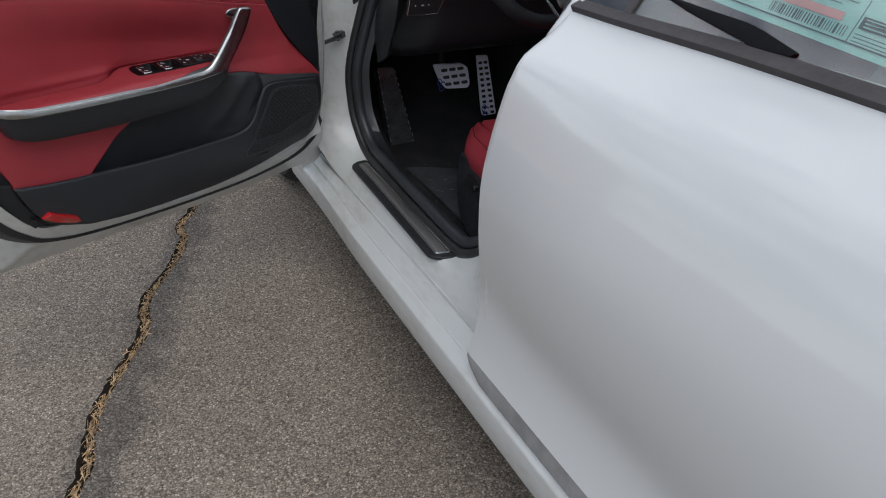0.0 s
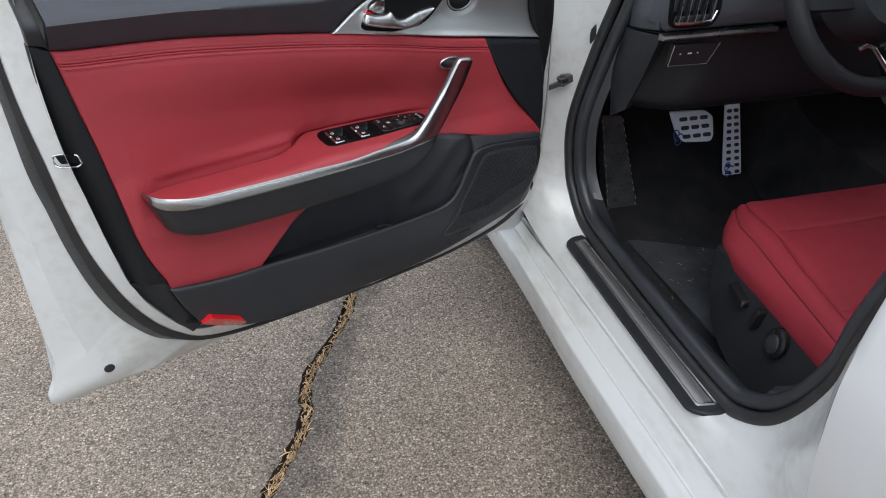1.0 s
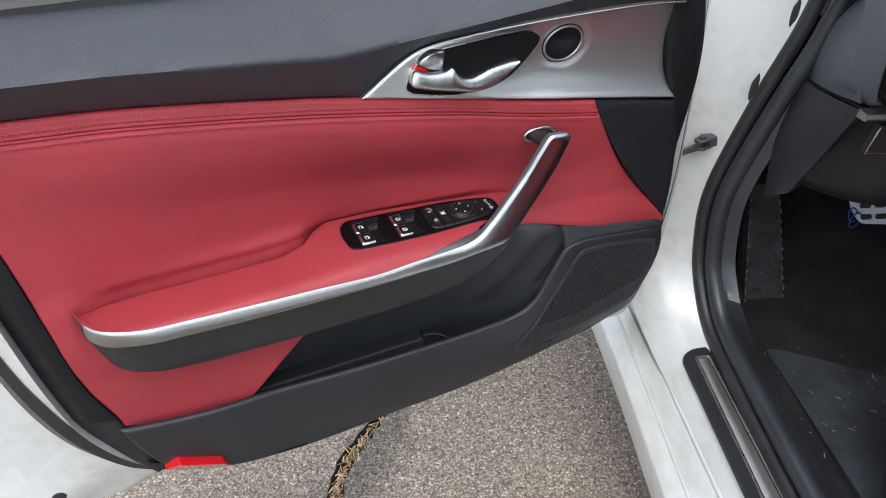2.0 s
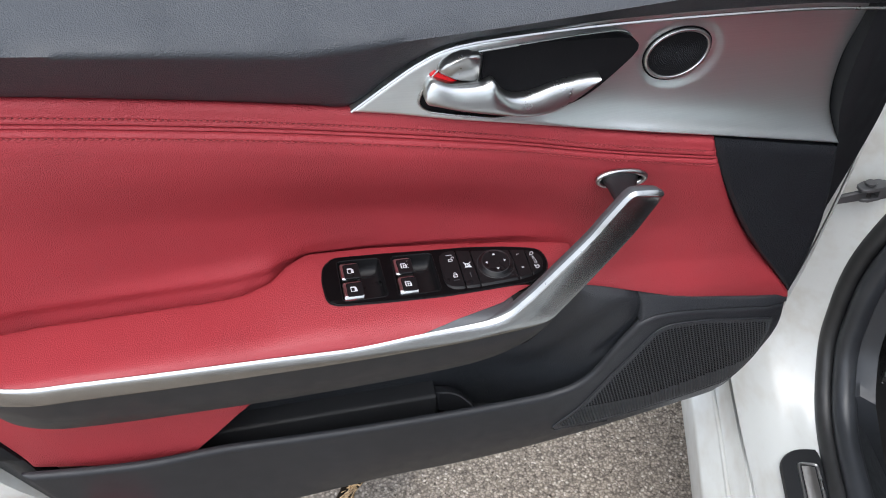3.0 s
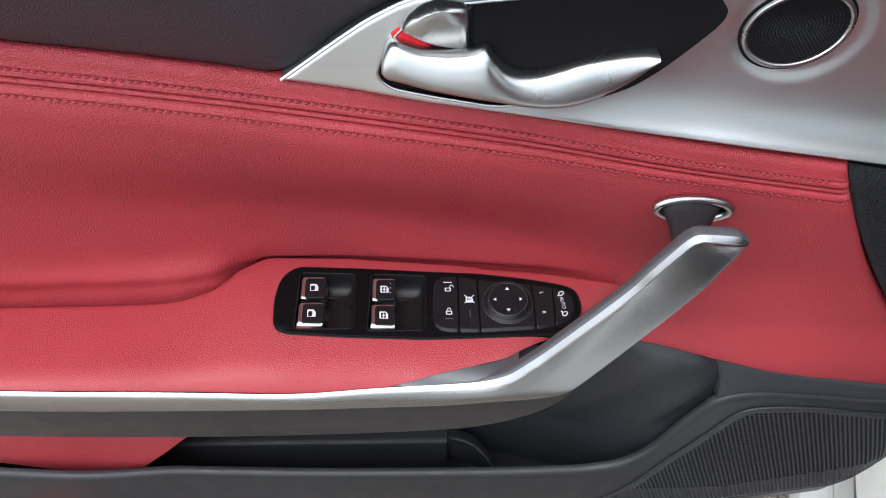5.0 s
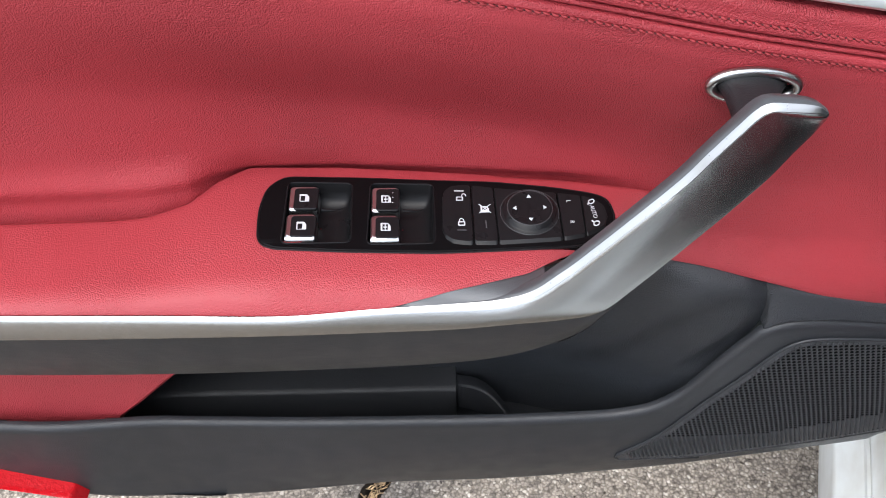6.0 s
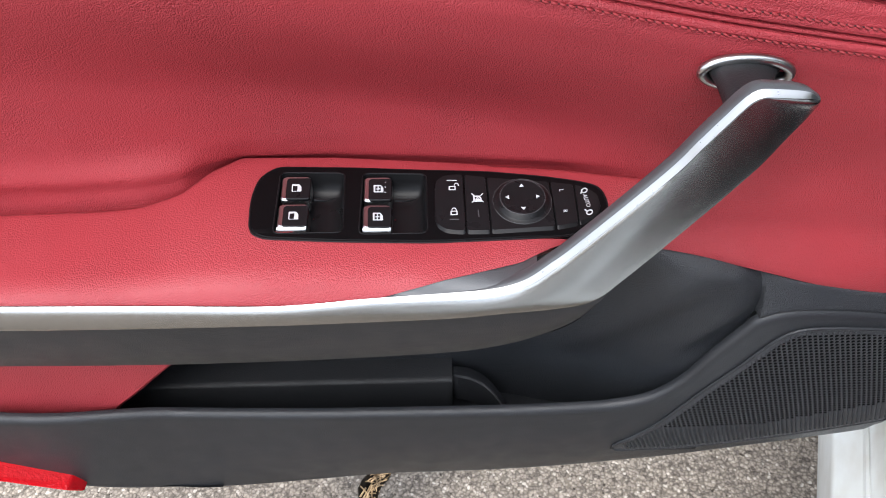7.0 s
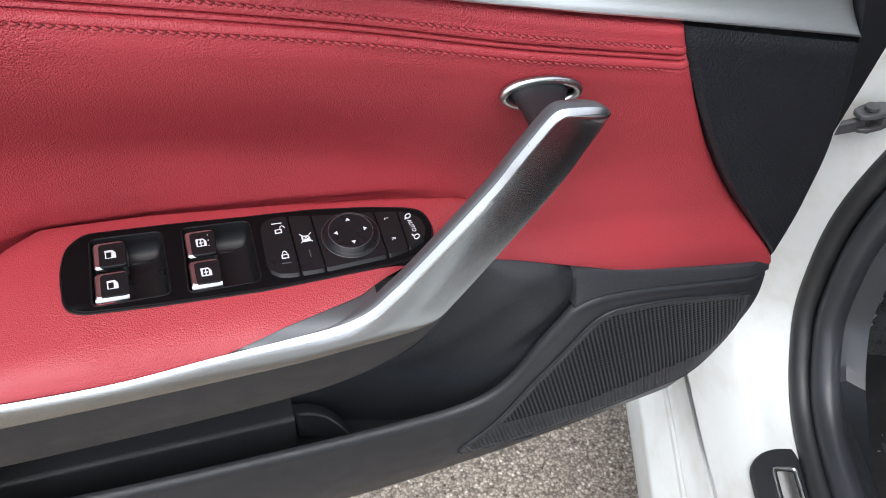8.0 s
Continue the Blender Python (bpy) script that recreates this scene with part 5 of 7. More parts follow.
def red_depth(u, z):
    """Padded below the seam, then falling back to the armrest, and flush again under it."""
    gap = red_top_z(u) - z
    back = interp(ARM_BACK, u)
    wide = interp([(0.08, -0.008), (0.25, -0.010), (0.36, -0.020), (0.45, -0.028), (0.55, -0.030), (0.65, -0.021), (0.75, -0.011), (0.86, -0.006), (1.0, -0.002)], u)
    soft = interp([(0.08, -0.012), (0.2, -0.011), (0.30, -0.016), (0.362, -0.0245), (0.415, -0.0335), (0.48, -0.041), (0.55, -0.045), (0.60, -0.0425), (0.65, -0.035), (0.70, -0.0275), (0.76, -0.0235), (0.84, -0.0185), (0.91, -0.008), (1.0, -0.003)], u)
    mid, high = smooth_step(0.736, 0.770, z), smooth_step(0.755, 0.87, z)
    back = (back * (1 - mid) + soft * mid) * (1 - high) + wide * high
    fall = smooth_step(0.028, 0.125, gap) * smooth_step(0.655, 0.715, z)
    w = back * fall + 0.0016 * np.exp(-((gap - 0.030) / 0.012) ** 2) + 0.006 * np.exp(-((gap - 0.052) / 0.042) ** 2) * smooth_step(0.0, 0.03, gap) * smooth_step(0.38, 0.56, u) * smooth_step(0.975, 0.86, u) * smooth_step(0.73, 0.79, z)
    w = w - 0.0026 * np.exp(-((gap - 0.0164) / 0.0006) ** 2) - 0.0026 * np.exp(-((gap - 0.0198) / 0.0006) ** 2) + 0.0012 * np.exp(-((gap - 0.0135) / 0.0034) ** 2) + 0.0012 * np.exp(-((gap - 0.0230) / 0.0034) ** 2)
    w = w - 0.0007 * np.exp(-((gap - 0.0116) / 0.0008) ** 2) - 0.0007 * np.exp(-((gap - 0.0250) / 0.0008) ** 2)
    return w - 0.006 * smooth_step(0.70, 0.63, z) - 0.005 * smooth_step(0.752, 0.742, z) * smooth_step(0.70, 0.73, z) * smooth_step(0.36, 0.42, u) * smooth_step(0.89, 0.85, u)


def upper_crease(u):
    return np.interp(u, [0.1, 0.3, 0.45, 0.6, 0.687, 0.818, 0.935, 1.0], [1.008, 1.0, 0.987, 0.9765, 0.984, 0.994, 0.999, 1.001])


def pad_depth(u, z):
    """Depth of the pad's latch end."""
    c = upper_crease(u)
    below = 0.016 * smooth_step(c - 0.055, c, z)
    above = 0.016 - 0.058 * np.clip((z - c) / 0.055, 0, 2) ** 1.35
    return np.where(z < c, below, above) - 0.002


def pad_end(u, w):
    """Height of the armrest pad where it meets the metal root of the grip."""
    k = float(smooth_step(0.485, 0.535, u))
    return (0.7410 - 0.14 * w) * (1 - k) + 0.7262 * k - 0.012 * float(smooth_step(0.44, 0.36, u))


def build_door():
    door_pose = pose(0, 0.045, 0, 0, 0, 201)
    # painted shell, as bands from the trim edge out to the skin
    trim_edge = [(1.0, 1.055), (0.998, 0.975), (0.998, 0.92), (0.992, 0.83), (0.978, 0.74), (0.966, 0.665), (0.952, 0.60), (0.935, 0.55), (0.905, 0.502), (0.875, 0.466), (0.83, 0.446), (0.70, 0.436), (0.45, 0.436), (0.27, 0.450), (0.13, 0.490), (0.078, 0.55), (0.07, 0.70), (0.07, 1.0)]
    seal_in = [(1.03, 1.055), (1.029, 0.96), (1.024, 0.88), (1.014, 0.80), (1.005, 0.725), (0.992, 0.65), (0.975, 0.59), (0.952, 0.53), (0.922, 0.478), (0.885, 0.437), (0.83, 0.402), (0.70, 0.377), (0.45, 0.373), (0.25, 0.383), (0.11, 0.42), (0.05, 0.52), (0.035, 0.70), (0.035, 1.0)]
    seal_out = [(1.046, 1.055), (1.044, 0.95), (1.041, 0.86), (1.037, 0.775), (1.027, 0.71), (1.017, 0.643), (1.0, 0.568), (0.978, 0.508), (0.948, 0.459), (0.909, 0.419), (0.83, 0.383), (0.70, 0.366), (0.45, 0.362), (0.25, 0.371), (0.10, 0.402), (0.035, 0.48), (0.02, 0.70), (0.02, 1.0)]
    rim = [(1.084, 1.055), (1.083, 0.92), (1.084, 0.80), (1.085, 0.70), (1.085, 0.62), (1.085, 0.54), (1.083, 0.47), (1.081, 0.41), (1.090, 0.37), (1.097, 0.322), (0.95, 0.313), (0.75, 0.307), (0.45, 0.305), (0.25, 0.308), (0.10, 0.320), (0.0, 0.345), (-0.015, 0.60), (-0.015, 1.0)]
    # the rear edge is deep; under the trim the shell is shallow
    deep = {0: (-0.012,) * 9 + (-0.020, -0.026, -0.030, -0.032, -0.032, -0.034, -0.04, -0.04, -0.04), 1: (-0.034,) * 9 + (-0.036, -0.038, -0.040, -0.040, -0.040, -0.042, -0.046, -0.046, -0.046),
            2: (-0.060,) * 10 + (-0.066, -0.080, -0.080, -0.080, -0.078, -0.07, -0.06, -0.06), 3: (-0.088,) * 10 + (-0.092, -0.098, -0.098, -0.098, -0.096, -0.09, -0.088, -0.088), 4: (-0.135,) * 9 + (-0.142, -0.156, -0.167, -0.168, -0.168, -0.165, -0.15, -0.14, -0.14), 5: (-0.158,) * 10 + (-0.165, -0.176, -0.177, -0.177, -0.174, -0.165, -0.16, -0.16)}
    low_rim, low_out, low_in = rim, seal_out, seal_in
    curves = []
    for k, pts in enumerate((trim_edge, trim_edge, low_in, low_out, low_rim, low_rim)):
        c = by_index([(u, w, z) for (u, z), w in zip(pts, deep[k])], 6)
        curves.append(c)
    mid = curves[3] * 0.45 + curves[4] * 0.55
    mid[:60, 1] += 0.018
    v1, f1 = loft_data([curves[0], curves[1], curves[2]])
    v3, f3 = loft_data([curves[3], mid, curves[4], curves[5]])
    outer = coons([(1.097, 0.322), (0.95, 0.313), (0.75, 0.307), (0.45, 0.305), (0.25, 0.308), (0.0, 0.345)], [(1.084, 1.055), (0.5, 1.05), (-0.015, 1.0)], [(1.097, 0.322), (1.083, 0.45), (1.085, 0.7), (1.084, 1.055)], [(0.0, 0.345), (-0.015, 0.6), (-0.015, 1.0)], 14, 12)
    og = with_depth(outer, lambda u, z: np.interp(u, [0.0, 0.25, 0.45, 0.75, 0.95, 1.1], [-0.165, -0.176, -0.178, -0.177, -0.166, -0.158]) * smooth_step(0.62, 0.36, z) + smooth_step(0.36, 0.62, z) * (-0.165 - 0.038 * np.sin(np.pi * np.clip((z - 0.3) / 0.75, 0, 1))))
    v4, f4 = sheet_data(og)
    # top closing strip under the glass
    v5, f5 = loft_data([[(u, w, 1.05) for w in (-0.10, -0.158)] for u in (1.08, 0.5, 0.0)])
    inner = with_depth(coons([(0.93, 0.44), (0.5, 0.40), (0.06, 0.45)], [(1.0, 1.04), (0.5, 1.04), (0.07, 1.0)], [(0.93, 0.44), (1.0, 1.04)], [(0.06, 0.45), (0.07, 1.0)], 6, 6), lambda u, z: -0.085 + 0.045 * smooth_step(0.47, 0.43, z) * smooth_step(0.82, 0.70, u))
    v6, f6 = sheet_data(inner)
    v, f = merge((v1, f1), (v3, f3), (v4, f4), (v5, f5), (v6, f6))
    door = part("front_door", v, f, JAMB, car, "open white driver door with red leather trim", sharp=32)
    door.matrix_basis = door_pose
    seal = curves[2] * 0.5 + curves[3] * 0.5
    secs = [curves[2] + np.array((0, 0.002, 0)), seal + np.array((0, 0.012, 0)), curves[3] + np.array((0, 0.004, 0)), curves[3] + np.array((0, -0.008, 0))]
    part("door_rubber", *loft_data([s[:-13] for s in secs]), RUBBER, door, "black rubber door seal")
    part("hinge_edge", *loft_data([s[-14:] for s in secs]), JAMB, door, "white painted hinge edge")

    def put(name, g, material, label="", skirt=0.008, sharp=38, keep=None, parent=door):
        return part(name, *sheet_data(g, (0, -skirt, 0), keep, back=False), material, parent, label, sharp)

    # ---- red insert with its double seam ----
    flat = coons(RED_BOTTOM, RED_TOP, RED_REAR, RED_FRONT, 300, np.concatenate([np.linspace(0, 0.84, 70)[:-1], np.linspace(0.84, 1.0, 150)]))
    put("red_insert", with_depth(flat, red_depth, 0.006, 0.005), RED, "red leather door insert with double stitching", 0.02)
    # thread: short slanted stitches; dark specks between paint the shade of needle holes
    lie = lambda u, z: float(red_depth(np.array(u), np.array(z)))
    v, f = [], []
    hv, hf = [], []
    line = curve(RED_TOP, 2400)
    for off in (0.0116, 0.0250):
        for k in range(20, len(line) - 30, 14):
            a, b, c = line[k], line[k + 11], line[k + 12]
            if not (0.256 < b[0] and a[0] < 0.966):
                continue
            pts = []
            for t, lift in ((0.0, -0.0004), (0.25, 0.0006), (0.5, 0.0009), (0.75, 0.0006), (1.0, -0.0004)):
                u, z = a[0] + (b[0] - a[0]) * t, a[1] + (b[1] - a[1]) * t - off + 0.0004 - 0.0008 * t
                pts.append((u, lie(u, z) + lift, z))
            o = len(v)
            vv, ff = tube_data(pts, [0.0004, 0.0007, 0.0008, 0.0007, 0.0004], 6)
            v += vv
            f += [tuple(q + o for q in face) for face in ff]
            u, z = c[0], c[1] - off
            o = len(hv)
            vv, ff = tube_data([(u + s, lie(u + s, z) - 0.0002, z) for s in (0.0009, 0, -0.0009)], 0.00065, 6)
            hv += vv
            hf += [tuple(q + o for q in face) for face in ff]
    tagged(part("stitching", v, f, THREAD, door, "red decorative stitching"), kind="stuff")
    tagged(part("stitch_hole_shade", hv, hf, SEAM_SHADE, door, "small dark specks painting the shade in needle holes"), kind="stuff")

    # ---- black upper pad ----
    low = RED_TOP[:4] + [(0.60, 0.9268)] + TRIM_UP + [(0.10, 0.972)]
    line = curve(low, 120)
    rows = []
    for t in np.linspace(0, 1, 14):
        rows.append([(u, -0.004 + 0.030 * t ** 0.9 - 0.003 * max(0, 1 - t * 8) ** 2, z + (float(upper_crease(u)) + 0.0042 - z) * t) for u, z in line])
    for t in (0.04, 0.08, 0.13, 0.2, 0.3, 0.45, 0.6, 0.75, 0.9, 1.0):
        rows.append([(u, 0.026 - 0.0885 * t + 0.002 * math.sin(math.pi * min(1, t * 4)), float(upper_crease(u)) + 0.0042 + (float(np.interp(u, [0.1, 0.4, 0.71, 0.86, 0.98], [1.046, 1.040, 1.036, 1.038, 1.043])) - float(upper_crease(u)) - 0.0042) * (t ** 0.82)) for u, z in line])
    put("upper_pad", np.array(rows), PAD_SKIN, "black soft-touch upper door pad", 0.02, 70)
    # weatherstrip and lowered glass edge
    rows = [[(u, w, z) for w, z in ((-0.060, 1.030), (-0.060, 1.044), (-0.066, 1.049), (-0.074, 1.046), (-0.076, 1.030))] for u in np.linspace(1.0, 0.1, 10)]
    part("weatherstrip", *loft_data(rows, caps=True), RUBBER, door, "black window weatherstrip")
    rows = [[(u, w, z) for w, z in ((-0.086, 1.030), (-0.086, 1.044), (-0.094, 1.048), (-0.105, 1.042), (-0.110, 1.030))] for u in np.linspace(1.04, 0.06, 10)]
    part("outer_weatherstrip", *loft_data(rows, caps=True), RUBBER, door)

    # ---- brushed trim round the pull lever ----
    hole = inside(rounded(HANDLE_HOLE, 0.004, 3))
    twc = np.array((0.2995, 0.9385))
    flat = coons([(0.566, 0.9215), (0.45, 0.9015), (0.35, 0.8815), (0.25, 0.8640), (0.119, 0.840)], TRIM_UP, [(0.566, 0.9215), (0.566, 0.9225)], [(0.119, 0.840), (0.133, 0.878), (0.137, 0.921), (0.131, 0.972)], 230, 70)

    def trim_depth(u, z):
        lower = np.interp(u, [0.119, 0.25, 0.35, 0.45, 0.566], [0.837, 0.86, 0.878, 0.9, 0.9215])
        up = np.clip((z - lower) / 0.05, 0, 3)
        top = np.interp(u, [0.131, 0.36, 0.45, 0.492, 0.534, 0.566], [0.972, 0.976, 0.9715, 0.9665, 0.945, 0.9225])
        f = smooth_step(0.47, 0.33, u)
        scoop = -0.0185 * (1 - np.exp(-up * 2.6)) * f + 0.004 * f * smooth_step(0.6, 1.0, (z - lower) / np.maximum(top - lower, 0.01))
        return 0.003 + scoop - 0.003 * smooth_step(0.3, 0.1, u) + 0.004 * np.exp(-up * 3) * smooth_step(0.54, 0.48, u)
    plain_depth = trim_depth

    def trim_depth(u, z):
        return plain_depth(u, z) - 0.0016 * smooth_step(1.34, 0.98, np.hypot((u - twc[0] + 0.003) / 0.0300, (z - twc[1]) / 0.0235))
    put("handle_trim", with_depth(flat, trim_depth, 0.0035, 0.003), BRUSHED, "brushed aluminium door handle surround", 0.012, 50, lambda p: not hole(p[0], p[2]))
    edge = [(u, float(trim_depth(np.array(u), np.array(z))) + 0.0012, z) for u, z in rounded(HANDLE_HOLE, 0.006, 4)]
    part("handle_bezel", *tube_data(edge, 0.0009, 8, True), SATIN, door)
    top = curve(TRIM_UP, 60)
    part("trim_edge", *tube_data([(u, 0.0015, z - 0.0008) for u, z in top], 0.0013, 6), SATIN, door, "bright trim edge")
    # dark bowl behind the lever: a deep trough whose far wall curves up to the hinge end
    o = rounded(HANDLE_HOLE, 0.006, 4)
    c = o.mean(axis=0)
    rings = [[(u, 0.0035, z) for u, z in o], [(u, -0.004, z) for u, z in o]]
    for s, w, pull in ((0.97, -0.012, 0.003), (0.88, -0.024, 0.008), (0.70, -0.033, 0.014), (0.4, -0.037, 0.016), (0.05, -0.038, 0.016)):
        rings.append([(c[0] + (u - c[0]) * s + pull, w, c[1] + (z - c[1]) * s) for u, z in o])
    part("handle_bowl", *loft_data(rings, True, True), BLACK_MATTE, door, "black handle bowl", sharp=50)
    # lever: rounded root below the tab, swelling hook, thin tip
    up = by_index([(0.5132, 0.9350), (0.5118, 0.9425), (0.5064, 0.9470), (0.4935, 0.9425), (0.4800, 0.9410), (0.4690, 0.9415), (0.4622, 0.9440), (0.4575, 0.9385), (0.4520, 0.9325), (0.4448, 0.9290), (0.4347, 0.9284), (0.4234, 0.9308), (0.4123, 0.9340), (0.3982, 0.9364), (0.3841, 0.9381), (0.3758, 0.9382)], 5)
    dn = by_index([(0.5130, 0.9320), (0.5105, 0.9285), (0.5030, 0.9262), (0.4900, 0.9225), (0.4800, 0.9202), (0.4700, 0.9180), (0.4610, 0.9163), (0.4530, 0.9148), (0.4450, 0.9133), (0.4370, 0.9121), (0.4274, 0.9112), (0.4180, 0.9117), (0.4080, 0.9140), (0.3959, 0.9198), (0.3840, 0.9278), (0.3756, 0.9350)], 5)
    secs = []
    for k, (a, b) in enumerate(zip(up, dn)):
        t = k / (len(up) - 1)
        out = 0.0065 + 0.0045 * math.sin(math.pi * min(1, t * 1.05)) ** 0.8
        thick = 0.017 - 0.006 * t
        row = []
        for q in np.linspace(0, 2 * math.pi, 25)[:-1]:
            cq, sq = math.cos(q), math.sin(q)
            cq, sq = math.copysign(abs(cq) ** 0.75, cq), math.copysign(abs(sq) ** 0.75, sq)
            m = (a + b) / 2 + (a - b) / 2 * cq
            row.append((m[0], out + thick / 2 * sq - 0.0025 * cq, m[1]))
        secs.append(row)
    part("pull_lever", *loft_data(secs, True, True), SATIN, door, "satin silver inside door lever", sharp=70)
    blk = rounded([(0.5032, 0.9525), (0.4998, 0.9580), (0.4923, 0.9632), (0.4843, 0.9655), (0.4722, 0.9640), (0.4700, 0.9615), (0.4694, 0.9400), (0.4717, 0.9385), (0.4837, 0.9415), (0.4921, 0.9450)], 0.0025, 4)
    part("lock_tab", *prism_data(blk, -0.02, 0.011, lambda a, b, h: (a, h + 0.20 * (b - 0.952) - 0.12 * (0.4870 - a), b), 0.0026), SATIN, door, "satin silver lock tab", sharp=55)
    mark = rounded([(0.5085, 0.9480), (0.5045, 0.9510), (0.4930, 0.9450), (0.4860, 0.9400), (0.4985, 0.9395), (0.5050, 0.9430)], 0.001, 3)
    part("lock_mark", *prism_data(mark, -0.012, 0.0050, lambda a, b, h: (a, h, b), 0.0008), LEVER_RED, door, "red unlocked mark")
    side = rounded([(0.4705, 0.9625), (0.4652, 0.9640), (0.4640, 0.9430), (0.4685, 0.9395)], 0.002, 4)
    part("tab_side", *prism_data(side, -0.02, 0.0065, lambda a, b, h: (a, h - 0.9 * (0.4705 - a), b), 0.0012), BUTTON, door, "gloss black side of lock tab")
    # tweeter in a shallow dish
    ring = []
    for a in np.linspace(0, 2 * math.pi, 65)[:-1]:
        ring.append((twc[0] + 0.0268 * math.cos(a), 0.0, twc[1] + 0.0205 * math.sin(a) - 0.0020 * math.cos(a)))
    lie = lambda u, z: float(trim_depth(np.array(u), np.array(z)))
    ring = [(u, lie(u, z) + 0.0016, z) for u, _, z in ring]
    part("tweeter_ring", *tube_data(ring, 0.0016, 10, True), SATIN, door, "silver tweeter ring")
    groove = [(twc[0] + (p[0] - twc[0]) * 1.085, 0.0, twc[1] + (p[2] - twc[1]) * 1.10) for p in ring]
    # matte black ring on the surface, painting a groove's shade
    part("tweeter_groove_shade", *tube_data([(u, lie(u, z) + 0.0002, z) for u, _, z in groove], 0.0008, 6, True), BLACK_MATTE, door)
    rows = [[(twc[0] + (p[0] - twc[0]) * s, lie(p[0], p[2]) * s + lie(*twc) * (1 - s) + 0.0012 - 0.001 * (1 - s * s), twc[1] + (p[2] - twc[1]) * s) for p in ring] for s in (1.0, 0.8, 0.55, 0.3, 0.02)]
    tweeter = part("tweeter_grille", *loft_data(rows, True, False), BLACK_MATTE, door, "black mesh tweeter grille")
    # small bosses of the mesh, in rings
    v, f = [], []
    for r in range(1, 15):
        n = 6 * r
        for k in range(n):
            a = 2 * math.pi * k / n
            s = (r - 0.3) / 15
            u, z = twc[0] + 0.0268 * s * math.cos(a), twc[1] + 0.0205 * s * math.sin(a) - 0.0020 * s * math.cos(a)
            w, h, q = lie(u, z) * s + lie(*twc) * (1 - s) + 0.0004, 0.0010, 0.00062
            o = len(v)
            v += [(u - q, w, z - q), (u + q, w, z - q), (u + q, w, z + q), (u - q, w, z + q), (u, w + h, z)]
            f += [(o, o + 1, o + 4), (o + 1, o + 2, o + 4), (o + 2, o + 3, o + 4), (o + 3, o, o + 4)]
    tagged(part("mesh_boss", v, f, GREY_PLASTIC, tweeter), kind="stuff")

    # ---- black panels at the hinge end and the latch end ----
    flat = coons([(0.097, 0.640), (0.085, 0.638), (0.077, 0.636)], [(0.25, 0.859), (0.18, 0.846), (0.117, 0.835)], RED_FRONT, [(0.077, 0.636), (0.089, 0.70), (0.0985, 0.755), (0.107, 0.795), (0.117, 0.835)], 26, 40)
    put("hinge_panel", with_depth(flat, lambda u, z: -0.001 - 0.02 * smooth_step(0.105, 0.075, u) - 0.004 * smooth_step(0.70, 0.63, z), 0.003, 0.003), HINGE_VINYL, "black vinyl panel at hinge end", 0.02)
    flat = coons([(0.100, 0.757), (0.094, 0.757), (0.089, 0.757)], [(0.134, 0.99), (0.12, 0.995), (0.098, 1.0)], [(0.100, 0.757), (0.108, 0.797), (0.118, 0.836), (0.132, 0.876), (0.137, 0.92), (0.134, 0.99)], [(0.089, 0.757), (0.075, 0.81), (0.066, 0.86), (0.07, 0.92), (0.098, 1.0)], 10, 30)
    put("end_cap", with_depth(flat, lambda u, z: -0.003 - 0.35 * np.clip(0.12 - u, 0, 1)), BLACK_PANEL, "black plastic door end cap", 0.03)
    flat = coons([(0.950, 0.585), (0.92, 0.581), (0.898, 0.577)], [(0.999, 0.975), (0.988, 0.974), (0.976, 0.970)], [(0.950, 0.585), (0.964, 0.655), (0.977, 0.735), (0.990, 0.83), (0.998, 0.92), (0.999, 0.975)], RED_REAR[1:], 12, 60)
    put("latch_panel", with_depth(flat, lambda u, z: -0.003 - 0.03 * smooth_step(0.4, 1.0, (u - (0.9 + 0.16 * np.clip((z - 0.57), 0, 1))) / 0.055), 0.003, 0.002), BLACK_PANEL, "black plastic panel at latch end", 0.02)
    flat = coons([(0.872, 0.462), (0.862, 0.470), (0.852, 0.476)], [(0.949, 0.581), (0.92, 0.578), (0.898, 0.574)], [(0.872, 0.462), (0.905, 0.502), (0.933, 0.547), (0.949, 0.581)], [(0.852, 0.476), (0.866, 0.494), (0.883, 0.53), (0.898, 0.574)], 10, 20)
    put("lower_corner", with_depth(flat, lambda u, z: -0.006 - 0.02 * smooth_step(0.0, 1.0, (u - 0.86 - (z - 0.46) * 0.35) / 0.05), 0.002, 0.002), BLACK_HARD, "", 0.02)
    flat = coons([(0.999, 0.978), (0.988, 0.977), (0.978, 0.973)], [(1.004, 1.052), (1.0, 1.054), (0.992, 1.056)], [(0.999, 0.978), (1.004, 1.052)], [(0.978, 0.973), (0.992, 1.056)], 6, 14)
    put("pad_end", with_depth(flat, lambda u, z: pad_depth(np.minimum(u, 0.99), z) - 0.35 * np.clip(u - 0.982, 0, 1), 0.002, 0.002), BLACK_HARD, "", 0.02)
    g = np.array([[(u, w, z) for u, w in ((0.108 + (0.02 * (z - 0.85) / 0.15 if z > 0.85 else 0.0), -0.012), (edge + 0.016, -0.016), (edge + 0.004, -0.024), (edge, -0.034), (edge + 0.002, -0.052))] for z, edge in ((z, float(np.interp(z, [0.6, 0.693, 0.753, 0.806, 0.9, 1.0], [0.078, 0.0750, 0.0755, 0.068, 0.060, 0.075]))) for z in np.linspace(0.60, 1.0, 16))])
    part("hinge_cover", *sheet_data(g, (0, -0.006, 0)), BLACK_PANEL, door, sharp=60)
    # latch mechanism in the edge; a solid black block paints its shaded opening
    on_edge = lambda a, b, h: (a, -0.0125 - 0.75 * (a - 0.972) + h, b)
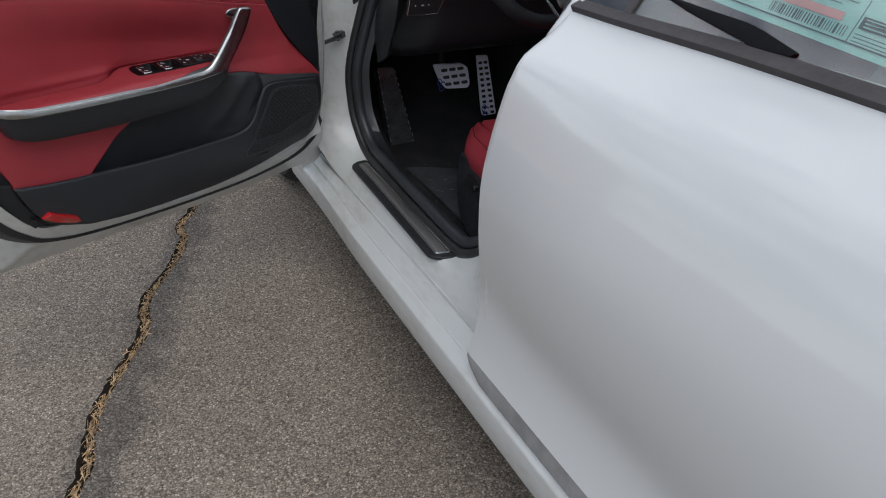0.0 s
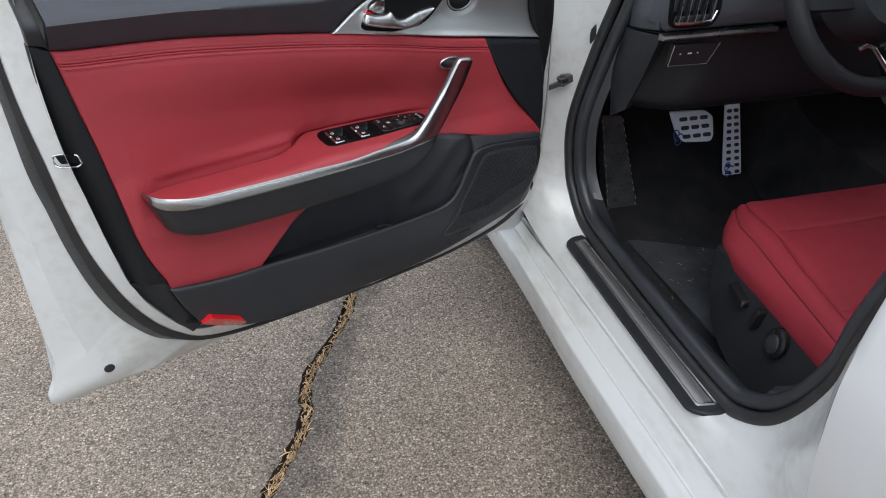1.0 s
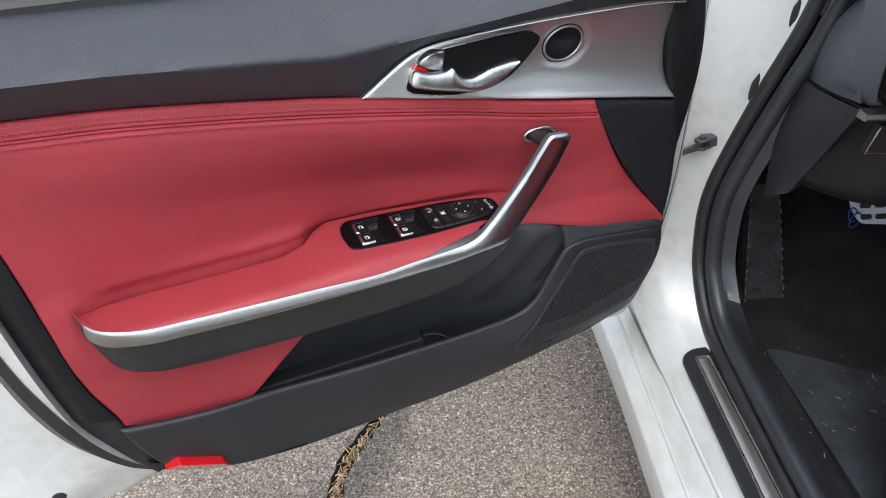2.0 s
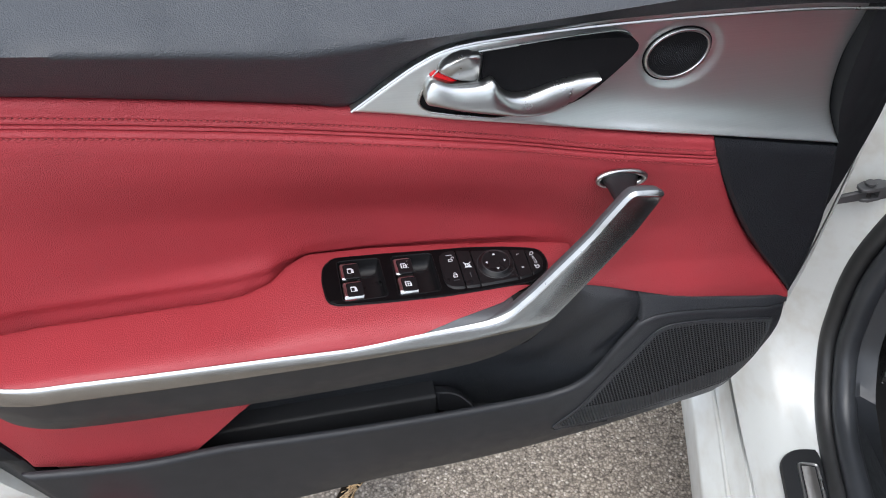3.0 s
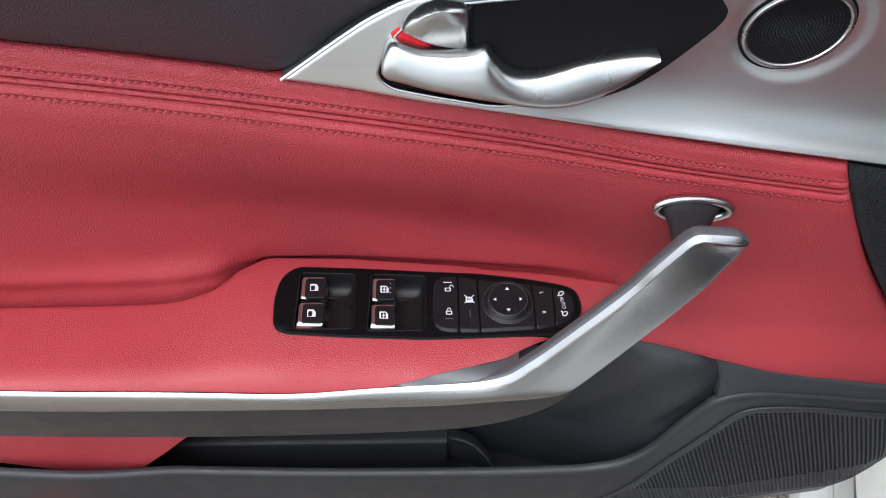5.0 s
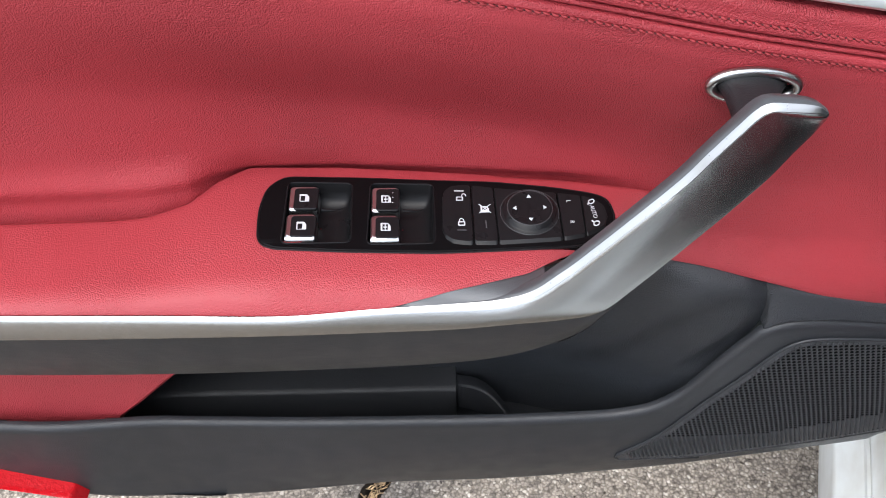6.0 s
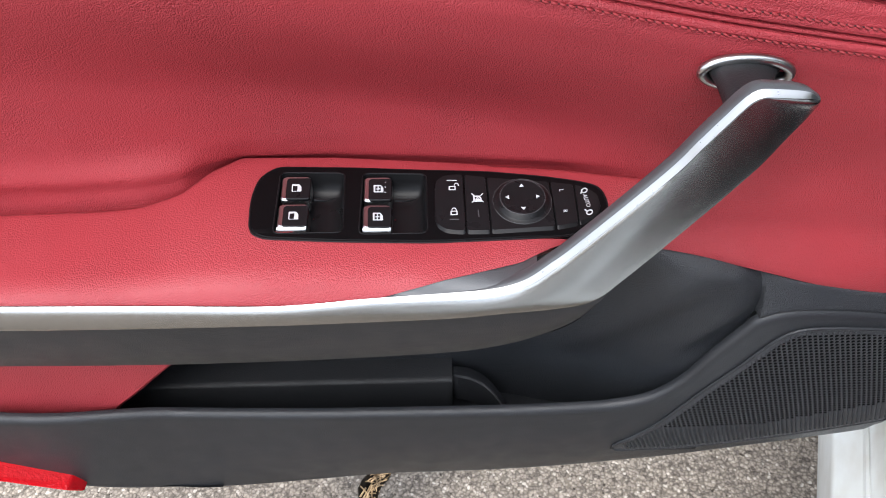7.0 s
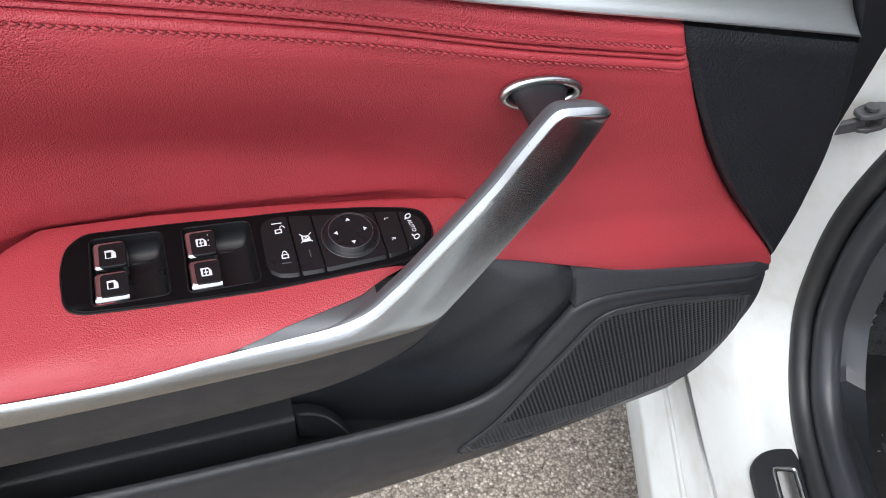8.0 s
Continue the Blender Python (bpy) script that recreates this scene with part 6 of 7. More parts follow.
    slot = rounded([(1.0005, 0.8125), (0.9945, 0.8150), (0.9765, 0.8150), (0.9775, 0.8050), (0.9965, 0.8020)], 0.002, 4)
    latch = part("latch", *prism_data(slot, -0.02, 0.0022, on_edge, 0.0006), BLACK_MATTE, door, "black latch opening with chrome rim")
    loop = [on_edge(a, b, 0.0022) for a, b in rounded([(0.9750, 0.8170), (0.9718, 0.8040), (0.9770, 0.7990), (0.9975, 0.7968), (1.0040, 0.8010), (1.0040, 0.8150), (0.9940, 0.8180)], 0.003, 4)]
    part("latch_rim", *tube_data(loop, 0.0016, 8), CHROME, latch, "bright chrome latch rim")

    # ---- armrest ----
    us = np.concatenate([np.linspace(0.362, 0.60, 60), np.linspace(0.604, 0.68, 30), np.linspace(0.69, 0.86, 30), np.linspace(0.864, 0.905, 24)])
    bt = by_index(BAR_TOP, 10)
    order = np.argsort(bt[:110, 0])
    bu, bw, bz = bt[:110, 0][order], bt[:110, 1][order], bt[:110, 2][order]
    spur_u = [0.362, 0.395, 0.4256, 0.4440, 0.470, 0.4975, 0.5265]
    spur_w = [-0.012, 0.010, 0.0254, 0.0360, 0.0425, 0.0490, 0.0525]
    grid = []
    for u in us:
        back = float(interp(ARM_BACK, u)) - 0.001
        if u < 0.5265:
            front, zf = float(np.interp(u, spur_u, spur_w)), None
        else:
            front, zf = float(np.interp(u, bu, bw)) - 0.0010 - 0.0010 * float(smooth_step(0.5265, 0.61, u)), float(np.interp(u, bu, bz)) - 0.0008
        row = []
        for t in np.linspace(0, 1, 26):
            w = back + (front - back) * t
            z = 0.7425 - 0.14 * w - 0.0115 * (1 - t) * float(smooth_step(0.60, 0.69, u)) + 0.003 * t * float(smooth_step(0.72, 0.9, u))
            end = zf if zf is not None else pad_end(u, front)
            d = (1 - t) * max(front - back, 0.01)
            k = max(0.0, 1 - d / 0.018)
            z = z + (end - z) * (1 - math.sqrt(max(0, 1 - k * k)))
            k2 = max(0.0, 1 - t * (front - back) / 0.006)
            z -= 0.011 * (1 - math.sqrt(max(0, 1 - k2 * k2)))
            row.append((u, w, z))
        grid.append(row)
    recess = inside([(0.594, 0.0075), (0.5955, -0.0142), (0.592, -0.0285), (0.584, -0.0355), (0.539, -0.0335), (0.4932, -0.030), (0.4602, -0.028), (0.4266, -0.023), (0.406, -0.018), (0.397, -0.012), (0.395, -0.004), (0.399, 0.006), (0.411, 0.0135), (0.4632, 0.0172), (0.4941, 0.0178), (0.5473, 0.0155), (0.586, 0.0122)])
    v, f = sheet_data(np.array(grid), (0, -0.014, -0.018), lambda p: not recess(p[0], p[1]), back=False)
    part("armrest_pad", v, f, RED_ARM, door, "red leather armrest top", 55)
    # bar: grey flank on the raised part, bright chamfer, then the broad face, which turns towards the hinge as it climbs
    per = 8
    top, low = by_index(BAR_TOP, per), by_index(BAR_LOW, per)
    way = np.gradient(top, axis=0)
    norm = np.stack([-way[:, 2], way[:, 0]], axis=1)
    for _ in range(3):
        norm[1:-1] = (norm[:-2] + 2 * norm[1:-1] + norm[2:]) / 4
    norm /= np.linalg.norm(norm, axis=1)[:, None]
    chamfer, face, back = [], [], []
    for a, b, n in zip(top, low, norm):
        raised = float(smooth_step(0.50, 0.43, a[0]))
        # the upper end tapers to a rounded nose
        x = min(1.0, max(0.0, (0.336 - a[0]) / 0.0174))
        q = 0.10 + 0.90 * math.sqrt(max(0.0, 1 - x * x))
        c = (0.0010 + 0.0009 * float(smooth_step(0.56, 0.47, a[0])) + 0.0004 * raised) * q
        inn = np.array((n[0], 0, n[1]))
        a = a + inn * 0.0004 * raised * q
        rise = np.array((0, 1.0, 0))
        i, r = inn * q, rise * q
        edge = a + inn * c + rise * c
        chamfer.append([a - i * 0.0003 - r * 0.0005, a + i * 0.0003 + r * 0.0004, edge - (i + r) * 0.0004, edge, edge + i * 0.0003 - r * 0.0003, edge + i * 0.0005 - r * 0.0009])
        s0 = edge + i * 0.0005 - r * 0.0009
        run = b - s0
        bulge = 0.0010 + 0.0010 * raised
        face.append([s0, s0 + i * 0.0004 + r * 0.0006] + [s0 + run * t + r * (0.0006 + bulge * math.sin(math.pi * t)) for t in (0.08, 0.25, 0.45, 0.65, 0.82, 0.93)] + [b + r * 0.0002, b - r * 0.0022, b - i * 0.002 - r * 0.006])
        k = raised * (1 - 0.40 * float(smooth_step(0.368, 0.350, a[0]))) * q
        back.append([a - i * 0.0003 - r * 0.0005, a - inn * 0.0012 * k - r * 0.0015, a - inn * 0.0016 * k - r * 0.0026, a - inn * 0.0016 * k - r * 0.0046, a - inn * 0.0006 * k - r * 0.0080, (a + b) / 2 - rise * 0.0130 * q, b - inn * 0.002 * q - rise * 0.0090 * q, b - rise * 0.0030 * q])
    part("grip_bar", *loft_data(face, False, False), SATIN_FACE, door, "satin silver armrest strip and pull handle", sharp=48)
    part("grip_chamfer", *loft_data(chamfer), EDGE, door, "bright bevelled edge of pull handle", sharp=25)
    cut = per * 9
    part("grip_back", *loft_data(back[cut:], False, False), FLANK, door, "dark grey brushed flank of pull handle", sharp=50)
    # flat root plate between the chamfer and the pad
    web = []
    for a, su, sw in zip(by_index(BAR_TOP[8:14], 4), np.interp(np.linspace(0, 1, 21), [0, 0.2, 0.4, 0.6, 0.8, 1], [0.5265, 0.4975, 0.470, 0.4440, 0.4256, 0.405]), np.interp(np.linspace(0, 1, 21), [0, 0.2, 0.4, 0.6, 0.8, 1], [0.0525, 0.0490, 0.0425, 0.0360, 0.0254, 0.012])):
        p, q = a + np.array((0, -0.0006, -0.0002)), np.array((su, sw - 0.001, pad_end(su, sw) - 0.0004))
        web.append([p * (1 - t) + q * t for t in np.linspace(0, 1, 6)] + [q + np.array((0, -0.004, -0.006))])
    part("grip_web", *loft_data(web[:15]), FLANK, door, "grey metal root of pull handle", sharp=60)
    # black face under the bar
    low13, lower = by_index(BAR_LOW[:14], per), by_index(FACE_LOW, per)
    secs = []
    for a, b in zip(low13, lower):
        deep_ = float(smooth_step(0.42, 0.50, b[0]))
        secs.append([a + np.array((0, -0.010, 0.002)), a + np.array((0, -0.0035, 0.0002)), a * 0.98 + b * 0.02 + np.array((0, -0.0016, 0)), a * 0.7 + b * 0.3 + np.array((0, 0.0002, 0)), a * 0.35 + b * 0.65 + np.array((0, 0.0004, 0)), a * 0.08 + b * 0.92, b + np.array((0, -0.003, -0.001)), b + np.array((0, -0.03, 0.006)) * deep_, b + np.array((0, -0.06, 0.03)) * deep_])
    part("armrest_face", *loft_data(secs), GREY_PLASTIC, door, "dark grey plastic armrest face", sharp=50)
    # stem and ring at the upper end
    ring = [(0.3352 + 0.0221 * math.cos(a), 0.0030 + 0.002 * math.sin(a), 0.8325 + 0.0092 * math.sin(a) + 0.0014 * math.cos(a)) for a in np.linspace(0, 2 * math.pi, 65)[:-1]]
    part("grip_ring", *tube_data(ring, 0.0026, 12, True), SATIN, door, "chrome ring at handle root")
    well = [[(0.3352 + r * 0.0221 * math.cos(a), w, 0.8325 + r * 0.0092 * math.sin(a) + r * 0.0014 * math.cos(a)) for a in np.linspace(0, 2 * math.pi, 41)[:-1]] for r, w in ((1.0, 0.003), (0.96, 0.000), (0.5, -0.0005), (0.02, -0.0005))]
    part("ring_well", *loft_data(well, True, False), BLACK_MATTE, door)
    secs = []
    for t in np.linspace(0, 1, 13):
        c = np.array((0.3350, -0.002, 0.8328)) * (1 - t) + np.array((0.3480, 0.039, 0.8355)) * t
        ru, rz = 0.0103 * (1 - t) ** 1.6 + 0.0090, 0.0072 - 0.001 * t
        secs.append([c + np.array((ru * math.copysign(abs(math.cos(q)) ** 0.8, math.cos(q)), 0, rz * math.sin(q) + 0.06 * ru * math.cos(q))) for q in np.linspace(0, 2 * math.pi, 25)[:-1]])
    part("grip_stem", *loft_data(secs, True, True), BLACK_HARD, door, "black handle stem", sharp=60)

    # ---- lower panel, map pocket and speaker ----
    bottom = [(0.852, 0.476), (0.80, 0.453), (0.75, 0.437), (0.70, 0.4285), (0.62, 0.421), (0.55, 0.4175), (0.42, 0.4205), (0.30, 0.436), (0.20, 0.458), (0.14, 0.472), (0.105, 0.498), (0.088, 0.545)]
    flat = coons(bottom, RIDGE, [(0.852, 0.476), (0.866, 0.496), (0.883, 0.53), (0.897, 0.568)], [(0.088, 0.545), (0.089, 0.59), (0.096, 0.628)], 230, 64)

    def low_depth(u, z):
        base = np.interp(u, [0.08, 0.14, 0.2, 0.3, 0.42, 0.55, 0.7, 0.85], [0.535, 0.472, 0.458, 0.438, 0.4245, 0.4225, 0.4335, 0.475])
        up = np.clip((z - base) / 0.10, 0, 1)
        return 0.003 - 0.018 * (1 - up) ** 2.2 * (1 - 0.85 * smooth_step(0.52, 0.72, u)) - 0.010 * smooth_step(0.13, 0.08, u) + 0.008 * smooth_step(0.70, 0.80, u)
    put("lower_panel", with_depth(flat, low_depth, 0.007, 0.004), GREY_PLASTIC, "dark grey plastic lower door panel", 0.003, 50)
    # grained top piece between the panel's fold and the red insert
    crest = [(0.2757, 0.6400), (0.264, 0.6452), (0.2524, 0.6472), (0.2313, 0.6472), (0.1955, 0.6437), (0.126, 0.6337), (0.094, 0.6275)]
    flat = coons(crest, [(0.2805, 0.6765), (0.265, 0.6725), (0.2427, 0.6675), (0.1977, 0.6585), (0.14, 0.6475), (0.094, 0.641)], [(0.2757, 0.6400), (0.2753, 0.650), (0.2766, 0.660), (0.2805, 0.6765)], [(0.094, 0.6275), (0.094, 0.641)], 70, 16)
    put("panel_top", with_depth(flat, lambda u, z: 0.0022 - 0.34 * np.maximum(z - interp(crest, u), 0) - 0.010 * smooth_step(0.13, 0.08, u), 0.003, 0.0016), BLACK_SOFT, "black grained top of lower panel", 0.01, 60)
    # dark lip that runs on under the reflector
    rows = []
    for u in np.linspace(0.878, 0.68, 24):
        z = float(np.interp(u, [0.70, 0.75, 0.80, 0.852, 0.88], [0.4285, 0.437, 0.453, 0.476, 0.492]))
        k = float(smooth_step(0.68, 0.76, u))
        rows.append([(u, 0.002, z + 0.006), (u + 0.004 * k, -0.010, z - 0.006 * k), (u + 0.006 * k, -0.026, z - 0.012 * k), (u + 0.004 * k, -0.036, z - 0.010 * k)])
    part("lower_lip", *loft_data(rows), BLACK_PANEL, door, sharp=60)
    # speaker grille: recessed field, rim, and a plate of ribbed columns with punched holes that stop above the lower edge
    o = curve(SPEAKER_EDGE + [SPEAKER_EDGE[0]], 120)[:-1]
    c = np.array((0.20, 0.555))
    lie = lambda u, z: float(low_depth(np.array(u), np.array(z)))
    rows = []
    for s, w in ((1.0, 0.0008), (0.985, 0.0012), (0.965, 0.0013), (0.935, 0.0012), (0.93, -0.002), (0.6, -0.002), (0.2, -0.002), (0.01, -0.002)):
        rows.append([(c[0] + (u - c[0]) * s, w + lie(c[0] + (u - c[0]) * s, c[1] + (z - c[1]) * s), c[1] + (z - c[1]) * s) for u, z in o])
    grille = part("speaker_grille", *loft_data(rows, True, False), GRILLE, door, "black perforated speaker grille", sharp=60)
    part("speaker_rim", *tube_data([(u, lie(u, z) + 0.0008, z) for u, z in o], 0.0014, 8, True), GREY_PLASTIC, door)
    within = inside([c + (p - c) * 0.965 for p in o])
    du, dz, lean = 0.0037, 0.0033, 0.37
    v, f, dark = [], [], []
    ang = [radians(q) for q in (225, 270, 315, 0, 45, 90, 135, 180)]
    sq = [(-1, -1), (0, -1), (1, -1), (1, 0), (1, 1), (0, 1), (-1, 1), (-1, 0)]
    for i in range(88):
        for j in range(52):
            z0 = 0.466 + dz * j
            u0 = 0.070 + du * i + lean * (z0 - 0.55)
            if not within(u0, z0):
                continue
            holed = z0 > float(np.interp(u0, [0.10, 0.181, 0.2421, 0.3252], [0.556, 0.533, 0.5135, 0.514]))
            k = len(v)
            for p, q in sq:
                u, z = u0 + du / 2 * p + lean * dz / 2 * q, z0 + dz / 2 * q
                v.append((u, lie(u, z) + (0.0023 if p else (0.0008 if holed else 0.0)), z))
            if holed:
                for a in ang:
                    u, z = u0 + 0.0014 * math.cos(a), z0 + 0.00125 * math.sin(a)
                    v.append((u, lie(u, z) + 0.0016 - 0.0004 * abs(math.sin(a)), z))
                for a in ang:
                    u, z = u0 + 0.0012 * math.cos(a), z0 + 0.0010 * math.sin(a)
                    v.append((u, lie(u, z) - 0.0016, z))
                for r in (0, 8):
                    f += [(k + r + m, k + r + (m + 1) % 8, k + r + 8 + (m + 1) % 8, k + r + 8 + m) for m in range(8)]
                f.append(tuple(k + 16 + m for m in range(8)))
                # hole walls and floors turn matte black: their shade is put into colour
                dark += [0] * 8 + [1] * 9
            else:
                dark += [0, 0]
                f += [(k, k + 1, k + 5, k + 6, k + 7), (k + 1, k + 2, k + 3, k + 4, k + 5)]
    plate = part("grille_plate", v, f, [GRILLE, BLACK_MATTE], grille, "dark grey ribbed plate with punched holes", sharp=30)
    plate.data.polygons.foreach_set("material_index", dark)
    tagged(plate, kind="stuff")
    # pocket: back wall that sweeps forward into a scoop
    g2 = coons([(0.80, 0.455), (0.5, 0.455), (0.30, 0.50)], [(0.80, 0.66), (0.5, 0.715), (0.40, 0.712), (0.35, 0.7065), (0.31, 0.6965), (0.290, 0.6880), (0.278, 0.682)], [(0.80, 0.455), (0.80, 0.66)], [(0.30, 0.50), (0.292, 0.58), (0.2755, 0.635), (0.2735, 0.650), (0.2745, 0.659), (0.2775, 0.6725), (0.278, 0.682)], 80, 40)
    put("pocket_wall", with_depth(g2, lambda u, z: 0.008 * np.exp(-(((u - 0.325) * 0.857 + (z - 0.675) * 0.514) / 0.016) ** 2) * smooth_step(0.52, 0.60, z) * smooth_step(0.69, 0.66, z) - 0.062 * smooth_step(0.270, 0.47, u + 0.25 * np.minimum(0.60 - z, 0.05)) - 0.003 - 0.006 * smooth_step(0.565, 0.60, z) * smooth_step(0.014, 0.0, u - np.interp(z, [0.55, 0.5604, 0.5765, 0.6042, 0.63, 0.6405, 0.65, 0.659, 0.6725], [0.338, 0.324, 0.3115, 0.2975, 0.283, 0.2772, 0.2752, 0.2762, 0.28])) - 0.012 * smooth_step(-0.002, 0.012, z - np.interp(u, [0.26, 0.28, 0.30, 0.3235, 0.3523, 0.40, 0.8], [0.665, 0.671, 0.677, 0.6823, 0.6868, 0.695, 0.70]))), BLACK_SOFT, "black door pocket with scooped front", 0.002, 60)
    rows = [[(u, w, z) for w, z in ((-0.066, 0.520), (-0.050, 0.5155), (-0.0465, 0.5145), (-0.0445, 0.512), (-0.040, 0.480), (-0.010, 0.474))] for u in np.linspace(0.79, 0.4815, 8)]
    part("pocket_ledge", *loft_data(rows, False, True), BLACK_HARD, door, sharp=60)
    arc = by_index([(0.4825, -0.052, 0.500), (0.4815, -0.050, 0.515), (0.478, -0.046, 0.5195), (0.467, -0.042, 0.5215), (0.455, -0.036, 0.519), (0.444, -0.026, 0.512), (0.434, -0.014, 0.4995), (0.428, -0.008, 0.486)], 4)
    secs = [[p + np.array(o) for o in ((0, -0.012, -0.002), (0, -0.003, 0.0015), (0, 0.0, 0.0015), (0, 0.0015, 0), (0, 0.0015, -0.03))] for p in arc]
    part("pocket_divider", *loft_data(secs), BLACK_DARK, door)
    part("pocket_floor", *sheet_data(np.array([[(u, w, 0.470) for w in (-0.07, -0.005)] for u in (0.76, 0.5, 0.28)]), (0, 0, -0.004)), BLACK_DARK, door)
    # reflector
    ro = rounded([(0.8625, 0.490), (0.8449, 0.4998), (0.8374, 0.4952), (0.7924, 0.473), (0.785, 0.458), (0.7955, 0.4555), (0.8366, 0.4725)], 0.003, 4)
    part("reflector", *prism_data(ro, -0.02, 0.0025, lambda a, b, h: (a, 0.0095 + 0.6 * (b - 0.462 - 0.4 * (a - 0.81)) + h, b), 0.001), REFLECTOR, door, "red door reflector")
    # drain plug and clip low in the skin
    ring = [(1.004 + 0.0095 * math.cos(a), 0.390 + 0.0095 * math.sin(a)) for a in np.linspace(0, 2 * math.pi, 19)[:-1]]
    part("drain_plug", *prism_data(ring, -0.01, 0.004, lambda a, b, h: (a, -0.098 + h, b), 0.002), RUBBER, door, "black rubber plug")
    build_switches(door)
    return door


def build_switches(door):
    """Window, lock and mirror controls: a black plate set in the armrest, with two finger wells and a cluster of raised keys."""
    def on(a, b, h):
        return (a, b, 0.7425 - 0.14 * b + h)

    def raised(top):
        # outlines fit the camera's view of the armrest's plane; a raised top stands nearer
        def place(a, b, h):
            return on(a + (0.493 - a) / 0.30 * top, b + (0.333 - b) / 0.30 * top, h)
        return place

    def slab(name, pts, lo, hi, material, r=0.002, bevel=0.0006, parent=door, label="", n=5):
        return part(name, *prism_data(rounded(pts, r, n), lo, hi, raised(hi), bevel), material, parent, label, sharp=30)

    # plate, pierced by the wells
    out = rounded([(0.5968, 0.0060), (0.5985, -0.0142), (0.5955, -0.0300), (0.5860, -0.0386), (0.539, -0.0363), (0.4932, -0.0328), (0.4602, -0.0307), (0.4266, -0.0257), (0.4046, -0.0209), (0.3940, -0.0167), (0.3908, -0.0049), (0.3950, 0.0080), (0.4100, 0.0162), (0.4205, 0.0180), (0.4632, 0.0194), (0.4941, 0.0201), (0.5473, 0.0177), (0.587, 0.0146), (0.5940, 0.0115)], 0.007, 5)
    wells = [rounded([(0.5836, 0.0126), (0.5838, -0.0342), (0.5449, -0.0325), (0.5434, 0.0129)], 0.004, 5), rounded([(0.5345, 0.0146), (0.5340, -0.0320), (0.4960, -0.0302), (0.4952, 0.0149)], 0.004, 5)]
    rings = [[Vector((a, b, 0)) for a, b in o] for o in (out, *wells)]
    flat = [p for ring in rings for p in ring]
    top = raised(0.0012)
    v = [top(p.x, p.y, 0.0012) for p in flat]
    f = [tuple(t) for t in geometry.tessellate_polygon(rings)]
    n = len(out)
    inner = [tuple(np.array(top(a, b, 0.0012)) + (0, 0, 0)) for a, b in out]
    low = [(p[0] + (0.0009 if p[0] > 0.49 else -0.0009), p[1] + (0.0009 if p[1] > -0.008 else -0.0009), p[2] - 0.0012) for p in inner]
    deep = [(p[0], p[1], p[2] - 0.010) for p in low]
    k = len(v)
    v += low + deep
    f += [(i, (i + 1) % n, k + (i + 1) % n, k + i) for i in range(n)] + [(k + i, k + (i + 1) % n, k + n + (i + 1) % n, k + n + i) for i in range(n)]
    bm = bmesh.new()
    bv = [bm.verts.new(p) for p in v]
    for face in f:
        try:
            bm.faces.new([bv[q] for q in face])
        except ValueError:
            pass
    plate = from_bm("switch_plate", bm, GLOSS, door, "satin black window switch plate")
    part("plate_rim", *tube_data([(p[0], p[1], p[2] + 0.0002) for p in low], 0.0007, 6, True), BUTTON, door)
    for o in wells:
        c = o.mean(axis=0)
        levels = [[top(a, b, 0.0012) for a, b in o], [top(a, b, 0.0002) for a, b in c + (o - c) * 0.985]]
        for sc, h in ((0.96, -0.004), (0.90, -0.0085), (0.78, -0.0115), (0.4, -0.0125), (0.02, -0.0125)):
            levels.append([top(a, b, h) for a, b in c + (o - c) * sc])
        part("switch_well", *loft_data(levels, True, False), BUTTON, door, sharp=50)
        part("well_rim", *tube_data([top(a, b, 0.0012) for a, b in o], 0.00045, 6, True), BUTTON, door)
    # rockers: silver body whose flank and front show, black cap
    rockers = (((0.5827, -0.0312, 0.5651, -0.0126), False, 0.0), ((0.5826, -0.0096, 0.5648, 0.0120), True, 0.0), ((0.5335, -0.0292, 0.5166, -0.0102), False, 1.0), ((0.5332, -0.0074, 0.5163, 0.0143), True, 1.0))
    for (u1, b0, u0, b1), front, pair in rockers:
        drop = 0.0040 if front else 0.0
        body = slab("rocker_body", [(u1, b0), (u0, b0 + 0.0003), (u0, b1 - drop), (u1 - 0.0006, b1 - drop)], -0.008, 0.0020, SATIN, 0.0030, 0.0011, label="silver edged window switch")
        slab("rocker_cap", [(u1 - 0.0031, b0 + 0.0014), (u0 - 0.0002, b0 + 0.0016), (u0 - 0.0002, b1 - drop - 0.0004), (u1 - 0.0035, b1 - drop - 0.0007)], 0.0005, 0.0026, BUTTON, 0.0022, 0.0005, body)
        if front:
            rows = []
            for t, hh in ((0.0, 0.0020), (0.12, 0.0018), (0.5, 0.0009), (0.88, 0.0), (1.0, -0.0008)):
                base = raised(0.0020 * (1 - t))
                bb = b1 - drop * (1 - t)
                rows.append([base(u1 - 0.0012 * (1 - math.sin(q * math.pi / 2)) - (u1 - u0) * p, bb - 0.0012 * (1 - min(1.0, q)) * t, hh) for p, q in ((0.0, 0.0), (0.03, 0.6), (0.10, 1.0), (0.5, 1.0), (0.96, 1.0), (1.0, 0.8))])
            part("rocker_front", *loft_data(rows), SATIN, body, "bright sloping front edge", sharp=70)
        cu, cb = (u1 + u0) / 2 - 0.0006, (b0 + b1 - drop) / 2 + (0.0002 if front else 0.0)
        slab("window_icon", [(cu + 0.0029, cb - 0.0029), (cu - 0.0014, cb - 0.0028), (cu - 0.0030, cb - 0.0006), (cu - 0.0032, cb + 0.0029), (cu + 0.0026, cb + 0.0028)], 0.0024, 0.0028, ICON, 0.0005, 0.0001, body)
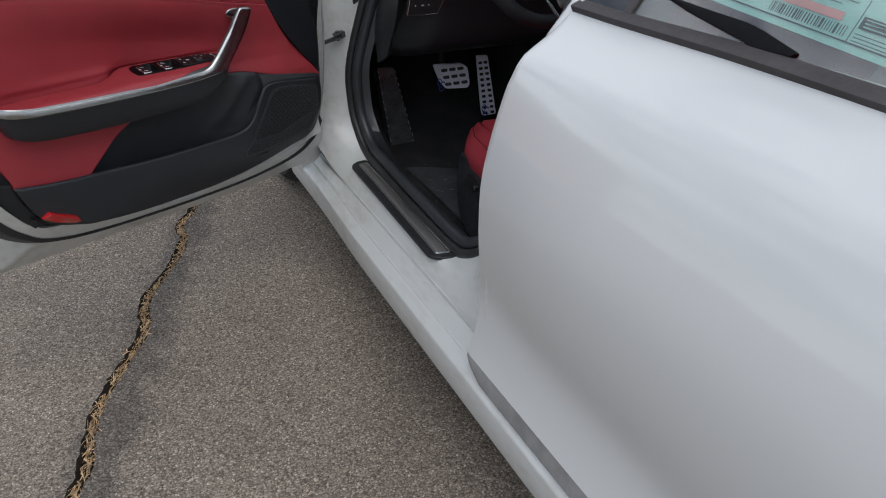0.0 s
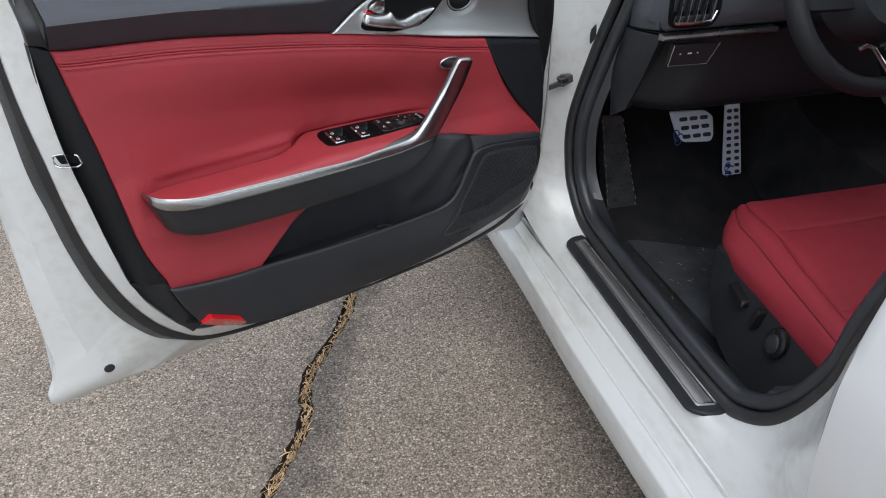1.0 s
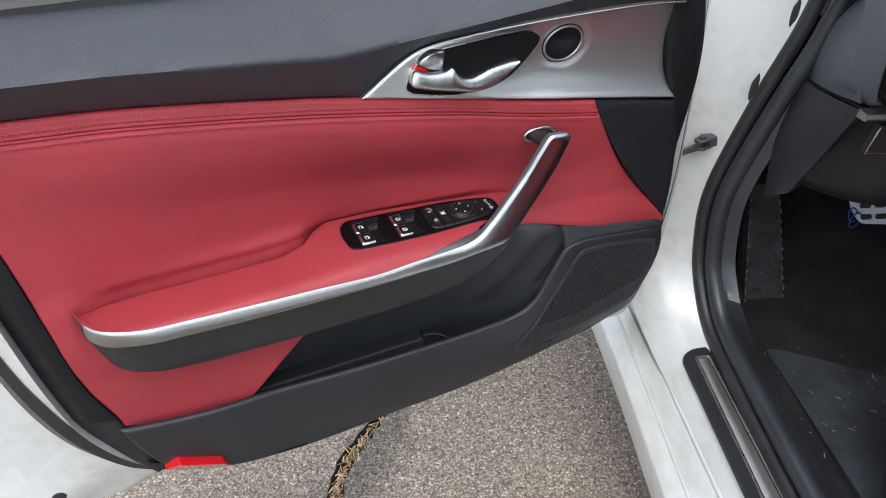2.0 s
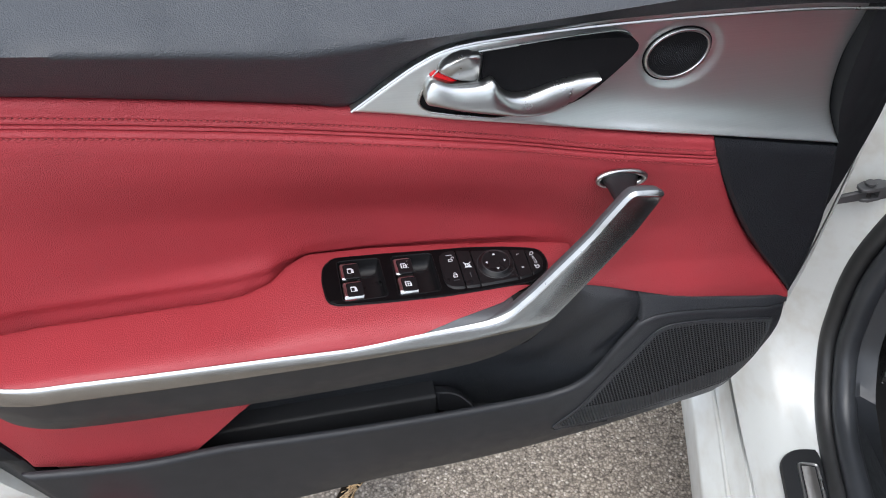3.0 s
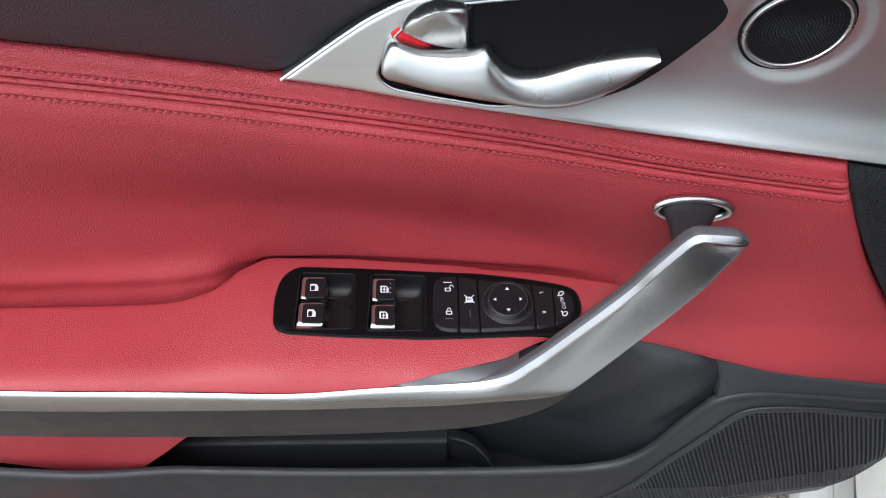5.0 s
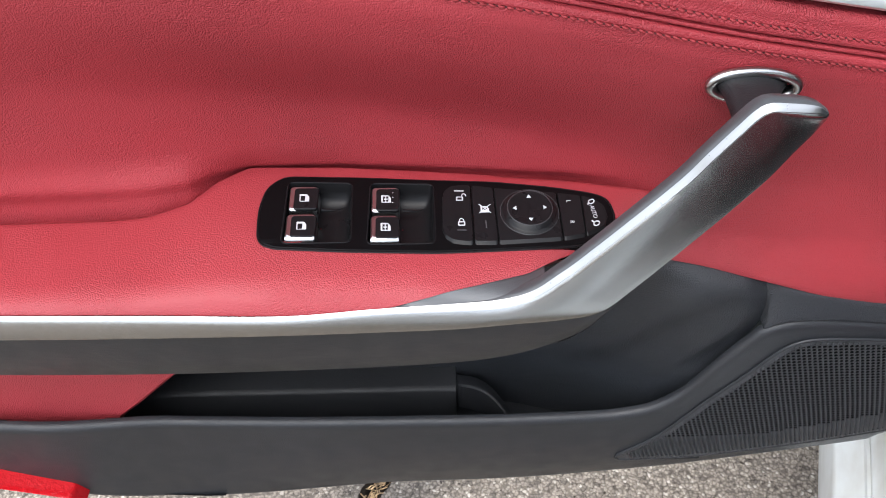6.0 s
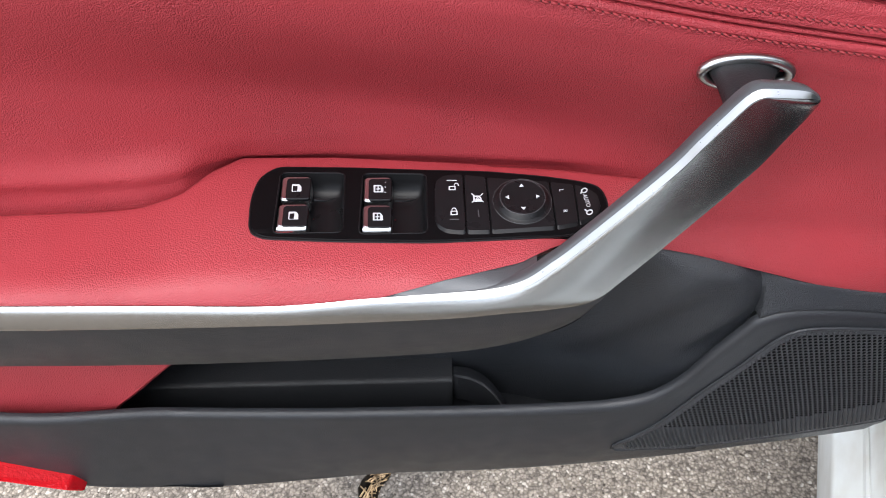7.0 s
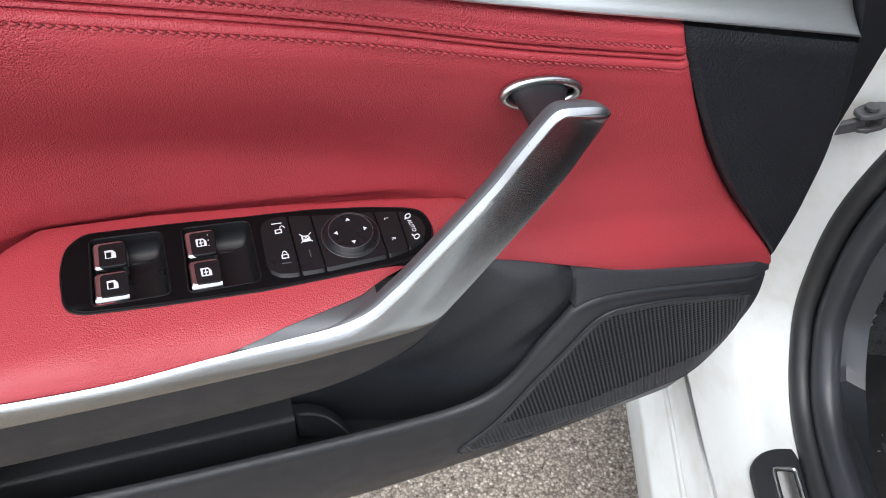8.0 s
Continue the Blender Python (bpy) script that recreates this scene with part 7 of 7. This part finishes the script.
        if pair:
            for s in (0.0010, -0.0009):
                slab("icon_dark", [(cu + s + 0.0007, cb - 0.0019), (cu + s - 0.0006, cb - 0.0019), (cu + s - 0.0006, cb + 0.0021), (cu + s + 0.0007, cb + 0.0021)], 0.0026, 0.0030, BUTTON, 0.0002, 0.0001, body)
            slab("icon_bar", [(cu + 0.0012, cb - 0.0002), (cu - 0.0011, cb - 0.0002), (cu - 0.0011, cb + 0.0005), (cu + 0.0012, cb + 0.0005)], 0.0028, 0.0032, ICON, 0.0001, 0.0001, body)
        else:
            slab("icon_dark", [(cu + 0.0022, cb - 0.0015), (cu - 0.0006, cb - 0.0015), (cu - 0.0006, cb + 0.0024), (cu + 0.0020, cb + 0.0024)], 0.0026, 0.0030, BUTTON, 0.0003, 0.0001, body)
    for b in (-0.0250, -0.0211, -0.0172):
        slab("tactile_dot", [(0.5206, b), (0.5200, b), (0.5200, b + 0.0006), (0.5206, b + 0.0006)], 0.0024, 0.0029, ICON, 0.0002, 0.0001)
    # step where each rocker's finger scoop begins
    for u, b in ((0.5630, -0.0165), (0.5145, -0.0145)):
        pts = [top(u - s, b - 0.0020 * (s / 0.0120) ** 3, -0.0035 - 0.0015 * (s / 0.012)) for s in np.linspace(0, 0.0125, 8)]
        part("scoop_edge", *tube_data(pts, [0.0009, 0.0009, 0.0009, 0.0008, 0.0007, 0.0006, 0.0005, 0.0003], 6), BUTTON, door)
    # cluster of keys: flat tops that fold down along the front
    H = 0.0026
    keys = {
        "lock_key": ([(0.4742, -0.0294), (0.4800, -0.0297), (0.4860, -0.0286), (0.4897, -0.0250), (0.4909, -0.0190), (0.4911, 0.0030), (0.4895, 0.0085), (0.4850, 0.0122), (0.4790, 0.0134), (0.4737, 0.0136)], "lock"),
        "child_key": ([(0.4606, -0.0270), (0.4730, -0.0291), (0.4727, 0.0136), (0.4596, 0.0138)], "child"),
        "mirror_field": ([(0.4230, -0.0219), (0.4596, -0.0266), (0.4588, 0.0138), (0.4224, 0.0120)], "mirror"),
        "side_key": ([(0.4088, -0.0194), (0.4220, -0.0217), (0.4215, 0.0120), (0.4092, 0.0095)], "side"),
        "fold_key": ([(0.4078, -0.0192), (0.4000, -0.0158), (0.3955, -0.0110), (0.3945, -0.0030), (0.3975, 0.0040), (0.4083, 0.0092)], "fold"),
    }
    place = raised(H)
    made = {}
    for name, (pts, _) in keys.items():
        o = rounded(pts, 0.0015, 4)
        c = o.mean(axis=0)
        rise = []
        for a, b in o:
            fr = float(smooth_step(0.002, 0.008, b - c[1]))
            rise.append((a, b, fr))
        foot = [place(a, b + 0.0030 * fr, 0.0002) for a, b, fr in rise]
        shoulder = [place(a, b + 0.0006 * fr, H - 0.0004 - 0.0003 * fr) for a, b, fr in rise]
        crest = [place(c[0] + (a - c[0]) * 0.985, c[1] + (b - c[1]) * 0.99, H) for a, b, fr in rise]
        n = len(o)
        v = foot + shoulder + crest
        f = [(r + k, r + (k + 1) % n, r + n + (k + 1) % n, r + n + k) for r in (0, n) for k in range(n)] + [tuple(range(2 * n, 3 * n))]
        made[name] = part(name, v, f, BUTTON, door, sharp=28)
    # mirror dial: a low cone with a dished top
    dial = []
    for r, h in ((0.0174, 0.0025), (0.0166, 0.0031), (0.0157, 0.0032), (0.0150, 0.0038), (0.0134, 0.0058), (0.0126, 0.0062), (0.0114, 0.0060), (0.006, 0.0057), (0.0005, 0.0056)):
        dial.append([on(0.4403 + r * math.cos(a), -0.0041 + r * math.sin(a), h) for a in np.linspace(0, 2 * math.pi, 49)[:-1]])
    knob = part("mirror_knob", *loft_data(dial, True, False), BUTTON, door, "round mirror adjuster", sharp=60)
    # thin glossier rings whose lighter grey paints the dial's edge highlights
    for r, h, thick in ((0.0130, 0.0060, 0.00030), (0.0170, 0.0029, 0.00022)):
        loop = [on(0.4403 + r * math.cos(a), -0.0041 + r * math.sin(a), h) for a in np.linspace(0, 2 * math.pi, 49)[:-1]]
        part("knob_highlight", *tube_data(loop, thick, 6, True), KNOB_HIGHLIGHT, knob, "polished edge of mirror adjuster")
    for a in (0, 90, 180, 270):
        d = np.array((math.cos(radians(a)), math.sin(radians(a))))
        q = np.array((-d[1], d[0]))
        tip = np.array((0.4403, -0.0041)) + d * 0.0098
        part("arrow", *prism_data([tip, tip - d * 0.0020 + q * 0.0013, tip - d * 0.0020 - q * 0.0013], 0.0055, 0.0063, on, 0.0001), ICON, knob)
    # padlocks and their lamp bars
    lock = made["lock_key"]
    for cu, b, open_ in ((0.4802, -0.0193, True), (0.4796, -0.0002, False)):
        at = lambda p, q: (cu + p, b + q)
        slab("lock_icon", [at(0.0024, -0.0010), at(-0.0018, -0.0010), at(-0.0018, 0.0020), at(0.0024, 0.0020)], 0.0022, H + 0.0003, ICON, 0.0004, 0.0001, lock)
        slab("lock_icon", [at(0.0016, -0.0003), at(-0.0010, -0.0003), at(-0.0010, 0.0013), at(0.0016, 0.0013)], 0.0022, H + 0.0005, BUTTON, 0.0002, 0.0001, lock)
        shackle = raised(H)
        s = -0.0022 if open_ else 0.0003
        loop = [shackle(cu + s + 0.0013 * math.cos(a), b - 0.0009 - 0.0019 * math.sin(a), H + 0.0002) for a in np.linspace(0.0, math.pi, 9)]
        part("lock_icon", *tube_data(loop, 0.0003, 5), ICON, lock)
    slab("lamp_bar", [(0.4836, -0.0252), (0.4776, -0.0250), (0.4776, -0.0244), (0.4836, -0.0246)], 0.0022, H + 0.0002, ICON, 0.0001, 0.0001, lock)
    slab("lamp_bar", [(0.4826, 0.0048), (0.4772, 0.0050), (0.4772, 0.0056), (0.4826, 0.0054)], 0.0022, H + 0.0002, SATIN_DARK, 0.0001, 0.0001, lock)
    child = made["child_key"]
    slab("lamp_bar", [(0.4661, -0.0016), (0.4655, -0.0016), (0.4653, 0.0040), (0.4659, 0.0040)], 0.0022, H + 0.0002, SATIN_DARK, 0.0001, 0.0001, child)
    # crossed-out window
    slab("child_icon", [(0.4684, -0.0124), (0.4648, -0.0124), (0.4634, -0.0106), (0.4634, -0.0078), (0.4684, -0.0078)], 0.0022, H + 0.0003, ICON, 0.0004, 0.0001, child)
    slab("child_icon", [(0.4674, -0.0114), (0.4652, -0.0114), (0.4644, -0.0104), (0.4644, -0.0098), (0.4674, -0.0098)], 0.0022, H + 0.0005, BUTTON, 0.0002, 0.0001, child)
    cross = raised(H)
    for s in (1, -1):
        part("child_icon", *tube_data([cross(0.4659 - s * 0.0034, -0.0134, H + 0.0004), cross(0.4659 + s * 0.0034, -0.0068, H + 0.0004)], 0.0003, 5), ICON, child)
    # lettering
    for text, u, b, size, turn, owner in (("L", 0.4162, -0.0147, 0.0036, 90, "side_key"), ("R", 0.4158, 0.0012, 0.0036, 90, "side_key"), ("AUTO", 0.4024, -0.0062, 0.0035, 97, "fold_key")):
        c = bpy.data.curves.new("lettering", "FONT")
        c.body, c.size, c.align_x, c.align_y, c.extrude = text, size, "CENTER", "CENTER", 0.0001
        tmp = bpy.data.objects.new("lettering", c)
        scene.collection.objects.link(tmp)
        bpy.context.view_layer.update()
        me = bpy.data.meshes.new_from_object(tmp)
        bpy.data.objects.remove(tmp)
        me.transform(Matrix.Translation(raised(H)(u, b, H + 0.0002)) @ pose(0, 0, 0, -8, 0, 0) @ pose(0, 0, 0, 0, 0, turn))
        me.materials.clear()
        me.materials.append(ICON)
        ob = new("lettering", me)
        ob.parent = made[owner]
    # mirror outlines either side of the word
    for u, b, s in ((0.4027, -0.0140, 1), (0.4018, 0.0026, -1)):
        loop = [raised(H)(u + 0.0016 * math.cos(a) + 0.0006 * math.sin(a), b + 0.0017 * math.sin(a), H + 0.0002) for a in np.linspace(0, 2 * math.pi, 17)[:-1]]
        part("mirror_icon", *tube_data(loop, 0.0004, 5, True), ICON, made["fold_key"])
        part("mirror_icon", *tube_data([raised(H)(u + 0.0014, b + 0.0008 * s, H + 0.0002), raised(H)(u + 0.0024, b + 0.0022 * s, H + 0.0002)], 0.0005, 5), ICON, made["fold_key"])
    return plate


build_door()
